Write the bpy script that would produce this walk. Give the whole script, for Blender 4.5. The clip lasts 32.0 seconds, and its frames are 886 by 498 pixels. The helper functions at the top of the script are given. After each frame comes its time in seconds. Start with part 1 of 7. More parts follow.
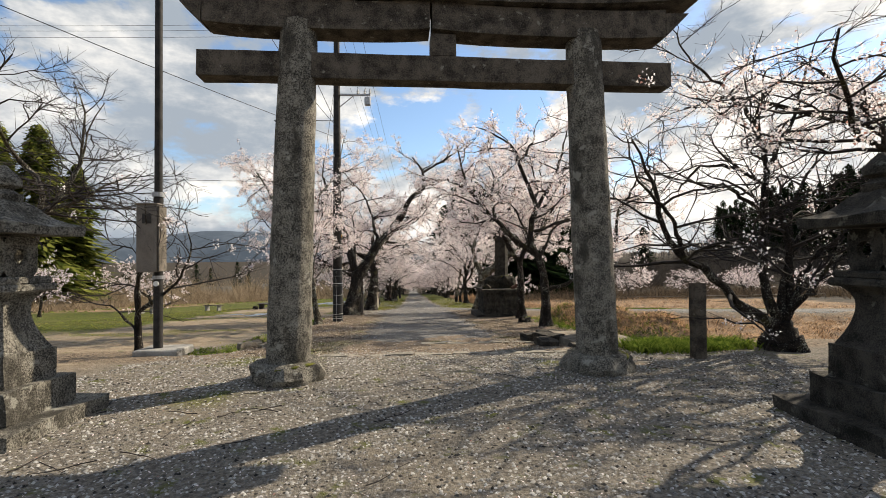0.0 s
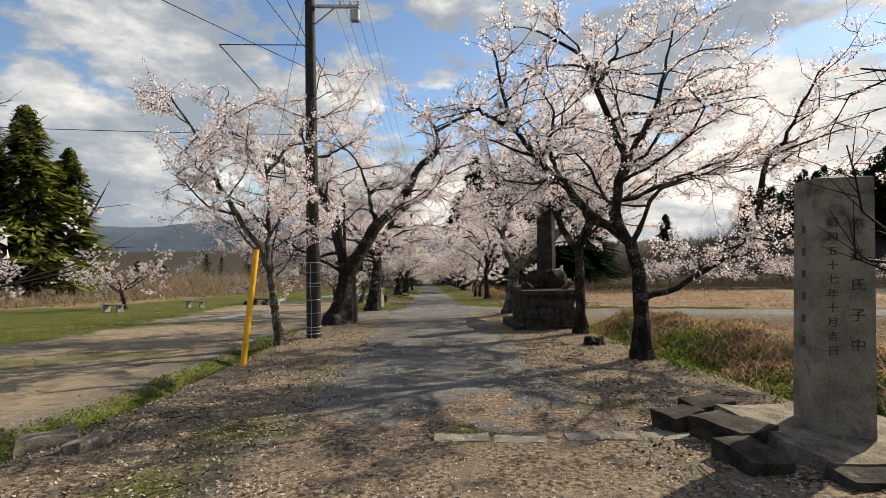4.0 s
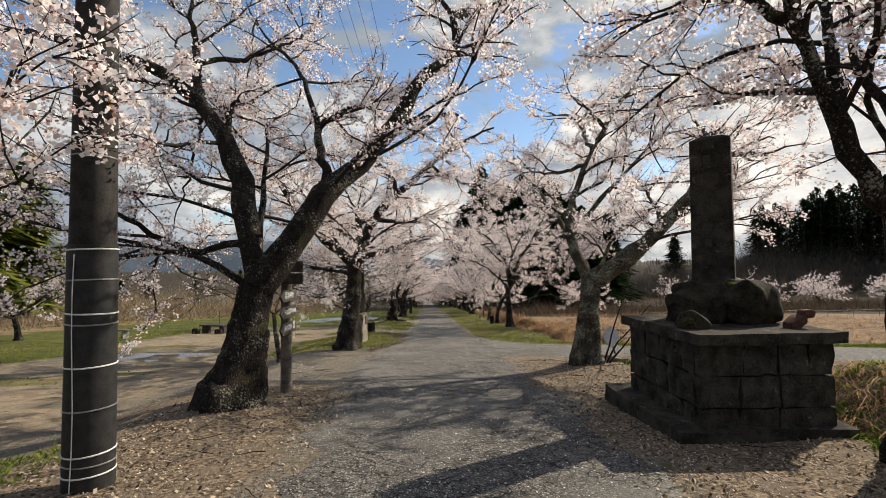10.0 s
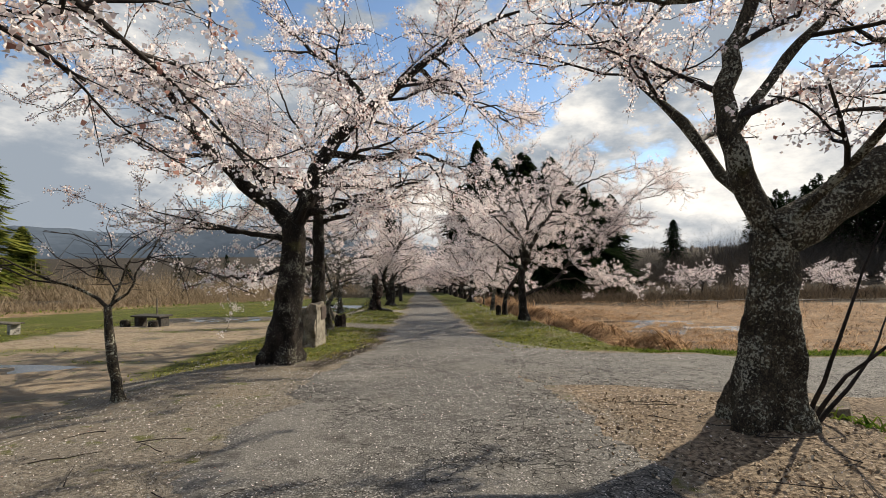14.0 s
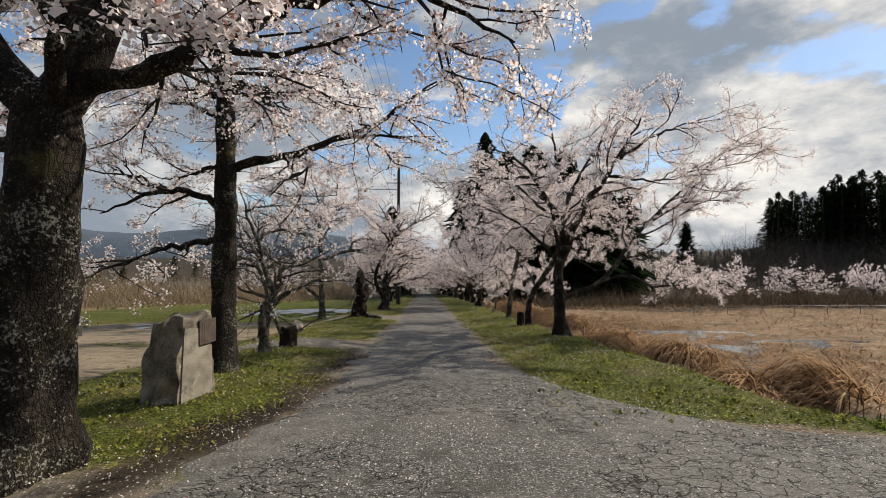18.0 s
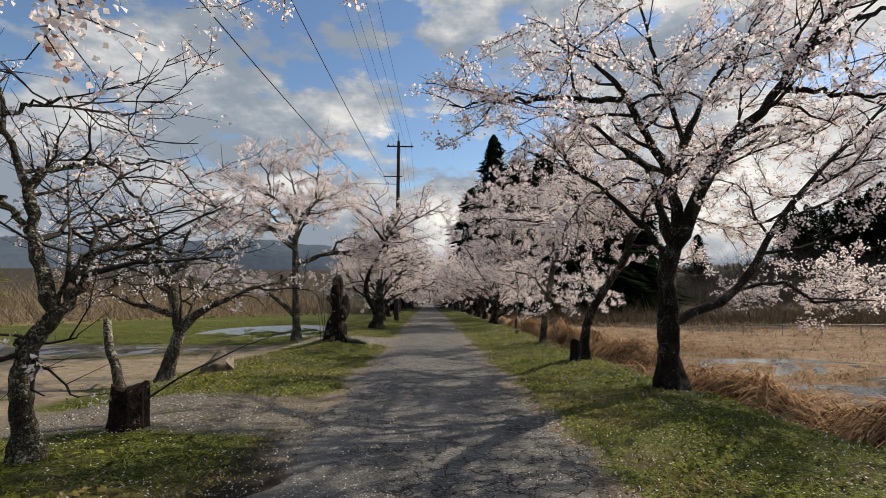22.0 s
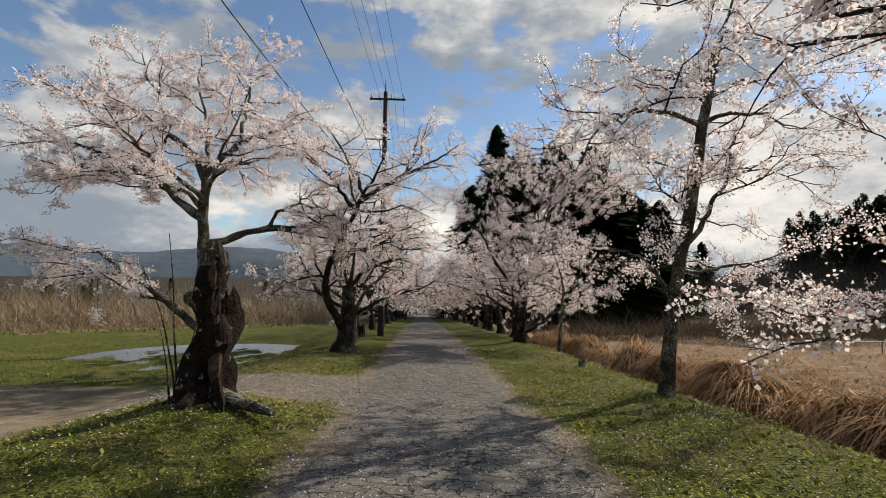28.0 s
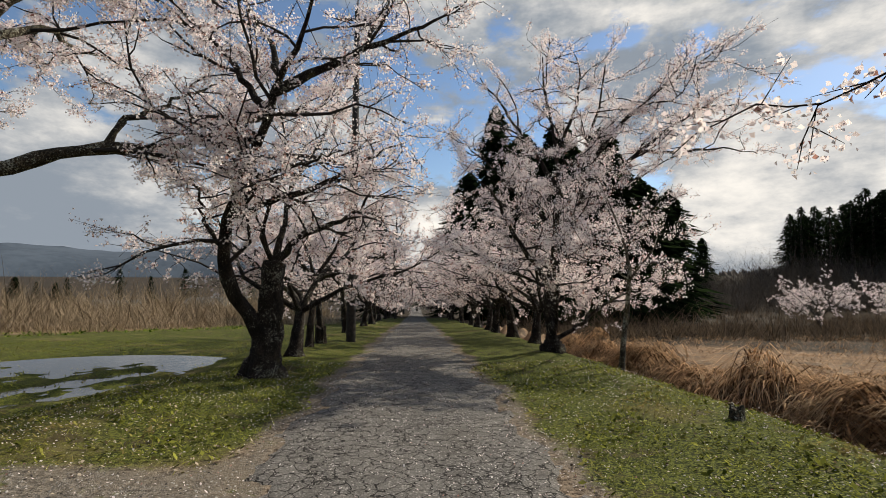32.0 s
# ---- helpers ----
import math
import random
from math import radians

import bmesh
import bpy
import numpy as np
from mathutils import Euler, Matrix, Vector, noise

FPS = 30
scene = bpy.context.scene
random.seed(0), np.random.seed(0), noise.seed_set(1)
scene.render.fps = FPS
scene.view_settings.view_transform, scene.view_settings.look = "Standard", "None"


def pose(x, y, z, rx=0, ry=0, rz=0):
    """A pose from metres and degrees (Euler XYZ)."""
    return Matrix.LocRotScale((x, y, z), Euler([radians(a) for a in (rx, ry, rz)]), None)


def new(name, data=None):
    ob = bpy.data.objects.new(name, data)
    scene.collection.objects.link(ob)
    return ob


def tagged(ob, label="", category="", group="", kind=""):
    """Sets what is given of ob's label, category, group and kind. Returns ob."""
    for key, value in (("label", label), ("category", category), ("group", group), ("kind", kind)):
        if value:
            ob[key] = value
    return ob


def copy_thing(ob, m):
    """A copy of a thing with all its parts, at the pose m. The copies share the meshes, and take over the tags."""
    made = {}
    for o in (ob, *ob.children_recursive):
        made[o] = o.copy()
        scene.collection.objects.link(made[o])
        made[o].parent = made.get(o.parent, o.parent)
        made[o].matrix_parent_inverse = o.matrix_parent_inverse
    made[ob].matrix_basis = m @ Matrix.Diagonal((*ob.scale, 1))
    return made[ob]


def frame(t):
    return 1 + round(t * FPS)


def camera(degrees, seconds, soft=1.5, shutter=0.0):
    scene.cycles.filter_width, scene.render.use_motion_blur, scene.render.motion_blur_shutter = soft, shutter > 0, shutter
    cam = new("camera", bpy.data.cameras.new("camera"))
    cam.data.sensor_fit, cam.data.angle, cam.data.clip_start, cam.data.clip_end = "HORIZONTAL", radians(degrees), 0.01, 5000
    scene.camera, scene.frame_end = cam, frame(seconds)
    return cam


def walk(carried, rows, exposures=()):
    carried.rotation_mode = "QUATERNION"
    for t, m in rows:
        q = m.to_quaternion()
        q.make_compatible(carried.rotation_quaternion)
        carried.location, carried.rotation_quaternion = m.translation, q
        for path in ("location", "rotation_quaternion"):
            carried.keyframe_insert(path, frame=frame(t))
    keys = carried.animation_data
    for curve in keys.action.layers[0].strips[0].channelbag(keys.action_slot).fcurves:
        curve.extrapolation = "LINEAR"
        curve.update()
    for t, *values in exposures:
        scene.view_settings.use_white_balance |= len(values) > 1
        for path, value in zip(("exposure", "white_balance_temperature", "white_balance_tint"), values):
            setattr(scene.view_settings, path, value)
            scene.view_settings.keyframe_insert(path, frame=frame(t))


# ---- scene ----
cam = camera(86.8, 32.0, soft=0.7)
METRES, EYE, TILT, LEAN, TURN = 44.0, 1.5, 0.0, 0.0, -4.0
ROWS = [
    (0.0, 0.0, 0.0, 0.0, 0.01, 0.99, 0.48),
    (0.5, -0.0014, 0.0155, -0.0011, 0.09, 0.74, 0.57),
    (1.0, -0.0025, 0.0301, -0.001, 0.3, 0.52, 0.59),
    (1.5, -0.0021, 0.0453, -0.0007, 0.8, 0.34, 0.58),
    (2.0, -0.0027, 0.0605, -0.0009, 1.5, 0.51, 0.62),
    (2.5, -0.0026, 0.0763, -0.0005, 1.78, 1.07, 0.48),
    (3.0, -0.0037, 0.0907, -0.0004, 1.71, 0.92, 0.46),
    (3.5, -0.0035, 0.1065, -0.0006, 1.67, 0.23, 0.54),
    (4.0, -0.0052, 0.1212, -0.0007, 1.72, -0.4, 0.61),
    (4.5, -0.0044, 0.1356, -0.0012, 1.48, -0.84, 0.62),
    (6.5, -0.0054, 0.195, -0.0036, 1.61, -1.26, 0.64),
    (7.0, -0.0064, 0.2073, -0.0065, 1.72, -0.63, 0.68),
    (7.5, -0.0095, 0.2198, -0.0104, 1.99, -0.57, 0.66),
    (8.0, -0.0114, 0.2358, -0.0112, 2.16, -0.19, 0.68),
    (8.5, -0.0145, 0.2506, -0.0105, 2.4, -0.02, 0.69),
    (9.0, -0.0164, 0.2666, -0.0112, 2.41, 0.84, 0.61),
    (9.5, -0.0189, 0.282, -0.012, 2.21, 1.72, 0.56),
    (10.0, -0.0195, 0.2979, -0.0128, 1.78, 2.14, 0.48),
    (10.5, -0.0206, 0.3136, -0.0141, 1.39, 1.92, 0.52),
    (11.0, -0.0204, 0.3298, -0.0161, 1.13, 1.74, 0.49),
    (11.5, -0.0212, 0.3456, -0.0173, 1.14, 1.4, 0.44),
    (12.0, -0.021, 0.3606, -0.0187, 1.12, 1.44, 0.38),
    (12.5, -0.0214, 0.3766, -0.0197, 1.16, 1.35, 0.31),
    (13.0, -0.0215, 0.3927, -0.021, 1.15, 1.07, 0.28),
    (13.5, -0.0227, 0.408, -0.0223, 1.15, 0.76, 0.26),
    (14.0, -0.0238, 0.4233, -0.0236, 1.06, 0.57, 0.25),
    (14.5, -0.025, 0.4384, -0.0249, 1.19, 0.52, 0.19),
    (16.5, -0.0235, 0.5029, -0.0306, 1.83, 0.76, 0.17),
    (17.0, -0.0232, 0.5182, -0.0319, 1.53, 0.89, 0.04),
    (17.5, -0.0236, 0.5335, -0.0329, 1.67, 0.69, -0.05),
    (18.0, -0.0248, 0.549, -0.0343, 1.7, 0.85, -0.14),
    (18.5, -0.0264, 0.5655, -0.0351, 1.87, 1.07, -0.26),
    (19.0, -0.0278, 0.5816, -0.0363, 1.6, 1.38, -0.33),
    (19.5, -0.0291, 0.5975, -0.0372, 1.53, 1.63, -0.34),
    (20.0, -0.0302, 0.6137, -0.0384, 1.27, 1.75, -0.37),
    (20.5, -0.0309, 0.6299, -0.0392, 1.23, 2.11, -0.35),
    (21.0, -0.0316, 0.6458, -0.0403, 1.14, 2.51, -0.37),
    (21.5, -0.0325, 0.6614, -0.0412, 1.51, 2.6, -0.47),
    (22.0, -0.0336, 0.677, -0.0428, 2.13, 2.42, -0.52),
    (22.5, -0.0354, 0.6925, -0.0444, 3.55, 2.64, -0.57),
    (23.0, -0.0379, 0.7072, -0.0455, 4.35, 3.03, -0.58),
    (23.5, -0.0397, 0.7211, -0.046, 4.36, 3.29, -0.64),
    (24.0, -0.0408, 0.7358, -0.0475, 3.68, 3.77, -0.57),
    (24.5, -0.0428, 0.7508, -0.0486, 3.22, 4.1, -0.55),
    (26.5, -0.0445, 0.8124, -0.0526, 1.78, 4.01, -0.69),
    (27.0, -0.0454, 0.8284, -0.0541, 1.57, 3.83, -0.7),
    (27.5, -0.0469, 0.8444, -0.0554, 1.81, 3.8, -0.69),
    (28.0, -0.0482, 0.8603, -0.0568, 1.47, 3.59, -0.73),
    (28.5, -0.0488, 0.8766, -0.0584, 1.27, 3.38, -0.66),
    (29.0, -0.0487, 0.8933, -0.0603, 1.16, 3.36, -0.71),
    (29.5, -0.0498, 0.9102, -0.0618, 1.37, 3.56, -0.69),
    (30.0, -0.0501, 0.9268, -0.0628, 1.47, 3.55, -0.74),
    (30.5, -0.051, 0.9438, -0.0644, 1.3, 3.77, -0.65),
    (31.0, -0.0509, 0.9605, -0.0655, 0.99, 3.75, -0.62),
    (31.5, -0.0514, 0.9769, -0.0674, 0.9, 3.58, -0.57),
    (32.0, -0.0507, 0.9936, -0.0683, 0.76, 3.5, -0.56),
]
walk(cam, [(t, pose(0, 0, EYE, TILT, LEAN, TURN) @ pose(METRES * x, METRES * y, METRES * z, 90 + pitch, roll, yaw)) for t, x, y, z, yaw, pitch, roll in ROWS],
     [(0.0, 0.50, 7360, 10), (2.0, 0.54, 7360, 10), (4.0, 0.28, 7340, 10), (10.0, 0.24, 7310, 10), (13.0, 0.31, 7310, 10), (15.0, 0.21, 7260, 10), (17.0, 0.05, 7110, 10), (21.0, -0.01, 7010, 10), (23.0, 0.06, 7040, 10), (24.3, 0.17, 7060, 10), (27.0, 0.01, 7160, 10), (32.0, -0.03, 7210, 10)])

# ---- world and sun ----
SUN_AZ, SUN_EL = math.radians(32), math.radians(36)      # from +x towards +y
sun_dir = Vector((math.cos(SUN_AZ) * math.cos(SUN_EL), math.sin(SUN_AZ) * math.cos(SUN_EL), math.sin(SUN_EL)))
sun = new("sun", bpy.data.lights.new("sun", "SUN"))
sun.data.energy, sun.data.angle, sun.data.color = 4.9, radians(0.55), (1.0, 0.94, 0.84)
sun.rotation_euler = sun_dir.to_track_quat("Z", "Y").to_euler()


class Nodes:
    """Short hand for node trees."""

    def __init__(self, tree):
        self.tree = tree

    def add(self, kind, **fields):
        n = self.tree.nodes.new(kind)
        for k, v in fields.items():
            if k.startswith("i_"):
                key = k[2:]
                n.inputs[int(key) if key.isdigit() else key.replace("_", " ")].default_value = v
            else:
                setattr(n, k, v)
        return n

    def link(self, a, b):
        self.tree.links.new(a, b)

    def math(self, op, a, b=0.0, c=0.0, clamp=False):
        n = self.add("ShaderNodeMath", operation=op, use_clamp=clamp)
        for k, v in enumerate((a, b, c)):
            if isinstance(v, (int, float)):
                n.inputs[k].default_value = v
            else:
                self.link(v, n.inputs[k])
        return n.outputs[0]

    def mix(self, f, a, b):
        n = self.add("ShaderNodeMix", data_type="RGBA")
        for key, v in ((0, f), (6, a), (7, b)):
            if isinstance(v, (int, float)):
                n.inputs[key].default_value = v
            elif isinstance(v, tuple):
                n.inputs[key].default_value = (*v, 1)
            else:
                self.link(v, n.inputs[key])
        return n.outputs[2]

    def noise(self, scale, vec, detail=4.0, rough=0.55, out="Fac"):
        n = self.add("ShaderNodeTexNoise", i_Scale=scale, i_Detail=detail, i_Roughness=rough)
        self.link(vec, n.inputs["Vector"])
        return n.outputs[out]

    def ramp(self, v, lo, hi):
        n = self.add("ShaderNodeMapRange", i_1=lo, i_2=hi)
        n.interpolation_type = "SMOOTHSTEP"
        self.link(v, n.inputs[0])
        return n.outputs[0]


world = bpy.data.worlds.new("sky")
scene.world = world
world.use_nodes = True
W = Nodes(world.node_tree)
world.node_tree.nodes.clear()
coord = W.add("ShaderNodeTexCoord").outputs["Generated"]
sky = W.add("ShaderNodeTexSky", sky_type="NISHITA", sun_disc=False, sun_elevation=SUN_EL, sun_rotation=math.pi / 2 - SUN_AZ, air_density=1.0, dust_density=0.25, ozone_density=4.5)
sky_bg = W.add("ShaderNodeBackground", i_Strength=0.135)
W.link(sky.outputs[0], sky_bg.inputs[0])
sep = W.add("ShaderNodeSeparateXYZ")
W.link(coord, sep.inputs[0])
mp = W.add("ShaderNodeMapping")
mp.inputs["Scale"].default_value = (1.0, 1.0, 2.1)
mp.inputs["Location"].default_value = (0.35, 0.2, 0.1)
W.link(coord, mp.inputs[0])
dome = mp.outputs[0]
big = W.noise(2.3, dome, 3.0, 0.5)
fine = W.noise(5.5, dome, 8.0, 0.6)
low = W.ramp(sep.outputs[2], 0.30, 0.06)
cover = W.math("ADD", W.math("ADD", W.math("MULTIPLY", big, 0.62), W.math("MULTIPLY", fine, 0.42)), W.math("MULTIPLY", low, 0.12))
mask = W.ramp(cover, 0.495, 0.55)
thick = W.math("ADD", W.math("MULTIPLY", W.noise(3.4, dome, 7.0, 0.6), 0.8), W.math("ADD", W.math("MULTIPLY", W.math("MINIMUM", sep.outputs[0], 0.0), 0.15), W.math("MULTIPLY", fine, 0.30)))
shade = W.ramp(thick, 0.45, 0.73)
cloud_col = W.mix(shade, (0.27, 0.33, 0.42), (1.0, 1.0, 1.0))
cloud_bg = W.add("ShaderNodeBackground", i_Strength=1.02)
W.link(cloud_col, cloud_bg.inputs[0])
mixed = W.add("ShaderNodeMixShader")
W.link(mask, mixed.inputs[0]), W.link(sky_bg.outputs[0], mixed.inputs[1]), W.link(cloud_bg.outputs[0], mixed.inputs[2])
W.link(mixed.outputs[0], W.add("ShaderNodeOutputWorld").inputs[0])

# ---- materials ----


def material(name, build, rough=0.8, metal=0.0, spec=0.3):
    """A principled material; build(N, coords) gives (colour, height in metres or None, roughness or None)."""
    m = bpy.data.materials.new(name)
    m.use_nodes = True
    t = m.node_tree
    b = t.nodes["Principled BSDF"]
    b.inputs["Roughness"].default_value, b.inputs["Metallic"].default_value = rough, metal
    b.inputs["Specular IOR Level"].default_value = spec
    N = Nodes(t)
    c = N.add("ShaderNodeTexCoord").outputs["Object"]
    colour, height, r = build(N, c)
    if isinstance(colour, tuple):
        b.inputs["Base Color"].default_value = (*colour, 1)
    else:
        N.link(colour, b.inputs["Base Color"])
    if height is not None:
        bump = N.add("ShaderNodeBump", i_Strength=1.0, i_Distance=1.0)
        N.link(height, bump.inputs["Height"]), N.link(bump.outputs[0], b.inputs["Normal"])
    if r is not None:
        N.link(r, b.inputs["Roughness"])
    return m


def two_tone(name, a, b, scale=6.0, fine=60.0, bump=0.004, rough=0.85, spots=None, spot_scale=9.0, spot_lo=0.55, spot_hi=0.65, metal=0.0, spec=0.3):
    """Two colours by noise at two scales, with patches of a third (lichen, moss, stains)."""
    def build(N, c):
        n1, n2 = N.noise(scale, c, 5.0, 0.6), N.noise(fine, c, 3.0, 0.6)
        f = N.ramp(N.math("ADD", N.math("MULTIPLY", n1, 0.6), N.math("MULTIPLY", n2, 0.4)), 0.36, 0.64)
        col = N.mix(f, a, b)
        if spots:
            s = N.ramp(N.noise(spot_scale, c, 6.0, 0.65), spot_lo, spot_hi)
            col = N.mix(s, col, spots)
        h = N.math("ADD", N.math("MULTIPLY", n1, bump), N.math("MULTIPLY", n2, bump * 0.5))
        return col, h, None
    return material(name, build, rough, metal, spec)


def bark_material(name, dark, light, lichen, lichen_lo=0.58):
    """Old cherry bark: broken upright plates, deep cracks, specks of pale lichen and a breath of moss."""
    def build(N, c):
        mp = N.add("ShaderNodeMapping")
        mp.inputs["Scale"].default_value = (1, 1, 0.5)
        N.link(c, mp.inputs[0])
        warp = N.add("ShaderNodeMixRGB", blend_type="ADD")
        warp.inputs[0].default_value = 0.10
        N.link(mp.outputs[0], warp.inputs[1]), N.link(N.noise(14.0, c, 3.0, 0.6, "Color"), warp.inputs[2])
        vor = N.add("ShaderNodeTexVoronoi", feature="DISTANCE_TO_EDGE", i_Scale=27.0)
        N.link(warp.outputs[0], vor.inputs["Vector"])
        plates = N.ramp(vor.outputs["Distance"], 0.0, 0.22)
        broad = N.noise(6.0, mp.outputs[0], 5.0, 0.65)
        grain = N.noise(70.0, c, 4.0, 0.7)
        f = N.ramp(N.math("ADD", N.math("MULTIPLY", broad, 0.5), N.math("MULTIPLY", grain, 0.5)), 0.36, 0.66)
        col = N.mix(N.math("MULTIPLY", f, N.math("ADD", N.math("MULTIPLY", plates, 0.75), 0.25)), dark, light)
        mossy = N.ramp(N.noise(2.6, c, 5.0, 0.6), 0.56, 0.70)
        col = N.mix(N.math("MULTIPLY", mossy, 0.6), col, (0.075, 0.07, 0.024))
        s = N.ramp(N.math("ADD", N.math("MULTIPLY", N.noise(3.2, c, 4.0, 0.6), 0.38), N.math("MULTIPLY", N.noise(40.0, c, 5.0, 0.7), 0.62)), lichen_lo - 0.02, lichen_lo + 0.025)
        col = N.mix(s, col, lichen)
        h = N.math("ADD", N.math("ADD", N.math("MULTIPLY", plates, 0.010), N.math("MULTIPLY", broad, 0.03)), N.math("MULTIPLY", grain, 0.012))
        return col, h, None
    return material(name, build, 0.92, 0.0, 0.15)


def petal_material(name, a, b, trans=0.45, bud=None, patches=()):
    """Thin leaves or petals, varied piece by piece; patches: (colour, size of noise, from, to, strength)."""
    m = bpy.data.materials.new(name)
    m.use_nodes = True
    t = m.node_tree
    t.nodes.clear()
    N = Nodes(t)
    isl = N.add("ShaderNodeNewGeometry").outputs["Random Per Island"]
    col = N.mix(N.ramp(isl, 0.0, 1.0), a, b)
    if bud:
        col = N.mix(N.math("GREATER_THAN", N.math("FRACT", N.math("MULTIPLY", isl, 37.0)), 0.93), col, bud)
    if patches:
        where = N.add("ShaderNodeTexCoord").outputs["Object"]
        for tint, scale, lo, hi, amount in patches:
            col = N.mix(N.math("MULTIPLY", N.ramp(N.noise(scale, where, 4.0, 0.6), lo, hi), amount), col, tint)
    d, tr, mx = N.add("ShaderNodeBsdfDiffuse"), N.add("ShaderNodeBsdfTranslucent"), N.add("ShaderNodeMixShader", i_0=trans)
    N.link(col, d.inputs[0]), N.link(col, tr.inputs[0])
    N.link(d.outputs[0], mx.inputs[1]), N.link(tr.outputs[0], mx.inputs[2])
    N.link(mx.outputs[0], N.add("ShaderNodeOutputMaterial").inputs[0])
    return m


M = {}


def gate_stone(N, c):
    """Coarse weathered granite: pale grains and dark pits, black streaks, rings of lichen."""
    grain, pits, broad = N.noise(58.0, c, 5.0, 0.7), N.noise(150.0, c, 3.0, 0.6), N.noise(7.0, c, 5.0, 0.65)
    f = N.ramp(N.math("ADD", N.math("MULTIPLY", grain, 0.6), N.math("ADD", N.math("MULTIPLY", broad, 0.28), N.math("MULTIPLY", pits, 0.12))), 0.41, 0.60)
    col = N.mix(f, (0.035, 0.031, 0.025), (0.31, 0.285, 0.235))
    mp = N.add("ShaderNodeMapping")
    mp.inputs["Scale"].default_value = (1.0, 1.0, 0.4)
    N.link(c, mp.inputs[0])
    col = N.mix(N.math("MULTIPLY", N.ramp(N.noise(3.0, mp.outputs[0], 5.0, 0.65), 0.50, 0.64), 0.8), col, (0.042, 0.037, 0.029))
    col = N.mix(N.math("MULTIPLY", N.ramp(N.noise(4.6, c, 5.0, 0.6), 0.60, 0.66), 0.6), col, (0.40, 0.385, 0.33))
    h = N.math("ADD", N.math("MULTIPLY", grain, 0.022), N.math("MULTIPLY", broad, 0.02))
    return col, h, None


M["granite"] = material("weathered_granite", gate_stone, 0.92, 0.0, 0.2)
M["bark"] = bark_material("cherry_bark", (0.008, 0.006, 0.005), (0.06, 0.047, 0.037), (0.27, 0.265, 0.22), 0.57)
M["bark_pale"] = bark_material("lichened_bark", (0.022, 0.018, 0.014), (0.16, 0.135, 0.095), (0.38, 0.38, 0.31), 0.545)
M["twig"] = two_tone("twig_bark", (0.010, 0.008, 0.007), (0.036, 0.028, 0.024), 9, 70, 0.002)
M["petal"] = petal_material("cherry_petals", (0.95, 0.83, 0.82), (0.97, 0.93, 0.915), 0.58, (0.42, 0.23, 0.19))
M["petal_far"] = petal_material("cherry_petals_far", (0.94, 0.80, 0.79), (0.96, 0.90, 0.885), 0.55, (0.42, 0.25, 0.21))
M["grass"] = petal_material("grass_blade", (0.04, 0.052, 0.009), (0.36, 0.37, 0.075), 0.35, None, (((0.33, 0.25, 0.11), 1.1, 0.50, 0.66, 0.75), ((0.05, 0.06, 0.014), 2.7, 0.50, 0.64, 0.7), ((0.07, 0.05, 0.028), 6.0, 0.56, 0.68, 0.7)))
M["weed"] = petal_material("weed_leaf", (0.035, 0.075, 0.010), (0.20, 0.25, 0.045), 0.35)
M["straw"] = petal_material("dry_reed", (0.05, 0.024, 0.012), (0.62, 0.40, 0.23), 0.2, None, (((0.10, 0.055, 0.032), 0.9, 0.50, 0.64, 0.7), ((0.55, 0.42, 0.27), 1.7, 0.54, 0.68, 0.6)))
M["litter"] = petal_material("dead_leaf", (0.07, 0.048, 0.032), (0.50, 0.42, 0.32), 0.1)
M["brush"] = petal_material("dry_brush", (0.11, 0.08, 0.05), (0.42, 0.325, 0.215), 0.2)
M["brush_dark"] = petal_material("dark_brush", (0.035, 0.026, 0.018), (0.17, 0.125, 0.085), 0.2)
M["bare"] = petal_material("bare_wood", (0.045, 0.037, 0.032), (0.12, 0.105, 0.09), 0.1)
# Near-black green: the cedars' shade is put into the needle colour.
M["conifer"] = petal_material("cedar_needles_shaded", (0.005, 0.010, 0.005), (0.018, 0.030, 0.011), 0.15)
# Brighter copy for the left cedars: olive needles with sunlight painted in.
M["conifer_lit"] = petal_material("cedar_needles_olive_sunlit", (0.045, 0.065, 0.014), (0.21, 0.22, 0.05), 0.4)
M["beam_stone"] = two_tone("brown_weathered_stone", (0.022, 0.018, 0.014), (0.12, 0.10, 0.078), 5, 60, 0.010, 0.92, (0.19, 0.18, 0.15), 9, 0.62, 0.68, 0.0, 0.2)
M["rotten"] = two_tone("rotten_heartwood", (0.004, 0.003, 0.0025), (0.032, 0.020, 0.015), 9, 40, 0.05, 0.95, (0.30, 0.30, 0.25), 6, 0.60, 0.66, 0.0, 0.15)
# Darker stone copy: shade on lantern and monument is put into the colour.
M["granite_shaded"] = two_tone("shade_darkened_stone", (0.014, 0.013, 0.010), (0.075, 0.066, 0.054), 5, 80, 0.012, 0.95, (0.12, 0.116, 0.096), 7, 0.60, 0.68, 0.0, 0.15)
M["granite_pale"] = two_tone("pale_granite", (0.15, 0.132, 0.102), (0.33, 0.295, 0.235), 4, 110, 0.005, 0.88, (0.085, 0.078, 0.062), 3.4, 0.52, 0.7)
M["boulder"] = two_tone("mossy_dark_boulder", (0.008, 0.007, 0.005), (0.055, 0.048, 0.034), 6, 70, 0.02, 0.95, (0.085, 0.08, 0.018), 4.0, 0.60, 0.70, 0.0, 0.12)
M["moss"] = two_tone("moss", (0.035, 0.045, 0.008), (0.16, 0.15, 0.02), 14, 120, 0.012, 1.0)
M["concrete"] = two_tone("concrete", (0.20, 0.19, 0.17), (0.36, 0.345, 0.31), 4, 70, 0.003, 0.9, (0.08, 0.075, 0.065), 3, 0.58, 0.7)
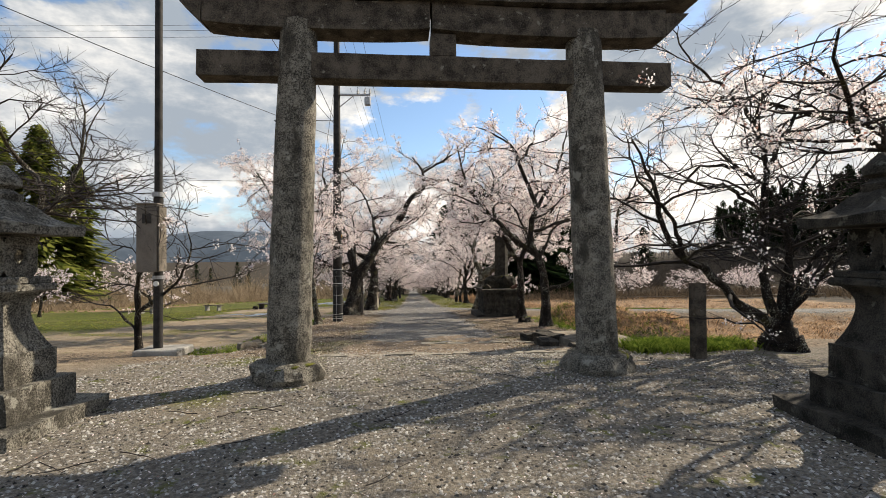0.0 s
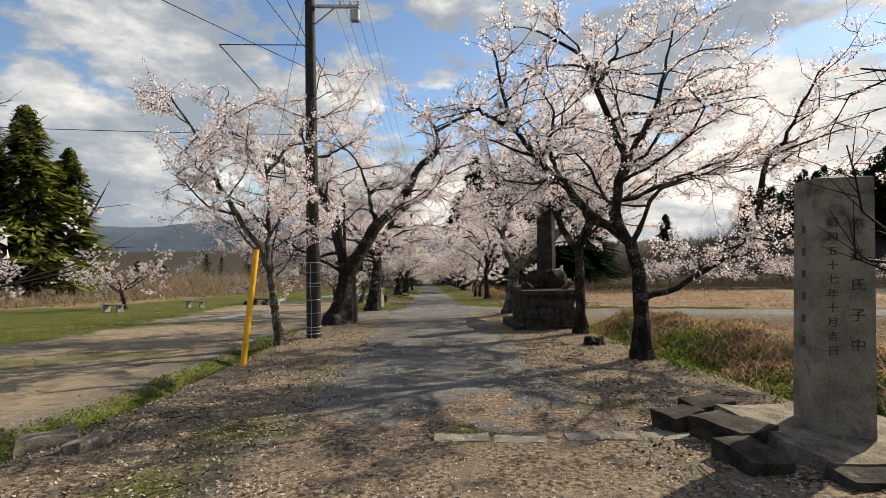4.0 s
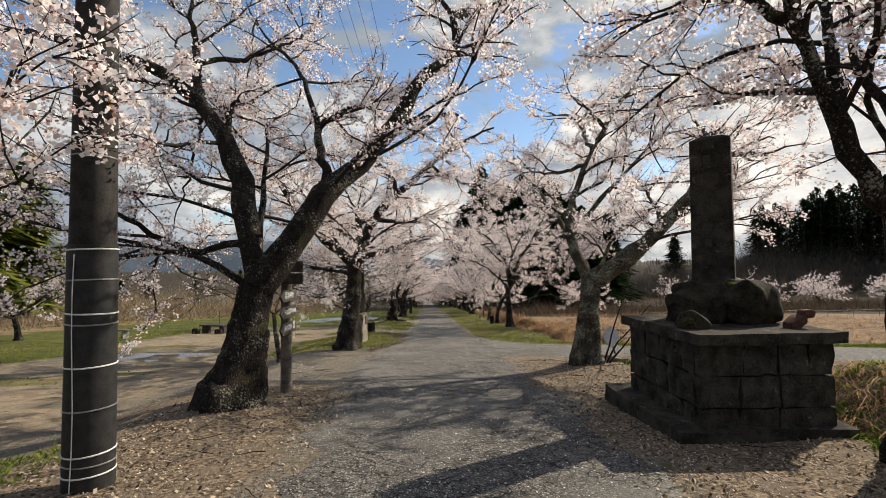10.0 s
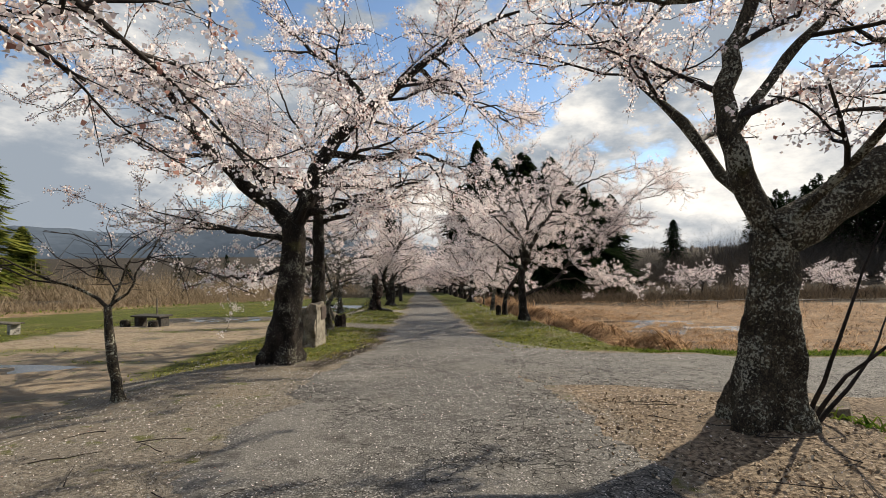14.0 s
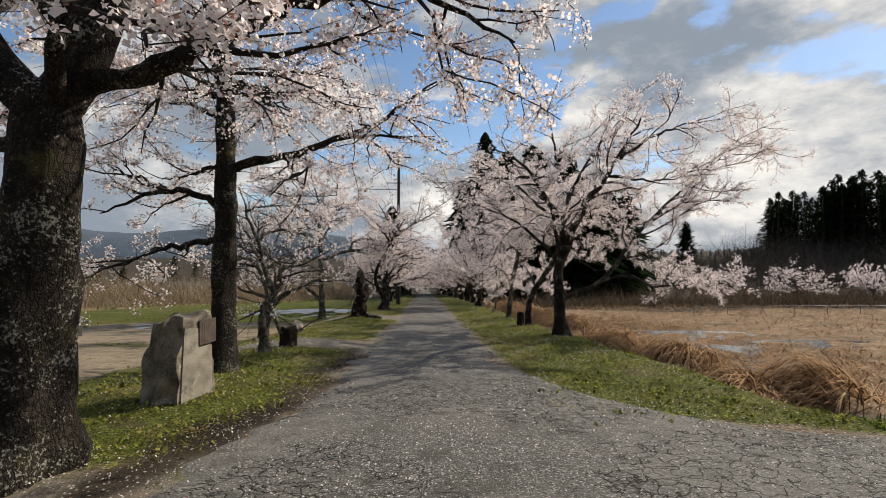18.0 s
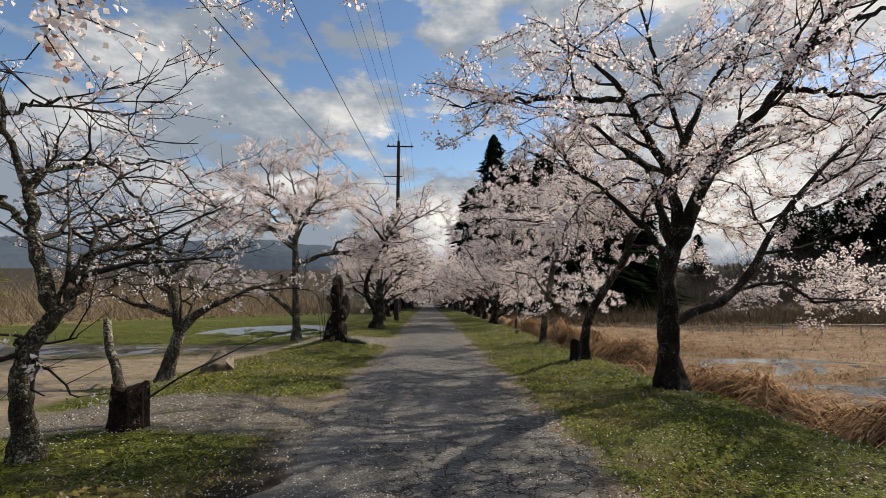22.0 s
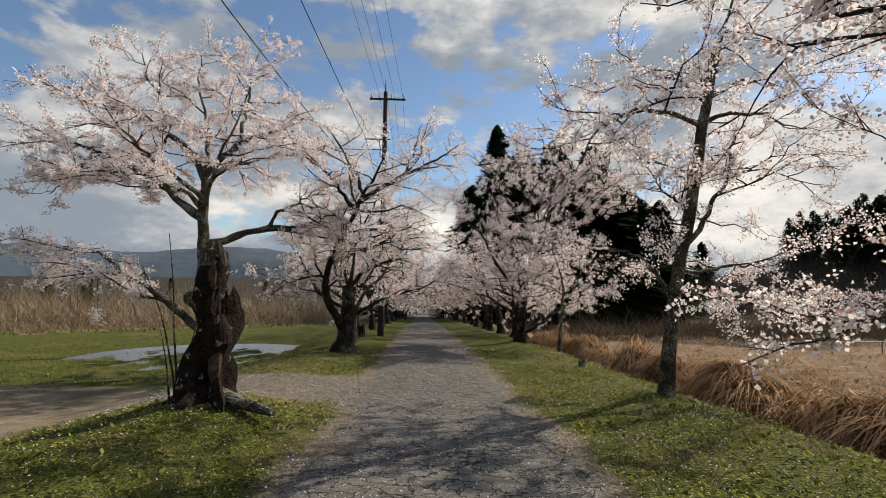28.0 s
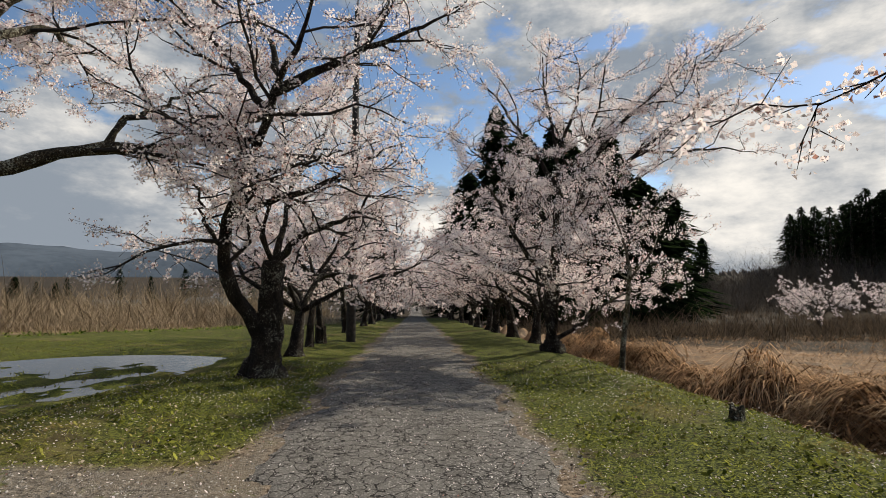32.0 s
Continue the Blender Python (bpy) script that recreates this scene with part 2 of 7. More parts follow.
M["concrete_dark"] = two_tone("pole_brown", (0.012, 0.011, 0.010), (0.04, 0.036, 0.033), 7, 60, 0.002, 0.75, None, spec=0.25)
M["steel"] = two_tone("galvanised_steel", (0.25, 0.25, 0.25), (0.42, 0.42, 0.42), 12, 90, 0.0005, 0.5, None, metal=0.8)
M["wire"] = two_tone("black_cable", (0.012, 0.012, 0.012), (0.03, 0.03, 0.03), 12, 90, 0.0, 0.6)
M["boxgrey"] = two_tone("brown_cabinet", (0.11, 0.095, 0.08), (0.19, 0.165, 0.14), 3, 60, 0.001, 0.6, (0.30, 0.26, 0.21), 6, 0.66, 0.7)
M["yellow"] = two_tone("yellow_plastic", (0.70, 0.33, 0.01), (0.85, 0.45, 0.02), 5, 50, 0.0005, 0.45, (0.32, 0.16, 0.02), 12, 0.66, 0.75)
M["wood"] = two_tone("weathered_wood", (0.06, 0.05, 0.04), (0.20, 0.17, 0.135), 8, 70, 0.003, 0.9)
M["wood_dark"] = two_tone("dark_sign_board", (0.03, 0.026, 0.022), (0.085, 0.075, 0.065), 8, 70, 0.002, 0.85)
M["rust"] = two_tone("rusty_iron", (0.045, 0.022, 0.015), (0.13, 0.06, 0.035), 20, 80, 0.002, 0.85)
M["redwood"] = two_tone("split_heartwood", (0.032, 0.018, 0.012), (0.13, 0.08, 0.058), 9, 60, 0.006, 0.9, (0.03, 0.02, 0.015), 5, 0.55, 0.65)
M["carving"] = two_tone("worn_carving", (0.05, 0.045, 0.036), (0.10, 0.09, 0.072), 9, 90, 0.0)
M["ink"] = two_tone("black_carving", (0.03, 0.028, 0.025), (0.06, 0.055, 0.05), 20, 90, 0.0)
M["paint"] = two_tone("white_lettering", (0.62, 0.62, 0.6), (0.78, 0.78, 0.75), 20, 90, 0.0)
M["rock"] = two_tone("field_stone", (0.075, 0.06, 0.044), (0.29, 0.245, 0.185), 5, 60, 0.02, 0.92, (0.36, 0.36, 0.31), 9, 0.62, 0.68)
M["porcelain"] = two_tone("white_insulator", (0.6, 0.6, 0.58), (0.75, 0.75, 0.72), 20, 90, 0.0, 0.25)
M["cap_brown"] = two_tone("brown_post_paint", (0.05, 0.035, 0.028), (0.1, 0.075, 0.06), 10, 80, 0.001, 0.7)
M["roof"] = two_tone("roof_sheet", (0.09, 0.10, 0.095), (0.16, 0.17, 0.16), 3, 20, 0.0, 0.5)
M["plaster"] = two_tone("plaster", (0.42, 0.40, 0.37), (0.55, 0.53, 0.5), 3, 20, 0.0, 0.9)
# Blue grey is distance haze painted into the slope's base colour.
M["hill"] = two_tone("hazed_slope", (0.055, 0.075, 0.10), (0.085, 0.11, 0.14), 0.004, 0.03, 0.0, 1.0)
M["wood_hill"] = two_tone("bare_woodland", (0.05, 0.04, 0.03), (0.115, 0.092, 0.07), 0.03, 0.3, 0.0, 1.0)


def water_build(N, c):
    n = N.noise(9.0, c, 3.0, 0.5)
    return (0.045, 0.045, 0.045), N.math("MULTIPLY", n, 0.009), None


M["water"] = material("puddle_water", water_build, 0.06, 0.0, 0.6)

# ---- the lie of the land ----
PY = np.array([-60, 0, 6.2, 7.0, 9.0, 12, 15, 18, 22.5, 28, 34, 40, 45, 52, 60, 66, 130, 170, 5000.0])
PZ = np.array([0, 0, 0, -.04, -.2, -.44, -.64, -.82, -1.14, -1.6, -2.05, -2.5, -2.86, -3.25, -3.72, -4.12, -8.4, -9.4, -9.4])


def sm(a, b, v):
    t = np.clip((np.asarray(v, float) - a) / (b - a), 0, 1)
    return t * t * (3 - 2 * t)


def wave(x, y, s, k=0.0):
    """Cheap smooth unevenness between -1 and 1."""
    return (np.sin(x * 1.31 * s + 1.7 + k) * np.cos(y * 1.13 * s - 0.4 + 2 * k) + 0.6 * np.sin(x * 2.71 * s - y * 1.93 * s + 0.9 + k) + 0.4 * np.cos(x * 4.3 * s + y * 5.1 * s + k)) / 2


def left_edge(y):
    return np.interp(y, [-60, 6, 20, 23, 27, 30, 34, 38, 42, 300], [-6, -1.25, -1.15, -1.5, -1.3, -.75, -.65, -.65, -.45, -.4]) + 0.07 * np.sin(y * 1.9) + 0.05 * np.sin(y * 4.7 + 1)


def right_edge(y):
    return np.interp(y, [-60, 6, 20, 300], [7, 1.95, 2.0, 2.0]) + 0.07 * np.sin(y * 1.6 + 2) + 0.05 * np.sin(y * 4.1)


def side_road(x, y):
    """1 on the paved lane that leaves to the right."""
    near = np.interp(x, [2, 3, 5, 9, 60], [24.9, 24.8, 24.2, 23.8, 23.0])
    far = np.interp(x, [2, 2.6, 3.3, 4.5, 8, 60], [32.5, 30.2, 29.0, 28.4, 27.9, 27.0])
    return sm(-.12, .12, y - near) * sm(-.12, .12, far - y) * sm(1.6, 2.2, x)


# standing water: middle, half lengths, level
PUDDLES = [(-6.4, 53.7, 3.0, 2.4, -3.72), (-10.8, 46.5, 2.8, .9, -3.39), (14.5, 47.5, 3.0, 1.4, -4.10), (12.4, 42.0, 1.7, 1.0, -3.73), (18.0, 44.0, 2.6, 1.0, -3.89), (10.6, 38.4, 1.4, .8, -3.48), (-8.5, 27.5, 2.0, .8, -1.77)]


def ground_z(x, y):
    x, y = np.asarray(x, float), np.asarray(y, float)
    z = np.interp(y, PY, PZ)
    lane = sm(22.6, 24.2, y) * sm(30.0, 28.0, y)
    # right: ditch by the shrine end, marsh further on
    ditch = sm(8.6, 11, y) * (1 - lane)
    z = z - ditch * (sm(4.2, 5.1, x) * 0.6 + sm(6, 9, x) * 0.35) * sm(26, 22, y)
    marsh = sm(28.3, 31, y)
    z = z - marsh * (sm(4.75, 5.7, x) * 0.95 + sm(6.5, 12, x) * 0.1) + marsh * (0.50 + 0.28 * sm(41, 46, y)) * np.exp(-((x - 6.9) / 0.7) ** 2) * (1 + 0.6 * wave(x, y, 1.4, 2))
    z = z + ditch * 0.95 * np.exp(-((x - 6.9) / 1.35) ** 2) * sm(10.2, 12.2, y + .5 * wave(x, y, .9)) * sm(22.5, 20, y) * (1 + .25 * wave(x, y, 1.3, 2))
    z = z - lane * 0.018 * np.clip(x - 3, 0, 30)
    # left: shallow ditch, then the flat lot
    z = z - sm(8.2, 9.8, y) * sm(17.5, 15, y) * 0.32 * np.exp(-((x + 3.75) / 0.35) ** 2)
    z = z - sm(9, 12, y) * sm(-3.2, -4.6, x) * 0.16
    z = z - sm(36, 46, y) * sm(-3.4, -5.6, x) * 0.22
    # low banks under the tree rows
    z = z + sm(28, 31, y) * 0.09 * np.exp(-((x + 2.3) / 0.9) ** 2) + sm(29.5, 32, y) * 0.10 * np.exp(-((x - 4.0) / 0.9) ** 2)
    z = z + 0.10 * np.exp(-((x - 3.5) ** 2 + (y - 22.7) ** 2) / 0.9) + 0.10 * np.exp(-((x + 2.4) ** 2 + (y - 18.9) ** 2) / 0.7)
    z = z + 0.22 * np.exp(-((x + 2.05) ** 2 + (y - 43.8) ** 2) / 0.9)
    off = sm(2.2, 4.5, np.abs(x - 0.6))
    z = z + off * 0.035 * wave(x, y, 1.3) + sm(5.5, 8, x) * marsh * 0.06 * wave(x, y, 2.2, 1.0)
    for cx, cy, rx_, ry_, lv in PUDDLES:
        q = (((x - cx) / (rx_ * 1.15)) ** 2 + ((y - cy) / (ry_ * 1.15)) ** 2) * np.clip(1 + .55 * wave(x, y, 1.0, 3) + .4 * wave(x, y, 2.6, 1), .25, 3)
        w = np.exp(-np.clip(q, 0, 20) ** 2)
        z = z * (1 - w) + (lv + 0.006 + 0.07 * wave(x, y, 1.5, 2.0) + 0.05 * wave(x, y, 3.7, 1.0) + 0.03 * wave(x, y, 8.0, 3.0)) * w
    # far country: lower to the left, rising woods to the right
    z = z + sm(95, 155, x) * sm(150, 220, y) * 11.0 + sm(-60, -240, x) * -3.0
    return z


def zat(x, y):
    return float(ground_z(x, y))


# ---- mesh helpers ----
def fast_mesh(name, verts, faces, mats, smooth=False, index=None):
    """A mesh from arrays: verts (n, 3); faces (m, k), or a list of such arrays."""
    me = bpy.data.meshes.new(name)
    groups = [np.asarray(f, np.int32) for f in (faces if isinstance(faces, list) else [faces]) if len(f)]
    verts = np.asarray(verts, np.float32)
    me.vertices.add(len(verts))
    me.vertices.foreach_set("co", verts.ravel())
    loops = np.concatenate([g.ravel() for g in groups])
    sizes = np.concatenate([np.full(len(g), g.shape[1], np.int32) for g in groups])
    me.loops.add(len(loops))
    me.loops.foreach_set("vertex_index", loops)
    me.polygons.add(len(sizes))
    me.polygons.foreach_set("loop_start", np.concatenate([[0], np.cumsum(sizes)[:-1]]).astype(np.int32))
    me.polygons.foreach_set("loop_total", sizes)
    if smooth:
        me.polygons.foreach_set("use_smooth", np.ones(len(sizes), bool))
    for m in (mats if isinstance(mats, (list, tuple)) else [mats]):
        me.materials.append(m)
    if index is not None:
        me.polygons.foreach_set("material_index", np.asarray(index, np.int32))
    me.update(calc_edges=True)
    me.validate()
    return me


class Geo:
    """Collects simple solids into one mesh."""

    def __init__(self):
        self.v, self.f = [], []

    def put(self, verts, faces, m=None):
        o = len(self.v)
        self.v += [tuple((m @ Vector(p)) if m is not None else p) for p in verts]
        self.f += [tuple(o + i for i in f) for f in faces]
        return self

    def box(self, sx, sy, sz, m=None, bevel=0.01):
        """A box with chamfered edges; m is the pose of its middle."""
        h, b = (sx / 2, sy / 2, sz / 2), min(bevel, sx / 3, sy / 3, sz / 3)
        bm = bmesh.new()
        bmesh.ops.create_cube(bm, size=1.0)
        for q in bm.verts:
            q.co = Vector([math.copysign(h[i], q.co[i]) for i in range(3)])
        if b > 0:
            bmesh.ops.bevel(bm, geom=list(bm.edges), offset=b, segments=1, affect="EDGES")
        bm.verts.index_update()
        self.put([q.co.copy() for q in bm.verts], [[q.index for q in f.verts] for f in bm.faces], m)
        bm.free()
        return self

    def lathe(self, rings, sides=20, m=None, wob=0.0, seed=0):
        """A turned solid: rings of (radius, z), closed at both ends."""
        rnd = random.Random(seed)
        vs, fs = [], []
        ph = [rnd.uniform(0, 6.28) for _ in range(4)]
        for r, z in rings:
            for k in range(sides):
                a = 2 * math.pi * k / sides
                rr = r * (1 + wob * (math.sin(3 * a + ph[0] + z) + 0.7 * math.sin(5 * a + ph[1] - 2 * z) + 0.6 * math.sin(7 * z * 3 + ph[2] + a)))
                vs.append((rr * math.cos(a), rr * math.sin(a), z))
        n = len(rings)
        for j in range(n - 1):
            for k in range(sides):
                fs.append((j * sides + k, j * sides + (k + 1) % sides, (j + 1) * sides + (k + 1) % sides, (j + 1) * sides + k))
        fs.append(tuple(reversed(range(sides))))
        fs.append(tuple((n - 1) * sides + k for k in range(sides)))
        return self.put(vs, fs, m)

    def prism(self, pts, depth, m=None):
        """An outline in x-z, drawn through y from -depth/2 to depth/2."""
        n = len(pts)
        vs = [(x, -depth / 2, z) for x, z in pts] + [(x, depth / 2, z) for x, z in pts]
        fs = [tuple(range(n)), tuple(range(2 * n - 1, n - 1, -1))] + [((i + 1) % n, i, n + i, n + (i + 1) % n) for i in range(n)]
        return self.put(vs, fs, m)

    def rough(self, sx, sy, sz, amp=0.02, cuts=4, m=None, round_=0.0, seed=0.0, freq=4.0):
        """A rough stone block: a divided box, rounded by round_ and made uneven."""
        bm = bmesh.new()
        bmesh.ops.create_cube(bm, size=1.0)
        bmesh.ops.subdivide_edges(bm, edges=list(bm.edges), cuts=cuts, use_grid_fill=True)
        for q in bm.verts:
            p = q.co * 2
            ball = p.normalized()
            p = p.lerp(ball * 1.12, round_)
            p = Vector((p.x * sx / 2, p.y * sy / 2, p.z * sz / 2))
            s = Vector((seed, seed * 1.7, -seed))
            q.co = p + amp * Vector((noise.noise(p * freq + s), noise.noise(p * freq + s + Vector((9, 3, 1))), noise.noise(p * freq + s + Vector((2, 8, 5)))))
        bm.verts.index_update()
        self.put([q.co.copy() for q in bm.verts], [[q.index for q in f.verts] for f in bm.faces], m)
        bm.free()
        return self

    def rod(self, a, b, r1, r2=None, sides=10):
        a, b = Vector(a), Vector(b)
        d = b - a
        return self.lathe([(r1, 0), (r2 if r2 is not None else r1, d.length)], sides, Matrix.Translation(a) @ d.to_track_quat("Z", "Y").to_matrix().to_4x4())

    def mesh(self, name, mat, smooth=False):
        me = bpy.data.meshes.new(name)
        me.from_pydata(self.v, [], self.f)
        me.materials.append(mat)
        if smooth:
            me.polygons.foreach_set("use_smooth", np.ones(len(me.polygons), bool))
            me.set_sharp_from_angle(angle=radians(42))
        me.update()
        return me


def thing(name, m, label, category, group="", kind=""):
    """An empty at the base of a thing, for its parts."""
    ob = new(name)
    ob.matrix_basis = m
    ob.empty_display_size = 0.1
    return tagged(ob, label, category, group, kind)


def part(name, geo, mat, parent, label="", smooth=False, m=None):
    ob = new(name, geo.mesh(name, mat, smooth) if isinstance(geo, Geo) else geo)
    ob.parent = parent
    if m is not None:
        ob.matrix_basis = m
    if label:
        ob["label"] = label
    return ob


def solo(name, geo, mat, m, label, category, group="", kind="", smooth=False):
    ob = new(name, geo.mesh(name, mat, smooth) if isinstance(geo, Geo) else geo)
    ob.matrix_basis = m
    return tagged(ob, label, category, group, kind)


# ---- trees ----
def tube_batch(P, R, sides, cap=True):
    """Tubes of equal point count: P (k, n, 3), R (k, n). Returns verts and quads."""
    P, R = np.asarray(P, float), np.asarray(R, float)
    k, n, _ = P.shape
    T = np.gradient(P, axis=1)
    T /= np.linalg.norm(T, axis=2, keepdims=True) + 1e-9
    mean = T.mean(axis=1)
    ref = np.zeros((k, 3))
    ref[np.arange(k), np.argmin(np.abs(mean), axis=1)] = 1
    A = np.cross(T, ref[:, None, :])
    A /= np.linalg.norm(A, axis=2, keepdims=True) + 1e-9
    B = np.cross(T, A)
    ang = np.arange(sides) * 2 * np.pi / sides
    V = P[:, :, None, :] + R[:, :, None, None] * (np.cos(ang)[None, None, :, None] * A[:, :, None, :] + np.sin(ang)[None, None, :, None] * B[:, :, None, :])
    idx = np.arange(k * n * sides).reshape(k, n, sides)
    a, b = idx[:, :-1], idx[:, 1:]
    F = np.stack([a, np.roll(a, -1, 2), np.roll(b, -1, 2), b], axis=-1).reshape(-1, 4)
    return V.reshape(-1, 3), F


def wander(rng, start, direction, length, n, wob, up):
    """A growing line of n points that bends at random and turns towards the light by up."""
    p, d = np.array(start, float), np.array(direction, float)
    d /= np.linalg.norm(d)
    out = [p.copy()]
    for _ in range(n - 1):
        d = d + rng.normal(0, wob, 3) + np.array([0, 0, up])
        d /= np.linalg.norm(d)
        p = p + d * length / (n - 1)
        out.append(p.copy())
    return np.array(out)


def heading(az, el):
    a, e = math.radians(az), math.radians(el)
    return np.array([math.cos(a) * math.cos(e), math.sin(a) * math.cos(e), math.sin(e)])


def along(path, radii, f):
    s = f * (len(path) - 1)
    i = min(int(s), len(path) - 2)
    t = s - i
    d = path[i + 1] - path[i]
    return path[i] * (1 - t) + path[i + 1] * t, d / (np.linalg.norm(d) + 1e-9), radii[i] * (1 - t) + radii[i + 1] * t


def flowers(rng, centres, each, spread, size, corners=4):
    """Small cupped flowers in loose balls round the centres."""
    c = np.repeat(centres, each, axis=0)
    k = len(c)
    c = c + rng.normal(0, spread, (k, 3))
    n = rng.normal(0, 1, (k, 3)) + np.array([0, 0, 0.25])
    n /= np.linalg.norm(n, axis=1, keepdims=True)
    a = np.cross(n, rng.normal(0, 1, (k, 3)))
    a /= np.linalg.norm(a, axis=1, keepdims=True)
    b = np.cross(n, a)
    r = size * rng.uniform(0.65, 1.25, k)
    ang = np.arange(corners) * 2 * np.pi / corners
    V = c[:, None] + r[:, None, None] * (np.cos(ang)[None, :, None] * a[:, None] + np.sin(ang)[None, :, None] * b[:, None])
    V += n[:, None] * (r[:, None, None] * 0.45 * np.array([0, 1, 0, 0.8])[None, :corners, None])
    return V.reshape(-1, 3), np.arange(k * corners).reshape(k, corners)


def bend_path(start, bends, m):
    """m even points along a line told bend by bend (azimuth, elevation, length), its corners eased."""
    knots = [np.array(start, float)]
    for az, el, ln in bends:
        knots.append(knots[-1] + heading(az, el) * ln)
    knots = np.array(knots)
    cum = np.concatenate([[0], np.cumsum([s[2] for s in bends])])
    at = np.linspace(0, cum[-1], m)
    p = np.stack([np.interp(at, cum, knots[:, i]) for i in range(3)], -1)
    p[1:-1] = 0.25 * p[:-2] + 0.5 * p[1:-1] + 0.25 * p[2:]
    return p, cum[-1]


def cherry_tree(seed, spot, trunk, limbs, bloom=1.0, bark="bark", fine=1.0, label="", petal="petal", step=0.42, sink=0.12, category="cherry tree", name="cherry_tree", droop=0.0, per=3, each=15, big=1.22, start=0.2, corners=3):
    """spot: x, y. trunk: height, radius at the base, lean (azimuth, degrees from upright), or its bends and the radius.
    limbs: (where on the trunk 0..1, azimuth, elevation, length, radius, upturn), or (where, bends, radius);
    where may be (number of an earlier limb, place along it)."""
    rng = np.random.default_rng(seed)
    base = np.array([0, 0, -sink])
    n = 22
    if len(trunk) == 2:
        bends, r0 = trunk
        tp, ht = bend_path((0, 0, 0), bends, n)
        tp[0] += base
        tp[1:-1] += rng.normal(0, 0.006, (n - 2, 3))
        d = (tp[-1] - tp[-2]) / np.linalg.norm(tp[-1] - tp[-2])
    else:
        ht, r0, laz, lean = trunk
        d = heading(laz, 90 - lean)
        tp = wander(rng, base, d, ht + sink, n, 0.030 * min(1, 2.2 / ht) ** 1.5, 0.011)
    tt = np.linspace(0, 1, n)
    above = np.clip(tt * (ht + sink) - sink, 0, None)
    tr = 0.86 * r0 * (1 - 0.34 * tt) * (1 + 0.42 * np.exp(-above / (0.9 * r0)))
    # trunk with flare and uneven girth
    sides = 18
    V, F = tube_batch(tp[None], tr[None], sides)
    ph = rng.uniform(0, 6, 3)
    ang = np.tile(np.arange(sides) * 2 * np.pi / sides, n)
    lv = np.repeat(tt, sides)
    up = lv * ht
    bumps = 1 + 0.07 * np.sin(3 * ang + ph[0] + 2.2 * up) + 0.06 * np.sin(5 * ang + ph[1] - 3.1 * up) + 0.2 * np.exp(-up / (1.2 * r0)) * np.sin(4 * ang + ph[2])
    bumps += 0.05 * np.sin(2 * ang + 6.3 * up + ph[1]) + 0.045 * np.sin(4 * ang - 11 * up + ph[0]) + rng.normal(0, 0.022, n * sides)
    axis = np.repeat(tp, sides, axis=0)
    V = axis + (V - axis) * bumps[:, None]
    tops = np.arange((n - 1) * sides, n * sides)
    V = np.vstack([V, tp[-1] + d * r0 * 0.25])
    capf = np.stack([tops, np.roll(tops, -1), np.full(sides, len(V) - 1)], axis=1)
    tree = thing(name, pose(spot[0], spot[1], zat(*spot)), label, category)
    part("trunk", fast_mesh("trunk", V, [F, capf], M[bark], True), None, tree)
    twig_p, twig_r, sec_p, sec_r, grown = [], [], [], [], []
    for k, limb in enumerate(limbs):
        m = 12
        if isinstance(limb[0], tuple):
            p0, _, rr = along(*grown[limb[0][0]], limb[0][1])
        else:
            p0, _, rr = along(tp, tr, limb[0])
        if len(limb) == 3:
            r, m = limb[2], 18
            lp, ln = bend_path(p0, limb[1], m)
            lp[1:] += rng.normal(0, 0.02, (m - 1, 3))
            lr = r * (1 - 0.84 * np.linspace(0, 1, m) ** 1.05)
        else:
            _, az, el, ln, r, up = limb
            lp = wander(rng, p0, heading(az, el), ln, m, 0.17, up)
            lr = 0.74 * r * (1 - 0.86 * np.linspace(0, 1, m) ** 0.75)
        grown.append((lp, lr))
        LV, LF = tube_batch(lp[None], lr[None], 9)
        lb = 1 + rng.normal(0, 0.06, len(LV)) + 0.10 * np.repeat(rng.normal(0, 1, m), 9) * np.repeat(np.linspace(1, .4, m), 9)
        LV = np.repeat(lp, 9, axis=0) + (LV - np.repeat(lp, 9, axis=0)) * lb[:, None]
        part("limb", fast_mesh("limb", LV, LF, M[bark], True), None, tree)
        count = max(4, int(ln / step))
        side = rng.choice([-1, 1])
        for j in range(count):
            q = min(start + (1 - start) * (j + rng.uniform(0, 0.9)) / count, 0.995)
            p, dd, r1 = along(lp, lr, q)
            side = -side
            perp = np.cross(dd, [0, 0, 1])
            perp /= np.linalg.norm(perp) + 1e-9
            level = dd * np.array([1, 1, 0.55])
            out = level * rng.uniform(0.4, 1.0) + perp * side * rng.uniform(0.5, 1.2) + np.array([0, 0, rng.uniform(-0.12 - droop, 0.3)])
            sl = (0.7 + 0.42 * ln * (1.12 - q)) * rng.uniform(0.65, 1.3)
            sp = wander(rng, p, out, sl, 6, 0.27, 0.005 - droop * 0.1)
            sp[:, 2] = p[2] + (sp[:, 2] - p[2]) * 0.8
            sr = min(r1 * 0.55, 0.032) * (1 - 0.85 * np.linspace(0, 1, 6)) + 0.003
            sec_p.append(sp), sec_r.append(sr)
            for b in range(max(1, int(sl / 0.5))):
                g = rng.uniform(0.2, 0.95)
                b0, bd, br = along(sp, sr, g)
                bo = bd * rng.uniform(0.4, 1.0) + rng.normal(0, 0.5, 3) * np.array([1, 1, 0.35])
                bl = rng.uniform(0.45, 1.15)
                bp = wander(rng, b0, bo, bl, 6, 0.26, 0.01 - droop * 0.1)
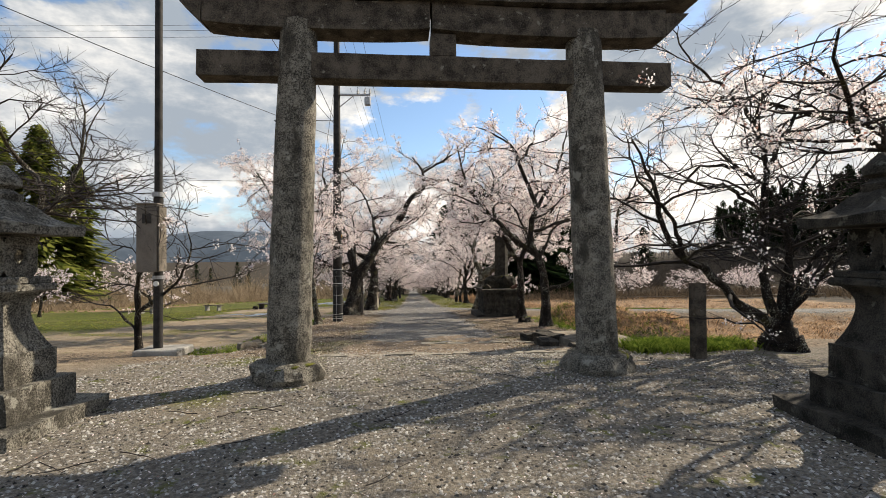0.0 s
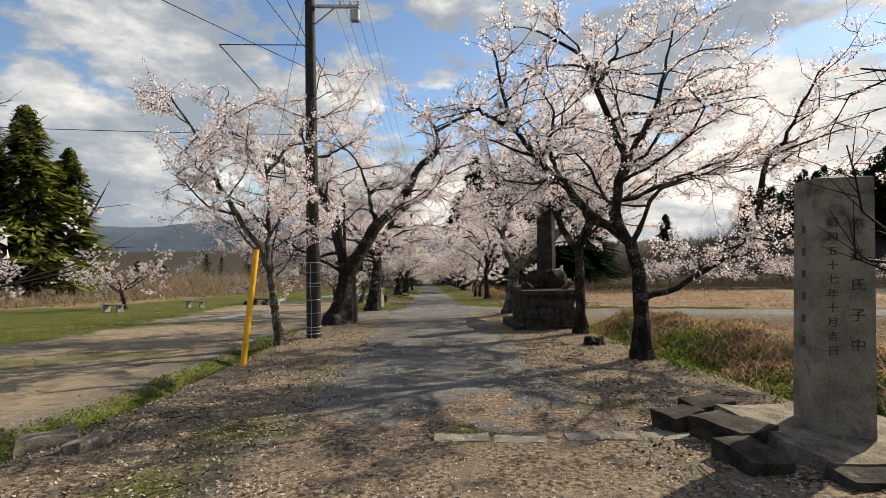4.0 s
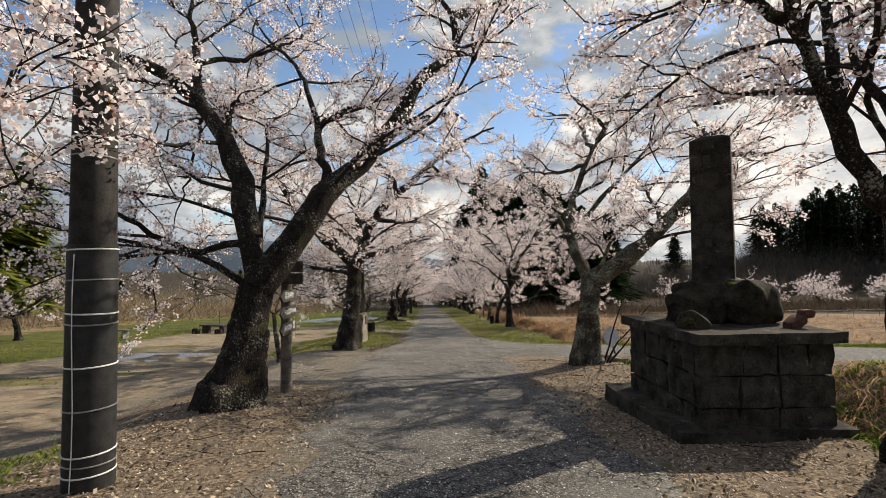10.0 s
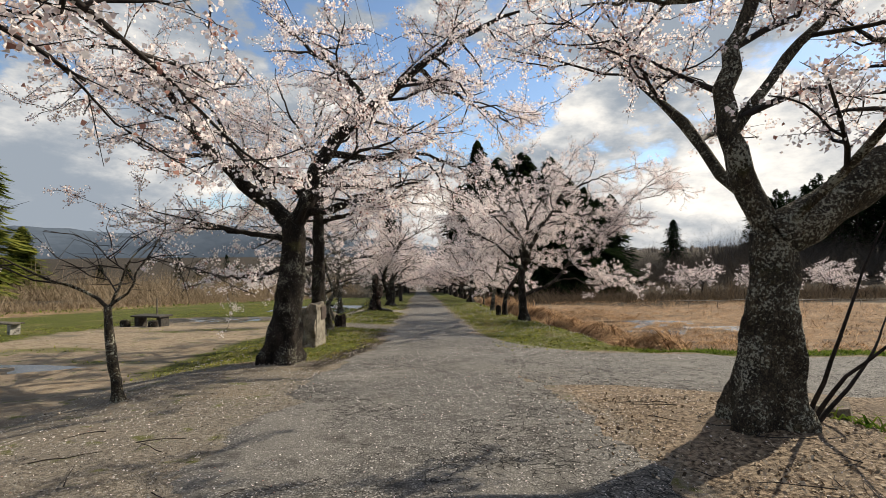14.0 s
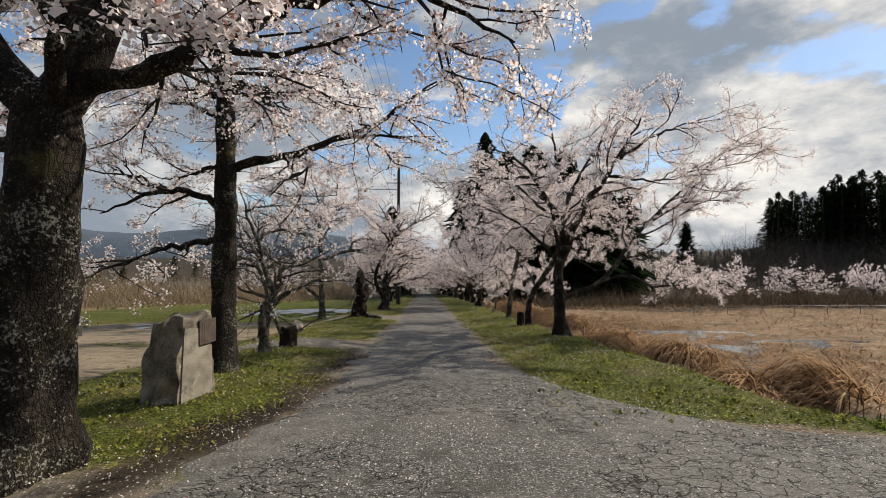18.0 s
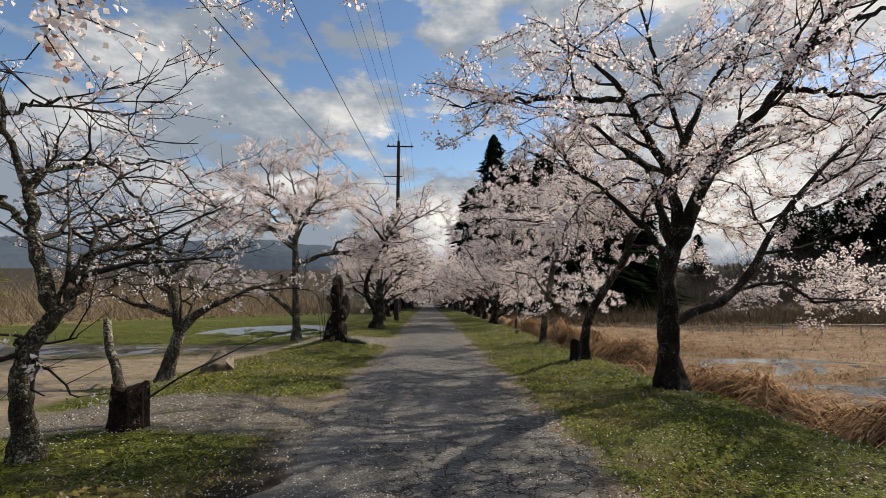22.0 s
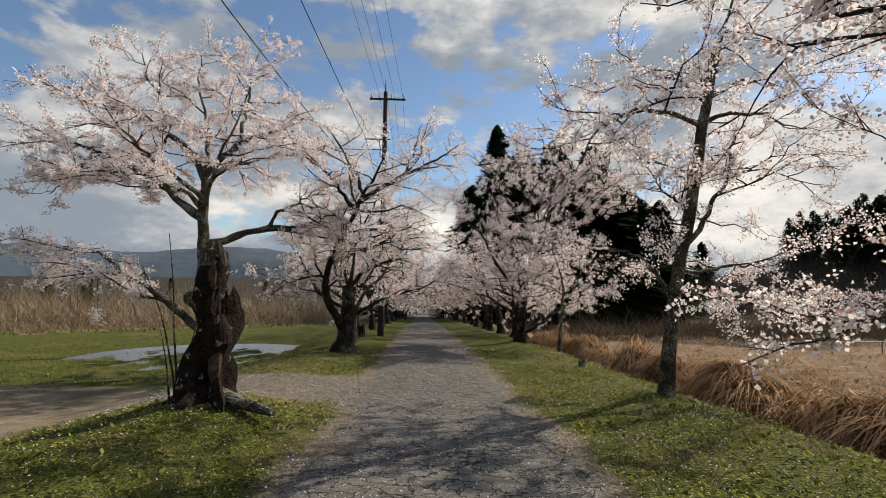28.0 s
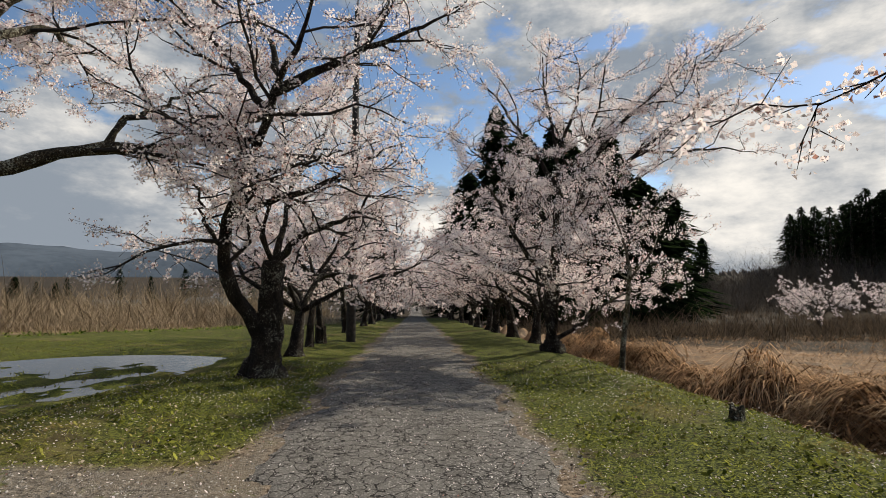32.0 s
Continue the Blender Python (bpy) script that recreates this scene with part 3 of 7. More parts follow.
                sec_p.append(bp), sec_r.append(min(br * 0.7, 0.012) * (1 - 0.75 * np.linspace(0, 1, 6)) + 0.0025)
                for _ in range(max(2, int(bl / 0.15 * fine))):
                    tp0, td, _ = along(bp, sec_r[-1], rng.uniform(0.1, 0.99))
                    od = td * rng.uniform(0.3, 1.0) + rng.normal(0, 0.5, 3) * np.array([1, 1, .5]) + np.array([0, 0, 0.1 - droop * 0.4])
                    twig_p.append(wander(rng, tp0, od, rng.uniform(0.14, 0.42), 2, 0.2, 0.02 - droop * 0.1))
                    twig_r.append(np.array([0.0042, 0.002]))
            for _ in range(max(2, int(sl / 0.2 * fine))):
                tp0, td, _ = along(sp, sr, rng.uniform(0.12, 0.99))
                od = td * rng.uniform(0.3, 1.0) + rng.normal(0, 0.55, 3) * np.array([1, 1, .5]) + np.array([0, 0, 0.12 - droop * 0.4])
                twig_p.append(wander(rng, tp0, od, rng.uniform(0.16, 0.5), 2, 0.2, 0.02 - droop * 0.1))
                twig_r.append(np.array([0.005, 0.002]))
    V1, F1 = tube_batch(np.array(sec_p), np.array(sec_r), 4)
    V2, F2 = tube_batch(np.array(twig_p), np.array(twig_r), 3)
    tw_ob = part("twig_growth", fast_mesh("twig_growth", np.vstack([V1, V2]), np.vstack([F1, F2 + len(V1)]), M["twig"], True), None, tree)
    tw_ob["kind"] = "stuff"
    if bloom > 0.02:
        tw = np.array(twig_p)
        fr = rng.uniform(0, 1, (len(tw), per))
        keep = rng.uniform(0, 1, (len(tw), per)) < bloom
        s = fr * 0.999
        i = s.astype(int)
        t = (s - i)[..., None]
        rows = np.arange(len(tw))[:, None]
        pts = tw[rows, i] * (1 - t) + tw[rows, i + 1] * t
        pts = pts[keep]
        FV, FF = flowers(rng, pts, each, 0.043, 0.0175 * big, corners)
        part("blossom", fast_mesh("blossom", FV, FF, M[petal]), None, tree, "pale pink cherry blossom")["kind"] = "stuff"
    return tree

# ---- ground ----
def uneven_axis(spans):
    out = []
    for a, b, s in spans:
        out.append(np.arange(a, b - 1e-6, s))
    return np.concatenate(out + [np.array([spans[-1][1]])])


GX = uneven_axis([(-1500, -300, 200), (-300, -60, 30), (-60, -14, 2.0), (-14, -5, 0.25), (-5, 8, 0.14), (8, 14, 0.35), (14, 22, 0.45), (22, 60, 2.0), (60, 300, 20), (300, 1500, 200)])
GY = uneven_axis([(-300, -20, 40), (-20, 0, 1.0), (0, 56, 0.16), (56, 80, 0.5), (80, 200, 3), (200, 600, 40), (600, 3000, 300)])
XX, YY = np.meshgrid(GX, GY)
ZZ = ground_z(XX, YY)
NX, NY = len(GX), len(GY)
gi = np.arange(NX * NY).reshape(NY, NX)
GF = np.stack([gi[:-1, :-1], gi[:-1, 1:], gi[1:, 1:], gi[1:, :-1]], axis=-1).reshape(-1, 4)


def grass_mask(x, y):
    w = 0.35 * wave(x, y, 0.9) + 0.25 * wave(x, y, 3.1, 2)
    verge_r = sm(-.3, .35, x - right_edge(y) - .15 + .3 * w) * sm(28.4, 29.6, y + .6 * w) * sm(5.6, 4.9, x + .5 * w)
    verge_l = sm(-.2, .35, left_edge(y) - .15 - x + .3 * w) * sm(-3.9, -3.1, x + .5 * w) * sm(27.3, 28.3, y + .4 * w)
    gap1 = sm(34.3, 35.0, y + .3 * w) * sm(36.9, 36.2, y + .3 * w)
    gap2 = sm(44.7, 45.3, y + .4 * w) * sm(47.9, 47.2, y + .4 * w)
    verge_l = verge_l * (1 - gap1) * (1 - gap2)
    lawn = sm(-9.5, -11, x + 1.5 * w + .16 * np.clip(y - 20, 0, 40)) * sm(12, 20, y + 2 * w) + sm(47.5, 49.5, y + .8 * w) * sm(-3, -3.6, x)
    far_side = np.interp(x, [2, 2.6, 3.3, 4.5, 8, 60], [32.5, 30.2, 29.0, 28.4, 27.9, 27.0])
    lane_side = sm(2.4, 3.2, x) * sm(30, 18, x) * sm(-.1, .2, y - far_side + .2 * w) * sm(1.5, .8, y - far_side + .5 * w)
    strips = sm(.25, .6, wave(x * .35, y, .75, 3)) * sm(-4.2, -5, x) * sm(9, 12, y) * 0.55
    left_edge_strip = sm(-3.0, -3.4, x) * sm(-5.4, -4.6, x + .5 * w) * sm(26, 28, y) * (1 - gap1) * (1 - gap2) * 0.8
    ditch = sm(3.8, 4.8, x + w) * (1 - .8 * sm(5.4, 6.2, x + 1.4 * w)) * sm(9.5, 11, y) * sm(22.5, 21, y) * .9 + sm(-3.1, -3.5, x) * sm(-4.6, -4.0, x) * sm(9, 10, y) * sm(18, 16, y) * .7
    moss = sm(.35, .75, wave(x, y, .8, 5)) * sm(2, 3, np.abs(x - .7)) * sm(12, 9, y) * .35
    for mx, my, mr in ((-1.6, 9.9, .75), (-1.8, 8.5, .6), (.6, 9.7, .45), (-2.6, 7.6, .5), (2.2, 10.4, .5), (-1.35, 12.8, .4), (-1.3, 16.2, .5), (2.3, 15.4, .45), (-2.2, 5.2, .5), (2.0, 6.6, .4)):
        moss = moss + .62 * np.exp(-((x - mx) ** 2 + (y - my) ** 2) / mr ** 2)
    far = sm(70, 85, y) * .5 * sm(24, 14, np.abs(x))
    return np.clip(lane_side + verge_r + verge_l + lawn + strips + left_edge_strip + ditch + moss + far, 0, 1)


def marsh_mask(x, y):
    w = wave(x, y, 1.1, 1)
    a = sm(4.8, 5.5, x + .4 * w) * sm(29.0, 30.2, y - .12 * np.clip(8 - x, 0, 4) + .3 * w)
    b = sm(6.2, 7.4, x + .4 * w) * sm(10.5, 12, y) * sm(23.8, 22.8, y)
    brown = sm(-24, -32, x + 3 * w - .22 * np.clip(y - 40, 0, 60)) + sm(72, 80, y) * sm(12, 20, np.abs(x)) + sm(30, 50, x)
    return np.clip(a + b + brown, 0, 1)


def gravel_mask(x, y):
    w = wave(x, y, .8, 4)
    front = sm(8.2, 7.0, y + .3 * w)
    lot = sm(-3.6, -4.4, x + .4 * w) * sm(8.5, 10, y)
    entry = sm(20.5, 21.8, y + .4 * w) * sm(28.0, 27.2, y + .5 * w) * sm(-.8, -1.4, x)
    gaps = (sm(34.2, 35, y) * sm(37, 36.2, y) + sm(44.5, 45.2, y) * sm(47.9, 47.2, y)) * sm(0, -.6, x)
    edge = np.exp(-((x - left_edge(y) + .08) / .2) ** 2) * .7 + np.exp(-((x - right_edge(y) - .08) / .2) ** 2) * .6
    return np.clip(front + lot + entry + gaps + edge, 0, 1)


def woods_mask(x, y):
    w = wave(x * .2, y * .2, .6, 2)
    soil = .85 * np.exp(-((x - left_edge(y) + .28 + .25 * wave(x, y, 1.5, 2)) / .4) ** 2) * sm(25.5, 27.5, y) * sm(36.5, 33, y)
    return np.clip(soil + sm(66, 78, y + 6 * w) * sm(7, 11, x) + sm(46, 60, x + 6 * w) + sm(-34, -42, x + 4 * w - .25 * np.clip(y - 40, 0, 80)) + sm(96, 104, y + 4 * w), 0, 1)


ground_me_v = np.stack([XX, YY, ZZ], axis=-1).reshape(-1, 3)


def ground_build(N, c):
    at = N.add("ShaderNodeVertexColor", layer_name="zones")
    s = N.add("ShaderNodeSeparateColor")
    N.link(at.outputs[0], s.inputs[0])
    big, mid, fin, tiny = N.noise(0.5, c, 5, .6), N.noise(3.2, c, 5, .65), N.noise(24, c, 4, .65), N.noise(110, c, 2, .6)
    vor = N.add("ShaderNodeTexVoronoi", i_Scale=64.0)
    N.link(c, vor.inputs["Vector"])
    vsep = N.add("ShaderNodeSeparateColor")
    N.link(vor.outputs["Color"], vsep.inputs[0])
    pebble = N.ramp(vor.outputs["Distance"], 0.55, 0.1)
    litter = N.mix(N.ramp(fin, .35, .65), (0.05, 0.035, 0.024), (0.31, 0.24, 0.17))
    litter = N.mix(N.ramp(mid, .45, .7), litter, (0.17, 0.135, 0.10))
    place = N.add("ShaderNodeSeparateXYZ")
    N.link(c, place.inputs[0])
    stone = N.mix(vsep.outputs[0], (0.10, 0.093, 0.085), (0.32, 0.305, 0.28))
    dirt = N.mix(N.ramp(fin, .35, .68), (0.085, 0.072, 0.056), (0.235, 0.205, 0.165))
    gravel = N.mix(N.math("MULTIPLY", pebble, N.ramp(mid, .3, .55)), dirt, stone)
    gravel = N.mix(N.math("MULTIPLY", N.ramp(big, .5, .72), .7), gravel, (0.22, 0.175, 0.12))
    sand = N.mix(N.ramp(mid, .35, .65), (0.20, 0.15, 0.10), (0.36, 0.285, 0.20))
    sand = N.mix(N.ramp(N.noise(.8, c, 5, .6), .5, .66), sand, (0.13, 0.115, 0.09))
    gravel = N.mix(N.math("MULTIPLY", N.ramp(place.outputs[0], -3.9, -5.4), .85), gravel, sand)
    moss = N.mix(N.ramp(mid, .56, .68), gravel, (0.095, 0.10, 0.03))
    grass = N.mix(N.ramp(N.math("ADD", N.math("MULTIPLY", fin, .5), N.math("MULTIPLY", N.noise(48, c, 3, .65), .5)), .42, .60), (0.018, 0.026, 0.006), (0.14, 0.155, 0.03))
    grass = N.mix(N.math("MULTIPLY", N.ramp(big, .50, .70), .75), grass, (0.16, 0.13, 0.055))
    grass = N.mix(N.math("MULTIPLY", N.ramp(N.noise(1.9, c, 5, .7), .55, .66), .75), grass, (0.07, 0.052, 0.032))
    straw = N.mix(N.ramp(fin, .3, .7), (0.07, 0.04, 0.022), (0.40, 0.255, 0.145))
    straw = N.mix(N.math("MULTIPLY", N.ramp(mid, .48, .62), .65), straw, (0.12, 0.083, 0.055))
    straw = N.mix(N.math("MULTIPLY", N.ramp(N.noise(1.1, c, 6, .7), .5, .64), .8), straw, (0.36, 0.27, 0.18))
    straw = N.mix(N.math("MULTIPLY", N.ramp(N.noise(.42, c, 6, .68), .52, .62), .8), straw, (0.11, 0.085, 0.062))

    def soft(value, spread=.5):
        n = N.math("ADD", value, N.math("MULTIPLY", N.math("SUBTRACT", N.math("ADD", N.math("MULTIPLY", mid, .5), N.math("MULTIPLY", fin, .5)), .5), 1.1))
        return N.ramp(n, .5 - spread / 2, .5 + spread / 2)
    col = N.mix(soft(s.outputs[1]), litter, moss)
    col = N.mix(soft(s.outputs[0]), col, grass)
    col = N.mix(soft(s.outputs[2]), col, straw)
    woods = N.mix(N.ramp(N.noise(.35, c, 5, .65), .35, .65), (0.02, 0.016, 0.011), (0.07, 0.054, 0.037))
    col = N.mix(soft(at.outputs[1]), col, woods)
    petals = N.add("ShaderNodeTexVoronoi", i_Scale=30.0, i_Randomness=1.0)
    N.link(c, petals.inputs["Vector"])
    pf = N.math("MULTIPLY", N.ramp(petals.outputs["Distance"], .13, .08), N.ramp(mid, .42, .62))
    col = N.mix(N.math("MULTIPLY", pf, .8), col, (0.72, 0.64, 0.62))
    h = N.math("ADD", N.math("MULTIPLY", pebble, .004), N.math("ADD", N.math("MULTIPLY", fin, .02), N.math("MULTIPLY", tiny, .006)))
    return col, h, None


M["ground"] = material("mixed_ground", ground_build, 0.95, 0, 0.12)
gme = fast_mesh("ground", ground_me_v, GF, M["ground"], True)
zones = gme.color_attributes.new("zones", "FLOAT_COLOR", "POINT")
zc = np.stack([grass_mask(XX, YY), gravel_mask(XX, YY), marsh_mask(XX, YY), woods_mask(XX, YY)], axis=-1).reshape(-1, 4)
zones.data.foreach_set("color", zc.astype(np.float32).ravel())
ground = tagged(new("ground", gme), "gravel, leaf litter, grass verges and brown marsh", "ground", kind="structure")


def asphalt_build(N, c):
    big, mid, fin = N.noise(0.7, c, 5, .6), N.noise(4.0, c, 5, .65), N.noise(60, c, 3, .7)
    chips = N.add("ShaderNodeTexVoronoi", i_Scale=52.0)
    N.link(c, chips.inputs["Vector"])
    tone = N.add("ShaderNodeSeparateColor")
    N.link(chips.outputs["Color"], tone.inputs[0])
    col = N.mix(N.ramp(fin, .36, .64), (0.022, 0.021, 0.020), (0.17, 0.162, 0.148))
    col = N.mix(N.math("MULTIPLY", N.ramp(tone.outputs[0], .58, .9), N.ramp(chips.outputs["Distance"], .6, .3)), col, (0.38, 0.365, 0.34))
    col = N.mix(N.math("MULTIPLY", N.ramp(big, .42, .66), .5), col, (0.19, 0.178, 0.158))
    col = N.mix(N.math("MULTIPLY", N.ramp(mid, .50, .68), .7), col, (0.045, 0.041, 0.036))
    col = N.mix(N.math("MULTIPLY", N.ramp(N.noise(1.5, c, 6, .7), .55, .68), .6), col, (0.055, 0.05, 0.04))
    mp = N.add("ShaderNodeMixRGB", blend_type="ADD")
    mp.inputs[0].default_value = 0.35
    nz = N.add("ShaderNodeTexNoise", i_Scale=5.0, i_Detail=3.0)
    N.link(c, nz.inputs["Vector"])
    N.link(c, mp.inputs[1]), N.link(nz.outputs["Color"], mp.inputs[2])
    cr = N.add("ShaderNodeTexVoronoi", feature="DISTANCE_TO_EDGE", i_Scale=6.4)
    N.link(mp.outputs[0], cr.inputs["Vector"])
    along_y = N.add("ShaderNodeSeparateXYZ")
    N.link(c, along_y.inputs[0])
    where = N.ramp(N.math("ADD", N.noise(.45, c, 4, .6), N.math("MULTIPLY", N.math("MAXIMUM", N.math("ADD", N.ramp(along_y.outputs[1], 33.0, 40.0), N.math("MULTIPLY", N.ramp(along_y.outputs[1], 40.0, 45.0), .5)), N.ramp(along_y.outputs[0], 1.0, 2.4)), .16)), .48, .56)
    crack = N.math("MULTIPLY", N.ramp(N.math("ADD", cr.outputs["Distance"], N.math("MULTIPLY", N.noise(2.2, c, 3, .6), .05)), .068, .040), where)
    old = N.math("MAXIMUM", N.ramp(along_y.outputs[1], 25.0, 35.0), N.ramp(along_y.outputs[0], 1.2, 2.6))
    col = N.mix(N.math("MULTIPLY", N.math("MULTIPLY", old, N.ramp(N.noise(1.1, c, 5, .65), .3, .6)), .38), col, (0.19, 0.178, 0.16))
    col = N.mix(N.math("MULTIPLY", crack, .95), col, (0.014, 0.013, 0.011))
    pt = N.add("ShaderNodeTexVoronoi", i_Scale=26.0)
    N.link(c, pt.inputs["Vector"])
    pf = N.math("MULTIPLY", N.ramp(pt.outputs["Distance"], .15, .09), N.ramp(N.noise(1.3, c, 4, .6), .40, .62))
    col = N.mix(N.math("MULTIPLY", pf, .85), col, (0.70, 0.64, 0.62))
    h = N.math("ADD", N.math("MULTIPLY", fin, .012), N.math("MULTIPLY", crack, -.014))
    return col, h, None


M["asphalt"] = material("worn_asphalt", asphalt_build, 0.88, 0, 0.25)
ry = uneven_axis([(9.3, 48, 0.09), (48, 62, 0.25), (62, 170, 1.0)])
ru = np.linspace(0, 1, 46)
L, R = left_edge(ry), right_edge(ry)
rx = L[:, None] - .22 + (R - L + .44)[:, None] * ru[None, :]
ryy = np.repeat(ry[:, None], 46, 1) + 0.0
inside = np.minimum(rx - L[:, None], R[:, None] - rx)
ragged = .13 * wave(rx, ryy, 2.3) + .10 * wave(rx, ryy, 5.1, 1) + .07 * wave(rx, ryy, 11.3, 2)
begun = sm(9.8, 11.6, ryy + 1.3 * wave(rx, ryy, 1.7, 4) + .6 * wave(rx, ryy, 6.0, 1))
rz = ground_z(rx, ryy) - .026 + .044 * sm(-.10, .16, inside + ragged) * (.45 + .55 * begun) + .0015 * wave(rx, ryy, 9.0, 3)
ri = np.arange(rx.size).reshape(rx.shape)
RF = np.stack([ri[:-1, :-1], ri[:-1, 1:], ri[1:, 1:], ri[1:, :-1]], axis=-1).reshape(-1, 4)
road = tagged(new("road", fast_mesh("road", np.stack([rx, ryy, rz], -1).reshape(-1, 3), RF, M["asphalt"], True)), "worn cracked asphalt lane strewn with petals", "road", kind="structure")
sx = uneven_axis([(1.7, 9, 0.25), (9, 60, 2.0)])
near = np.interp(sx, [2, 3, 5, 9, 60], [24.9, 24.8, 24.2, 23.8, 23.0]) + .06 * np.sin(sx * 3)
far = np.interp(sx, [2, 2.6, 3.3, 4.5, 8, 60], [32.5, 30.2, 29.0, 28.4, 27.9, 27.0]) + .05 * np.sin(sx * 4 + 1)
sxx = np.repeat(sx[:, None], 21, 1)
uu = np.linspace(0, 1, 21)
syy = near[:, None] + (far - near)[:, None] * uu[None, :]
sxx[0, :] += .12 * np.sin(syy[0] * 2.3) + .07 * np.sin(syy[0] * 5.1)
szz = ground_z(sxx, syy) + 0.030 * (1 - (2 * uu[None, :] - 1) ** 10) - 0.008
szz[0, :] -= 0.03
si = np.arange(sxx.size).reshape(sxx.shape)
SF = np.stack([si[:-1, :-1], si[1:, :-1], si[1:, 1:], si[:-1, 1:]], axis=-1).reshape(-1, 4)
tagged(new("road_side", fast_mesh("road_side", np.stack([sxx, syy, szz], -1).reshape(-1, 3), SF, M["asphalt"], True)), "cracked asphalt side lane by the marsh", "road", kind="structure")

# ---- cherry trees beside the camera's way ----
CLOSE = dict(each=11, big=1.08, corners=4)
BIG = "old cherry tree in full pale pink bloom with dark lichened bark"
YOUNG = "slender cherry tree in pale pink bloom on the verge"
cherry_tree(101, (-3.04, 15.85), ([(180, 76, .30), (180, 82, .49), (180, 84, .48), (180, 81, .44)], .115), [
    (1.00, [(188, 65, .57), (187, 59, .55), (187, 59, .54), (188, 63, .51), (192, 72, .71), (188, 60, .59), (187, 54, .44), (188, 57, .59)], .070),
    ((0, 0.02), [(90, 83, .84), (103, 82, .67), (95, 83, .60), (161, 67, .65), (172, 27, .50), (173, 21, .67)], .050),
    ((1, 0.17), [(34, 59, .59), (42, 66, .38), (24, 46, .44)], .038),
    ((1, 0.19), [(200, 49, .51), (200, 45, .50), (196, 19, .44), (196, 0, .55)], .035),
    ((1, 0.54), [(29, 52, .60), (27, 49, .66), (47, 69, 1.08), (51, 72, 1.02)], .040),
    ((0, 0.62), [(23, 60, .39), (32, 69, .55), (86, 80, .70)], .035),
    (.9, 300, 48, 2.4, .04, .02), (.95, 110, 60, 2.6, .045, .01), (.85, 30, 40, 2.0, .03, .01)], .85, "bark_pale", 1.15, "slender leaning cherry tree with pale lichened bark, sparse blossom", **CLOSE)
cherry_tree(102, (-2.49, 19.3), ([(34, 67, .34), (43, 77, .49), (52, 77, .42), (71, 75, .30)], .360), [
    (1.00, [(134, 62, .64), (109, 68, .49), (133, 63, .65), (143, 58, .73), (151, 52, .69), (156, 44, .37), (158, 41, .70), (162, 26, .57), (164, 17, 1.51), (165, 20, 1.19)], .190),
    (1.00, [(28, 52, .71), (45, 61, .63), (31, 49, .51), (24, 39, .50), (26, 46, .74), (36, 61, .89), (28, 55, .73), (18, 31, .67), (128, 71, .73), (156, 52, .86)], .215),
    ((1, 0.25), [(127, 65, .65), (114, 68, .58), (27, 35, .43), (24, 26, .46), (28, -33, .39)], .085),
    ((0, 0.08), [(184, 23, .36), (184, -33, .40), (184, 18, .44), (184, 35, .30), (184, 31, .67), (184, 24, .53), (184, 5, .48)], .060),
    ((0, 0.47), [(115, 78, .76), (145, 73, .95), (61, 79, .60)], .085),
    ((0, 0.34), [(72, 77, .53), (36, 66, .35)], .070),
    ((0, 0.43), [(244, -74, .68), (271, -73, .53), (244, -70, .92)], .030),
    ((2, 0.44), [(125, 61, 1.37), (151, 40, 1.12), (144, 54, 1.24)], .050),
    ((1, 0.87), [(35, 29, .91), (30, 31, 1.08), (29, 37, 1.73)], .060),
    ((4, 0.28), [(33, 19, .83), (34, 34, .92), (36, 46, .88)], .050),
    (.96, 95, 60, 4.2, .1, 0), (.95, 150, 52, 3.8, .08, .01)], .8, "bark", 1.1, "old cherry tree forking low, dark bark with white lichen", **CLOSE)
cherry_tree(103, (-2.34, 27.65), ([(0, 85, .47), (0, 82, .62), (0, 84, .72), (0, 85, .51), (180, 86, .29)], .340), [
    (1.00, [(185, 43, .40), (186, 38, .73), (187, 46, .68), (187, 49, .64), (190, 61, .55), (188, 54, .46), (195, 71, .40), (186, 26, .59), (185, -3, .53)], .150),
    (.99, [(8, 58, .56), (30, 81, .53), (10, 63, .48), (9, 58, .57), (6, 37, .65), (6, 39, .54), (6, 47, .63), (6, 41, .72), (5, 32, .92), (5, 23, .99)], .165),
    ((1, 0.06), [(351, -8, .48), (348, 28, .42), (349, 18, .77), (349, 8, .62)], .090),
    ((1, 0.24), [(22, -2, .95), (22, 14, .96), (21, -14, .51), (21, -17, .96)], .075),
    ((1, 0.41), [(126, 62, .61), (149, 43, .61), (154, 34, .82), (151, 44, .85), (149, 50, .78)], .075),
    (.69, [(194, -11, .37), (199, -9, .65), (200, 10, .61)], .050),
    (.89, [(171, 9, .78), (169, 9, .68), (170, 8, .80), (169, -19, .62)], .060),
    ((1, 0.09), [(150, 37, .90), (154, 18, .90), (144, 48, 1.15)], .060),
    ((0, 0.58), [(332, 30, .49), (331, 32, .26)], .050),
    ((1, 0.62), [(35, -19, .92), (32, -15, .93), (28, -11, 1.12)], .050),
    ((0, 0.76), [(223, -21, .46), (232, -46, .56), (263, -61, .63)], .040),
    (.97, 80, 52, 4.6, .11, 0), (.95, 300, 46, 3.6, .09, .01), (.97, 140, 48, 4.2, .10, .01)], .95, "bark", 1.05, BIG, start=.25, **CLOSE)
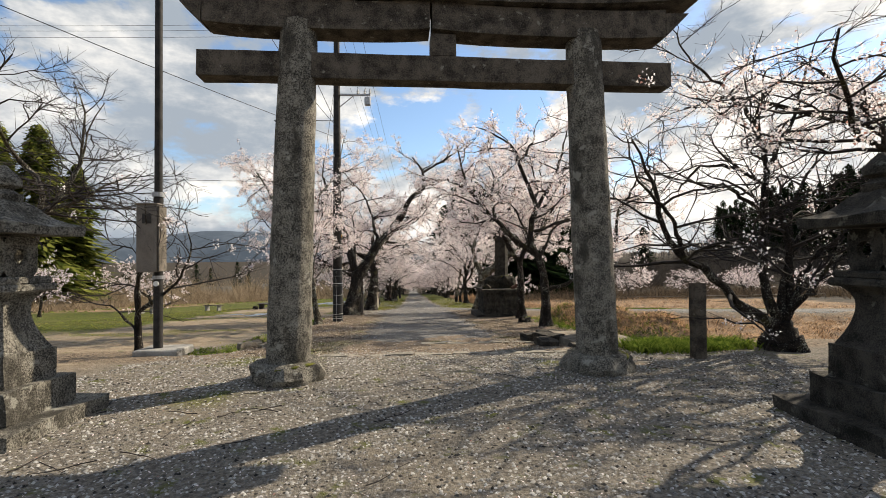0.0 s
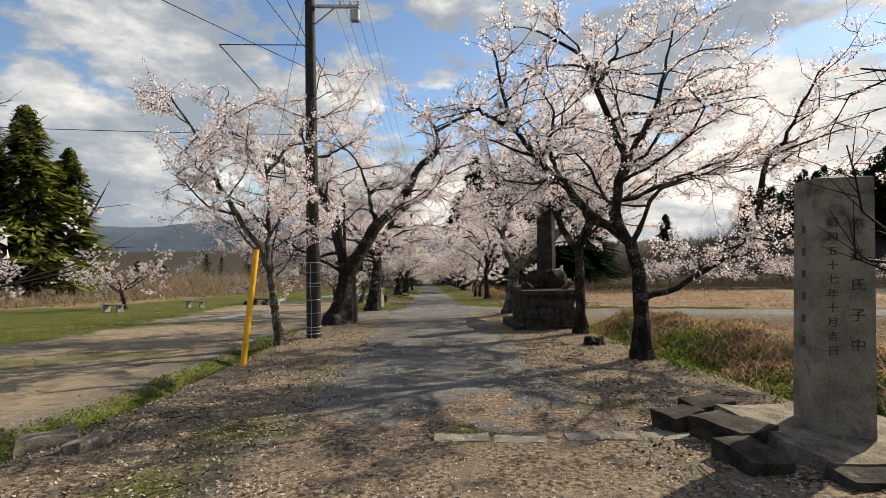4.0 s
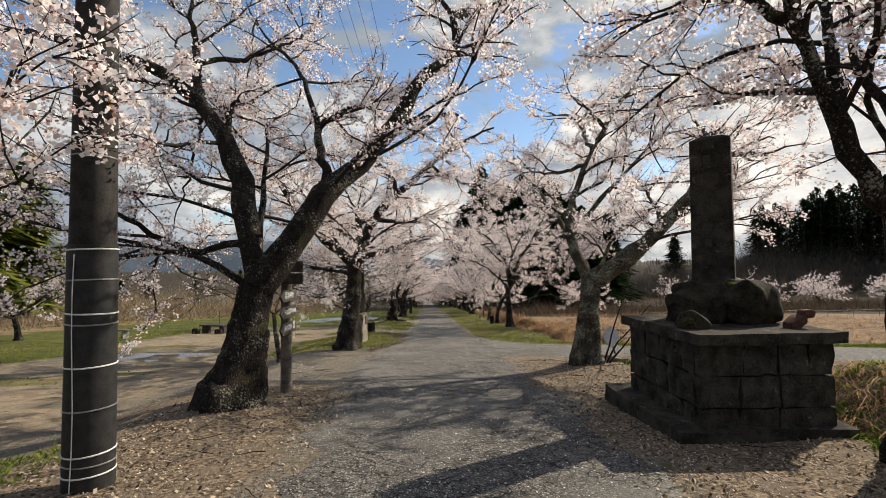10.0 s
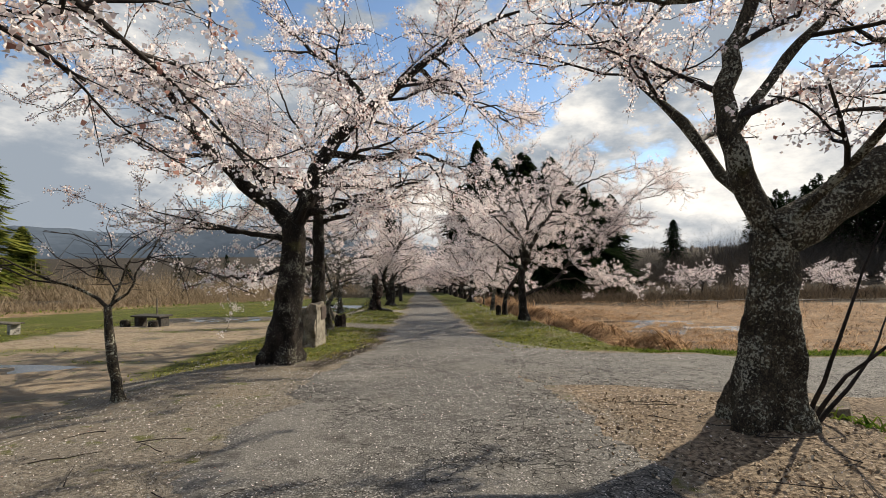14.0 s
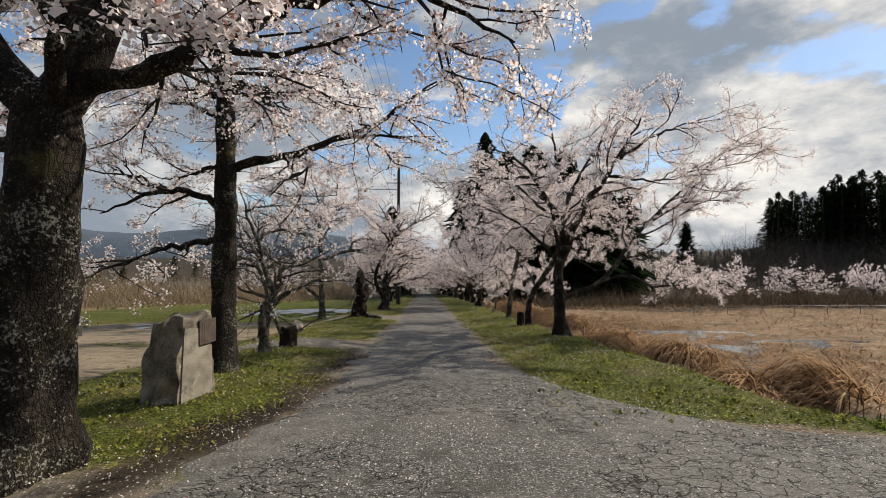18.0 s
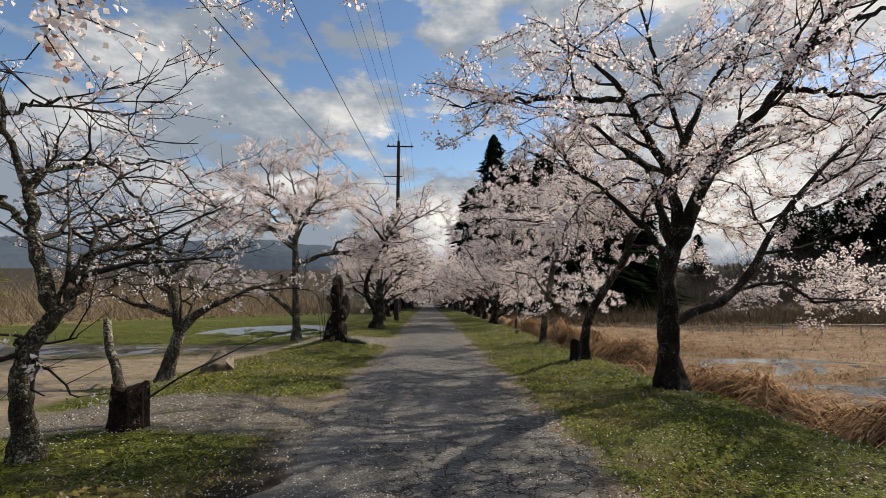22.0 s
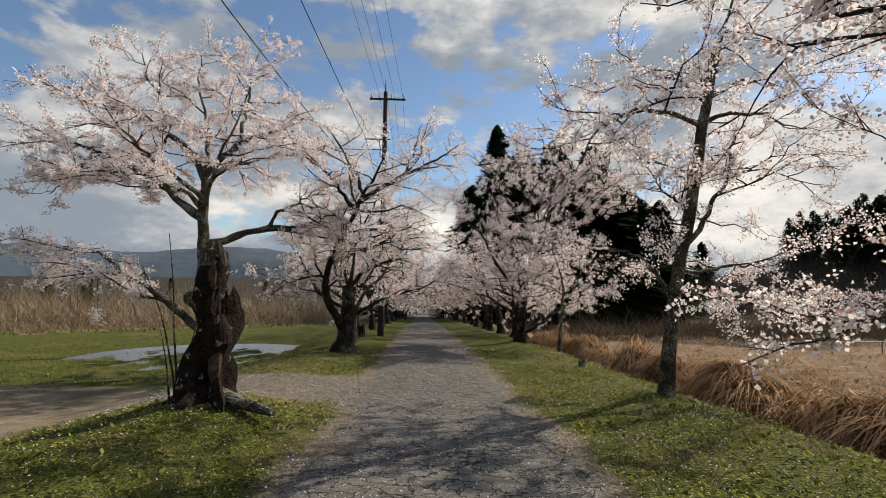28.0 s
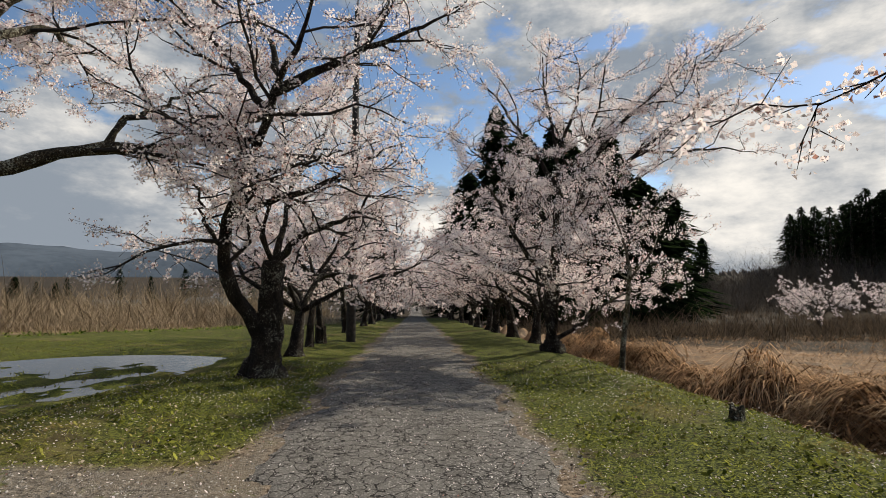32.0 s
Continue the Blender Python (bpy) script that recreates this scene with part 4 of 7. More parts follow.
cherry_tree(104, (-2.49, 31.5), ([(0, 89, .79), (0, 90, .73), (0, 88, .79), (180, 89, .92), (180, 89, .62), (180, 87, .63), (180, 89, .38)], .215), [
    (.63, [(5, 20, .46), (5, 11, .42), (5, 23, .46), (5, 19, .46), (5, 19, .47), (6, 37, .48), (6, 39, .46), (5, 32, .51)], .075),
    (.50, [(190, 37, .38), (190, 16, .28), (189, -3, .26), (190, -10, .26), (191, -28, .27), (191, -27, .42)], .062),
    (.41, [(169, -3, .71), (168, -14, .53), (168, -18, .63), (169, -11, .71)], .055),
    (.85, [(202, 24, .31), (202, 1, .25), (203, -13, .24), (205, -2, .27)], .060),
    ((1, 0.46), [(167, 21, .47), (168, 16, .39), (167, 24, .60)], .035),
    (.91, [(34, 9, .37), (43, -26, .34), (57, -48, .34), (54, -50, .36)], .050),
    ((0, 0.24), [(73, -31, .34), (75, -38, .43)], .030),
    ((0, 0.61), [(127, 49, .96), (129, 52, .82)], .030),
    (.65, [(150, -5, .83), (150, -4, .78)], .040),
    (.95, 150, 45, 2.8, .07, .01), (1, 30, 55, 3.0, .08, .01), (.85, 262, 30, 3.2, .06, .02), (.9, 75, 40, 3.8, .09, .01), (.8, 130, 25, 3.0, .07, .02), (1, 200, 50, 2.8, .07, .01)], .85, "bark", 1.05, "tall straight cherry tree with level limbs in bloom", **CLOSE)
cherry_tree(105, (-2.58, 33.74), ([(180, 83, .33), (180, 84, .37), (0, 73, .25), (0, 54, .30)], .105), [
    (1.00, [(167, 64, .21), (166, 67, .32), (155, 77, .28), (166, 68, .30), (166, 68, .31), (169, 63, .32), (161, 74, .43)], .062),
    (1.00, [(47, 57, .19), (115, 68, .23), (35, 48, .19), (24, 12, .30), (22, -11, .43)], .055),
    ((0, 0.54), [(33, 37, .26), (31, 16, .35), (27, 2, .47)], .030),
    ((0, 0.83), [(346, 16, .36), (347, 0, .52)], .022),
    (.67, [(180, 63, .18)], .060),
    ((1, 0.30), [(109, 42, .46), (84, 39, .32), (63, 20, .51)], .030),
    ((0, 0.36), [(214, 52, .30), (207, 34, .26), (205, 8, .24)], .028),
    (1, 100, 60, 1.6, .035, .01)], .12, "bark_pale", 1.35, "crooked slender cherry tree with a broken stub, few open flowers")
cherry_tree(106, (-4.47, 39.2), ([(0, 81, .32), (0, 72, .37), (0, 73, .32)], .170), [
    (1.00, [(167, 72, .43), (162, 77, .50), (172, 60, .38), (174, 51, .32), (176, 15, .65), (176, 15, .66)], .115),
    ((0, 0.00), [(13, 54, .39), (9, 29, .42), (9, 25, .50), (8, 20, .50), (8, 12, .41)], .088),
    ((0, 0.10), [(197, 20, .50), (198, 17, .41), (201, 32, .45)], .068),
    ((0, 0.38), [(40, 38, .70), (33, 21, .56), (30, 19, .34)], .068),
    ((0, 0.49), [(292, 76, .56), (201, 42, .56), (202, 41, .44)], .061),
    ((3, 0.07), [(72, 62, .82), (61, 60, .80), (72, 66, .46)], .047),
    ((4, 0.30), [(156, 58, .62), (164, 43, 1.21), (166, 38, .64)], .047),
    ((0, 0.68), [(224, -28, .41), (231, -29, .51)], .041),
    (.95, 290, 50, 2.2, .05, .02), (.95, 75, 60, 2.4, .06, .01)], .09, "bark_pale", 1.35, "gnarled cherry tree with lichened bark and few open flowers")
cherry_tree(107, (-5.03, 50.4), ([(270, 84, .89), (266, 84, 1.02), (253, 84, 1.01), (274, 84, 1.01), (293, 82, .75)], .200), [
    (.86, [(170, 25, .38), (167, 41, .81), (168, 34, .73), (170, 25, 1.00), (170, 21, .81), (170, 20, .65), (171, 12, 1.11)], .120),
    (.72, [(18, 14, .64), (20, 26, .51), (18, 11, .49), (17, 3, .75), (18, 29, .74), (17, 28, .77), (15, 10, .72)], .110),
    (1.00, [(59, 81, .43), (169, 48, .41), (167, 54, .66), (171, 31, .67), (172, 26, 1.12), (172, 16, 1.35)], .100),
    ((2, 0.09), [(19, 55, .51), (17, 50, .77), (12, 22, .97), (12, 30, 1.01)], .090),
    ((1, 0.36), [(47, 74, .44), (14, 27, .70), (14, 32, .76)], .060),
    (.23, [(196, 46, .63), (196, 41, .96), (195, 31, .81), (194, 8, .72), (194, 10, .59)], .120),
    ((3, 0.39), [(96, 68, 1.22), (102, 69, 1.31), (64, 67, .83)], .050),
    ((2, 0.47), [(246, 79, .87), (202, 59, .67), (235, 77, .60)], .050),
    ((2, 0.04), [(112, 69, 1.66), (139, 63, 1.81), (103, 73, 1.10)], .060),
    ((0, 0.68), [(250, -57, .78), (244, -49, .85)], .050),
    ((5, 0.65), [(168, 42, .82), (171, 8, .84), (171, -8, .97)], .050),
    (1, 88, 60, 3.8, .11, 0), (.95, 265, 42, 3.8, .10, .01), (.9, 130, 36, 4.0, .10, .02), (.92, 310, 34, 3.6, .09, .02)], 1.0, "bark_pale", 1.05, "wide cherry tree in full bloom on the lawn", each=16, big=1.35, start=.26)
cherry_tree(108, (-1.78, 52.0), ([(0, 84, .67), (0, 86, .58), (0, 87, .48), (0, 84, .27)], .300), [
    (.26, [(225, 60, .73), (226, 56, .45), (234, 60, .42), (292, 65, .48), (317, 54, .51), (315, 54, .58), (317, 51, .48), (317, 49, .64), (306, 53, .32), (315, 45, .75), (310, 44, .59)], .125),
    (.96, [(17, 56, .72), (10, 14, .49), (10, 29, .68), (21, 65, .36), (24, 69, .29)], .075),
    ((0, 0.43), [(9, -27, .14), (10, 33, .52), (8, 17, .70), (9, 36, .85), (8, 27, .82)], .060),
    ((0, 0.57), [(336, -56, .24), (345, 14, .64), (344, 14, .71)], .050),
    ((0, 0.76), [(14, 36, .66), (14, 34, .75), (12, 25, .91), (13, 38, .90)], .070),
    ((0, 0.71), [(157, 46, .57), (156, 52, .73), (162, 36, .89), (162, 40, 1.01)], .060),
    ((0, 0.33), [(199, 25, .19), (224, 67, .46), (262, 74, .34), (202, 33, .41)], .040),
    ((0, 0.64), [(148, 12, .46), (147, 33, .83), (150, 33, .68)], .050),
    ((0, 0.80), [(127, 56, .78), (140, 49, .95), (141, 52, 1.15)], .050),
    ((4, 0.44), [(63, 54, 1.02), (73, 61, 1.00)], .040),
    (1, 90, 60, 4.6, .09, .01), (.97, 250, 50, 3.2, .06, .02)], .8, "bark", 1.0, "leaning cherry tree with a stout old trunk in bloom", each=11, big=1.25, start=.26)
cherry_tree(109, (-2.15, 57.2), (1.9, .12, 60, 3), [(1, 170, 55, 3.2, .07, .01), (1, 20, 50, 3.6, .08, .01), (1, 95, 70, 3.2, .07, 0), (.9, 270, 40, 2.8, .06, .02)], 1.0, "bark", 1.3, YOUNG, big=1.7)
cherry_tree(201, (6.03, 7.25), ([(180, 84, .22), (180, 87, .25)], .260), [
    (.88, [(183, 19, .43), (185, 33, .60), (186, 45, .71), (185, 25, .43), (189, 61, .61), (196, 73, .73), (189, 61, .59)], .090),
    (.93, [(175, 60, .44), (122, 87, .55), (39, 86, .84), (23, 83, .95), (161, 82, .77), (14, 79, .79)], .083),
    (.92, [(18, 65, .52), (32, 76, .67), (138, 79, 1.08), (170, 35, .88), (167, 55, .62)], .068),
    ((2, 0.00), [(346, 61, .55), (338, 70, .68), (351, 31, .38)], .075),
    ((2, 0.34), [(53, 76, .60), (16, 53, 1.14), (12, 42, .56)], .045),
    ((0, 0.50), [(215, 61, .75), (200, 35, .84), (215, 57, .81)], .038),
    ((1, 0.42), [(169, 39, .77), (171, 1, .45), (169, 38, .80)], .038),
    ((1, 0.60), [(16, 51, 1.04), (25, 66, 1.04), (17, 58, .92)], .041),
    ((1, 0.77), [(176, 49, .89), (177, 40, .74), (173, 68, .73)], .038),
    ((2, 0.81), [(149, 12, .51), (139, -45, .79), (152, -17, .61)], .030),
    ((3, 0.76), [(13, 31, .91), (10, 8, .76)], .045),
    (1, 60, 62, 3.8, .09, .01), (.95, 300, 55, 3.0, .07, .02)], .03, "bark", 1.25, "large bare many-limbed cherry tree in bud", step=.4)
cherry_tree(202, (3.87, 13.25), ([(0, 90, .38), (180, 89, .54), (180, 86, .54), (180, 75, .63)], .165), [
    (.96, [(185, 39, .29), (184, 30, .54), (186, 50, .57), (186, 43, .75), (186, 48, .79), (209, 81, .34), (196, 75, .51), (194, 72, .43)], .085),
    ((0, 0.03), [(173, 56, .41), (13, 73, .52), (10, 68, .49), (166, 75, .47), (173, 59, .43), (163, 77, .57), (170, 69, .60), (176, 32, .53), (176, 24, .59)], .100),
    ((1, 0.28), [(23, 58, .61), (20, 54, .86), (34, 69, 1.11), (35, 70, .92)], .060),
    (.49, [(2, 14, .64), (2, 28, .75), (2, 38, .73), (2, 43, .53), (2, 40, .57), (2, 31, .63)], .068),
    ((3, 0.67), [(284, 85, .50), (231, 83, .45), (350, 56, .74), (346, 66, .76), (350, 56, .71)], .055),
    ((1, 0.15), [(15, 20, .52), (16, 19, .62), (15, 15, .87), (14, 10, 1.29)], .045),
    ((0, 0.70), [(211, 9, .55), (212, 5, .61)], .040),
    ((1, 0.63), [(42, 46, 1.05), (55, 57, .95)], .045),
    ((2, 0.42), [(31, 27, .98), (29, 29, 1.30)], .035),
    ((0, 0.39), [(111, 64, .65), (58, 64, .80), (132, 60, .64)], .045),
    (.95, 60, 55, 3.2, .07, .01), (1, 130, 58, 3.2, .06, .01)], .7, "bark", 1.2, "leaning dark cherry tree with long arching limbs", **CLOSE)
cherry_tree(203, (4.03, 16.85), ([(180, 88, .51), (0, 90, .76), (180, 89, .48), (180, 84, .33)], .165), [
    (.99, [(184, 49, .35), (186, 59, .66), (187, 67, .51), (188, 69, .69), (190, 73, .66), (188, 67, .49), (186, 57, .52)], .090),
    (.98, [(12, 65, .72), (6, 38, .47), (9, 53, .37), (10, 60, .80), (9, 56, .61), (11, 63, .80), (11, 63, .82)], .080),
    ((0, 0.47), [(165, 42, .53), (167, 25, .51), (169, 9, .48)], .050),
    ((0, 0.23), [(59, 71, .84), (79, 74, .77), (118, 72, .81), (92, 75, .95)], .055),
    ((1, 0.51), [(127, 61, .78), (97, 70, .88), (79, 71, .93)], .045),
    ((1, 0.15), [(119, 59, .80), (54, 62, 1.15), (37, 56, 1.20)], .050),
    ((1, 0.65), [(346, 13, .63), (346, -14, .61)], .040),
    ((0, 0.74), [(210, 13, .65), (209, -19, .60)], .035),
    (.95, 290, 52, 2.8, .06, .01), (1, 60, 58, 3.2, .07, .01)], .85, "bark", 1.2, "slender mossy cherry tree behind the stone monument, in bloom", **CLOSE)
cherry_tree(204, (3.36, 22.75), ([(0, 84, .39), (0, 85, .50), (0, 86, .51), (180, 89, .30)], .300), [
    (.98, [(173, 62, .38), (171, 69, .55), (168, 74, .36), (9, 70, .37), (9, 69, .57), (10, 71, .47), (6, 57, .54), (5, 56, .39)], .125),
    (.97, [(354, 36, .29), (353, 27, .55), (352, 40, .64), (351, 46, .58), (350, 51, .63), (347, 61, .64), (348, 57, .29), (354, 8, .48), (354, -2, .62)], .205),
    ((0, 0.82), [(135, 68, .80), (160, 22, .37), (161, 18, .55)], .050),
    ((0, 0.28), [(16, 50, .38), (16, 47, .73), (14, 41, .74), (14, 44, 1.32), (13, 44, 1.58)], .055),
    ((1, 0.70), [(59, 61, .52), (66, 63, .61), (128, 49, .26)], .090),
    ((4, 0.66), [(22, 20, .63), (18, 5, 1.20)], .060),
    ((1, 0.38), [(69, 64, .50), (124, 58, .41), (143, 39, .45)], .060),
    ((1, 0.53), [(0, -51, .25), (0, 29, .35), (0, 26, .79)], .050),
    ((0, 0.73), [(164, -16, .51), (166, 4, .51), (166, 4, .62)], .045),
    ((0, 0.90), [(39, 52, 1.02), (28, 41, 1.07), (31, 50, 1.29)], .060),
    ((0, 0.99), [(166, 49, .75), (168, 43, .59)], .050),
    (1, 85, 66, 4.4, .11, 0), (.95, 285, 50, 3.0, .07, .02)], .85, "bark_pale", 1.0, "old cherry tree with a thick low limb at the side lane", start=.28, **CLOSE)
cherry_tree(205, (4.41, 37.1), ([(227, 79, .37), (241, 83, .49), (251, 85, .58), (226, 80, .39), (327, 76, .39)], .200), [
    (.83, [(199, 67, .51), (189, 39, .87), (189, 35, .61), (188, 23, .64), (188, 19, .50)], .055),
    (.98, [(322, 51, .41), (274, 67, .85), (317, 49, .63), (322, 37, .47), (276, 62, .49), (313, 42, .38), (299, 50, .55), (292, 49, .42)], .105),
    ((1, 0.00), [(315, 76, .43), (207, 68, .79), (197, 54, .76), (198, 54, .74), (192, 32, .59), (191, 20, .61)], .085),
    ((2, 0.21), [(35, 70, 1.08), (148, 67, .68), (124, 77, .90), (132, 76, .82), (111, 79, .72)], .055),
    ((3, 0.20), [(28, 57, 1.33), (20, 48, 1.34), (18, 46, 1.11)], .055),
    (.45, [(19, 25, .42), (17, 12, .86), (20, 31, .68), (30, 53, 1.08), (20, 39, 1.52), (17, 37, 1.32), (16, 38, 2.13), (13, 21, 1.56)], .068),
    ((5, 0.16), [(9, 10, 1.05), (10, -34, .76), (8, 10, .91), (8, 6, 1.58)], .035),
    ((1, 0.62), [(347, -7, .53), (347, -15, .60), (344, 33, .67)], .045),
    ((1, 0.72), [(13, 33, 1.18), (11, 23, .98), (11, 17, 1.10)], .050),
    ((2, 0.63), [(196, -6, .68), (196, -6, .70), (198, -14, .68), (199, -10, .72)], .045),
    ((2, 0.31), [(156, 26, .49), (151, 47, .81), (159, 23, .63), (160, 17, .74)], .045),
    (1, 112, 66, 4.4, .09, 0), (1, 300, 56, 3.2, .07, .01), (.97, 60, 45, 3.6, .07, 0)], .72, "bark", 1.15, "spreading cherry tree in bloom above the reed bank", start=.26, **CLOSE)
cherry_tree(206, (4.35, 40.8), ([(180, 80, .28), (0, 84, .50), (0, 68, .54), (0, 58, .59), (0, 53, .64), (0, 72, .59)], .125), [
    (.99, [(4, 60, .39), (5, 69, .50), (3, 44, .77), (5, 67, .94), (8, 78, .56)], .080),
    (.98, [(195, 52, .50), (189, 1, .89), (189, 1, .65), (190, -2, 1.04)], .085),
    (.45, [(157, 63, .58), (160, 59, .54)], .045),
    ((1, 0.16), [(133, 72, .60), (162, 43, .50), (165, 23, .64)], .050),
    ((0, 0.23), [(142, 58, .74), (152, 47, .68), (160, 23, .76)], .045),
    ((0, 0.53), [(339, 32, .52), (340, 21, .46)], .040),
    (.92, [(340, 11, .44), (330, -45, .57), (332, -36, .66)], .040),
    (.98, 80, 55, 2.8, .06, .01), (.97, 260, 45, 2.8, .06, .01)], .95, "bark", 1.05, "leaning cherry tree in bloom beside a cut stub", **CLOSE)
cherry_tree(207, (4.42, 45.35), ([(0, 78, .23), (0, 84, .51), (0, 86, .59), (0, 80, .68), (0, 77, .78), (0, 79, .70), (0, 81, .87), (0, 80, .81), (0, 78, .66)], .125), [
    (.50, [(200, 45, .35), (195, 19, .45)], .035),
    (.41, [(5, 34, .36), (10, 64, .57), (8, 59, .47), (5, 25, .54), (5, 26, .40), (10, 65, .33)], .050),
    (.76, [(205, 8, .66), (206, -3, .93), (208, -27, .74), (217, -42, .69), (230, -50, .61)], .042),
    (.78, [(6, 13, .52), (5, 8, .73), (8, -43, .38), (5, 4, .47)], .040),
    (.24, [(159, 65, .57), (166, 51, .44), (172, 7, .59), (172, 5, .45)], .042),
    (.28, [(348, 7, .67), (346, -25, .49), (345, -29, .69)], .042),
    ((1, 0.52), [(44, 59, .91), (28, 48, .86)], .030),
    (.83, [(166, 47, .59), (170, 19, .62), (168, 40, .58)], .035),
    (.34, [(17, 2, .63), (16, 7, .90), (15, 11, 1.10)], .035),
    (.95, 110, 50, 2.2, .05, .01), (1, 30, 60, 1.8, .05, .01), (.85, 20, 35, 2.0, .04, .01), (.8, 255, 20, 2.0, .04, .01), (.62, 175, 25, 1.6, .035, .02)], .95, "bark_pale", 1.05, "upright cherry tree with drooping blossom on the grass bank", **CLOSE)
cherry_tree(208, (4.38, 55.8), ([(180, 75, .11), (0, 90, .27)], .260), [
    (.85, [(170, 81, 1.17), (7, 77, 1.37), (22, 86, 1.51), (160, 86, .92), (172, 79, 1.74), (132, 88, .95)], .105),
    ((0, 0.51), [(171, 58, 1.64), (172, 57, 1.12), (173, 52, 1.01)], .070),
    (1.00, [(35, 83, 2.61), (8, 64, 1.91), (63, 86, 1.28), (6, 56, .60), (23, 81, 1.51)], .095),
    ((2, 0.57), [(352, 59, 1.48), (354, 40, 1.20), (354, 39, .99), (355, 34, 1.67)], .070),
    (.85, [(355, 21, .42), (352, 41, .67), (353, 34, 1.04), (354, 10, .87)], .060),
    ((2, 0.46), [(353, 40, 2.40), (354, 38, 1.72), (355, 6, 1.49)], .065),
    ((0, 0.19), [(187, 52, 1.48), (190, 62, 1.30), (186, 37, .93)], .070),
    ((0, 0.39), [(194, 30, 1.08), (198, 44, 1.36), (195, 30, 1.23)], .050),
    ((5, 0.40), [(342, -6, .95), (341, 5, .93), (340, -13, .90)], .050),
    ((0, 0.17), [(196, 21, 1.18), (197, 23, 1.02), (198, 27, .85)], .045),
    ((0, 0.63), [(31, 63, 1.75), (47, 72, 1.34), (144, 67, .82)], .055),
    (1, 275, 50, 3.6, .08, .01), (1, 130, 56, 4.2, .09, .01), (1, 60, 60, 4.2, .09, .01)], .85, "bark", 1.05, BIG, each=11, big=1.25, start=.26)
cherry_tree(209, (5.0, 53.2), (2.2, .07, 20, 5), [(1, 80, 74, 2.2, .045, 0), (.9, 10, 40, 2.0, .035, .01), (.9, 170, 40, 1.8, .03, .01)], .4, "bark_pale", 1.2, "thin young cherry tree with sparse blossom")
cherry_tree(110, (-4.85, 8.75), (.75, .085, 120, 5), [(1, 165, 58, 2.2, .05, .02), (1, 12, 42, 2.6, .055, .02), (1, 85, 66, 2.2, .05, 0), (.6, 185, 40, 1.8, .04, .02)], .04, "bark", 1.2, "small bare cherry tree beside the utility pole")
cherry_tree(111, (-3.42, 24.6), (1.15, .075, 170, 4), [(1, 172, 40, 2.0, .035, -.02), (1, 20, 48, 1.5, .03, 0), (.9, 95, 60, 1.5, .03, 0)], .08, "bark_pale", 1.2, "small bare weeping cherry at the edge of the lot", droop=.5)
cherry_tree(112, (-8.4, 10.7), (2.2, .2, 90, 3), [(1, 20, 42, 4.6, .11, .02), (1, 80, 62, 4.4, .11, 0), (1, 320, 45, 4.4, .1, .02), (1, 160, 50, 4, .1, 0), (.9, 350, 28, 4.0, .08, .02)], .02, "bark_pale", 1.9, "bare spreading tree with fine pale twigs by the lot")
cherry_tree(113, (8.3, 6.6), (2.6, .22, 200, 4), [(1, 190, 40, 5.0, .12, .01), (1, 150, 48, 5.2, .12, .01), (1, 90, 60, 4.6, .11, 0), (1, 240, 40, 4.8, .11, .01), (1, 20, 50, 4, .1, 0)], .35, "bark", 1.1, "half-open cherry tree beside the shaded lantern")

# rows that run on down the lane: a few kinds, repeated
far_kinds = []
for k, spec in enumerate([
    (301, (1.5, .22, 90, 4), [(1, 165, 36, 4.8, .12, .02), (1, 15, 34, 5.0, .12, .02), (1, 85, 52, 4.2, .11, 0), (.97, 270, 40, 4.4, .1, .01), (.9, 215, 24, 3.8, .08, .02), (1, 330, 30, 4.2, .09, .02), (1, 120, 30, 4.2, .09, .02), (1, 40, 62, 3.6, .1, 0)]),
    (302, (1.1, .2, 60, 6), [(1, 175, 42, 4.8, .11, .01), (1, 30, 38, 5.0, .12, .01), (1, 110, 52, 4.2, .11, 0), (.97, 300, 36, 4.4, .1, .01), (1, 235, 34, 4.4, .09, .01), (1, 70, 30, 4.0, .09, .02)]),
    (303, (2.0, .16, 150, 4), [(1, 160, 34, 4.4, .1, .01), (1, 5, 32, 4.6, .1, .01), (1, 70, 56, 3.8, .1, 0), (.95, 250, 36, 4.2, .09, .01), (1, 310, 32, 4.0, .09, .01), (1, 105, 34, 4.0, .08, .01)]),
]):
    far_kinds.append(cherry_tree(spec[0], (4.6, 62.0 + 6 * k) if k < 2 else (-2.2, 64.5), spec[1], spec[2], .82, "bark", .62, "cherry tree in full bloom along the lane", "petal_far", step=.5, per=3, each=5, big=2.4))
rr = random.Random(7)
for side, ys in ((-2.3, [41.2, 55.0, 61.2, 68.3, 72.0, 76.5, 81, 86, 91.5, 97, 103, 110, 118, 126]), (4.5, [49.2, 58.8, 65.4, 71.5, 75.5, 80, 85, 90.5, 96, 102, 109, 117, 125])):
    for y in ys:
        if y in (41.2, 49.2):
            continue
        k = rr.choice(far_kinds)
        x = side + rr.uniform(-.35, .35)
        s = rr.uniform(.85, 1.1)
        c = copy_thing(k, pose(x, y, zat(x, y), 0, 0, rr.uniform(0, 360)))
        c.scale = (s, s, s)
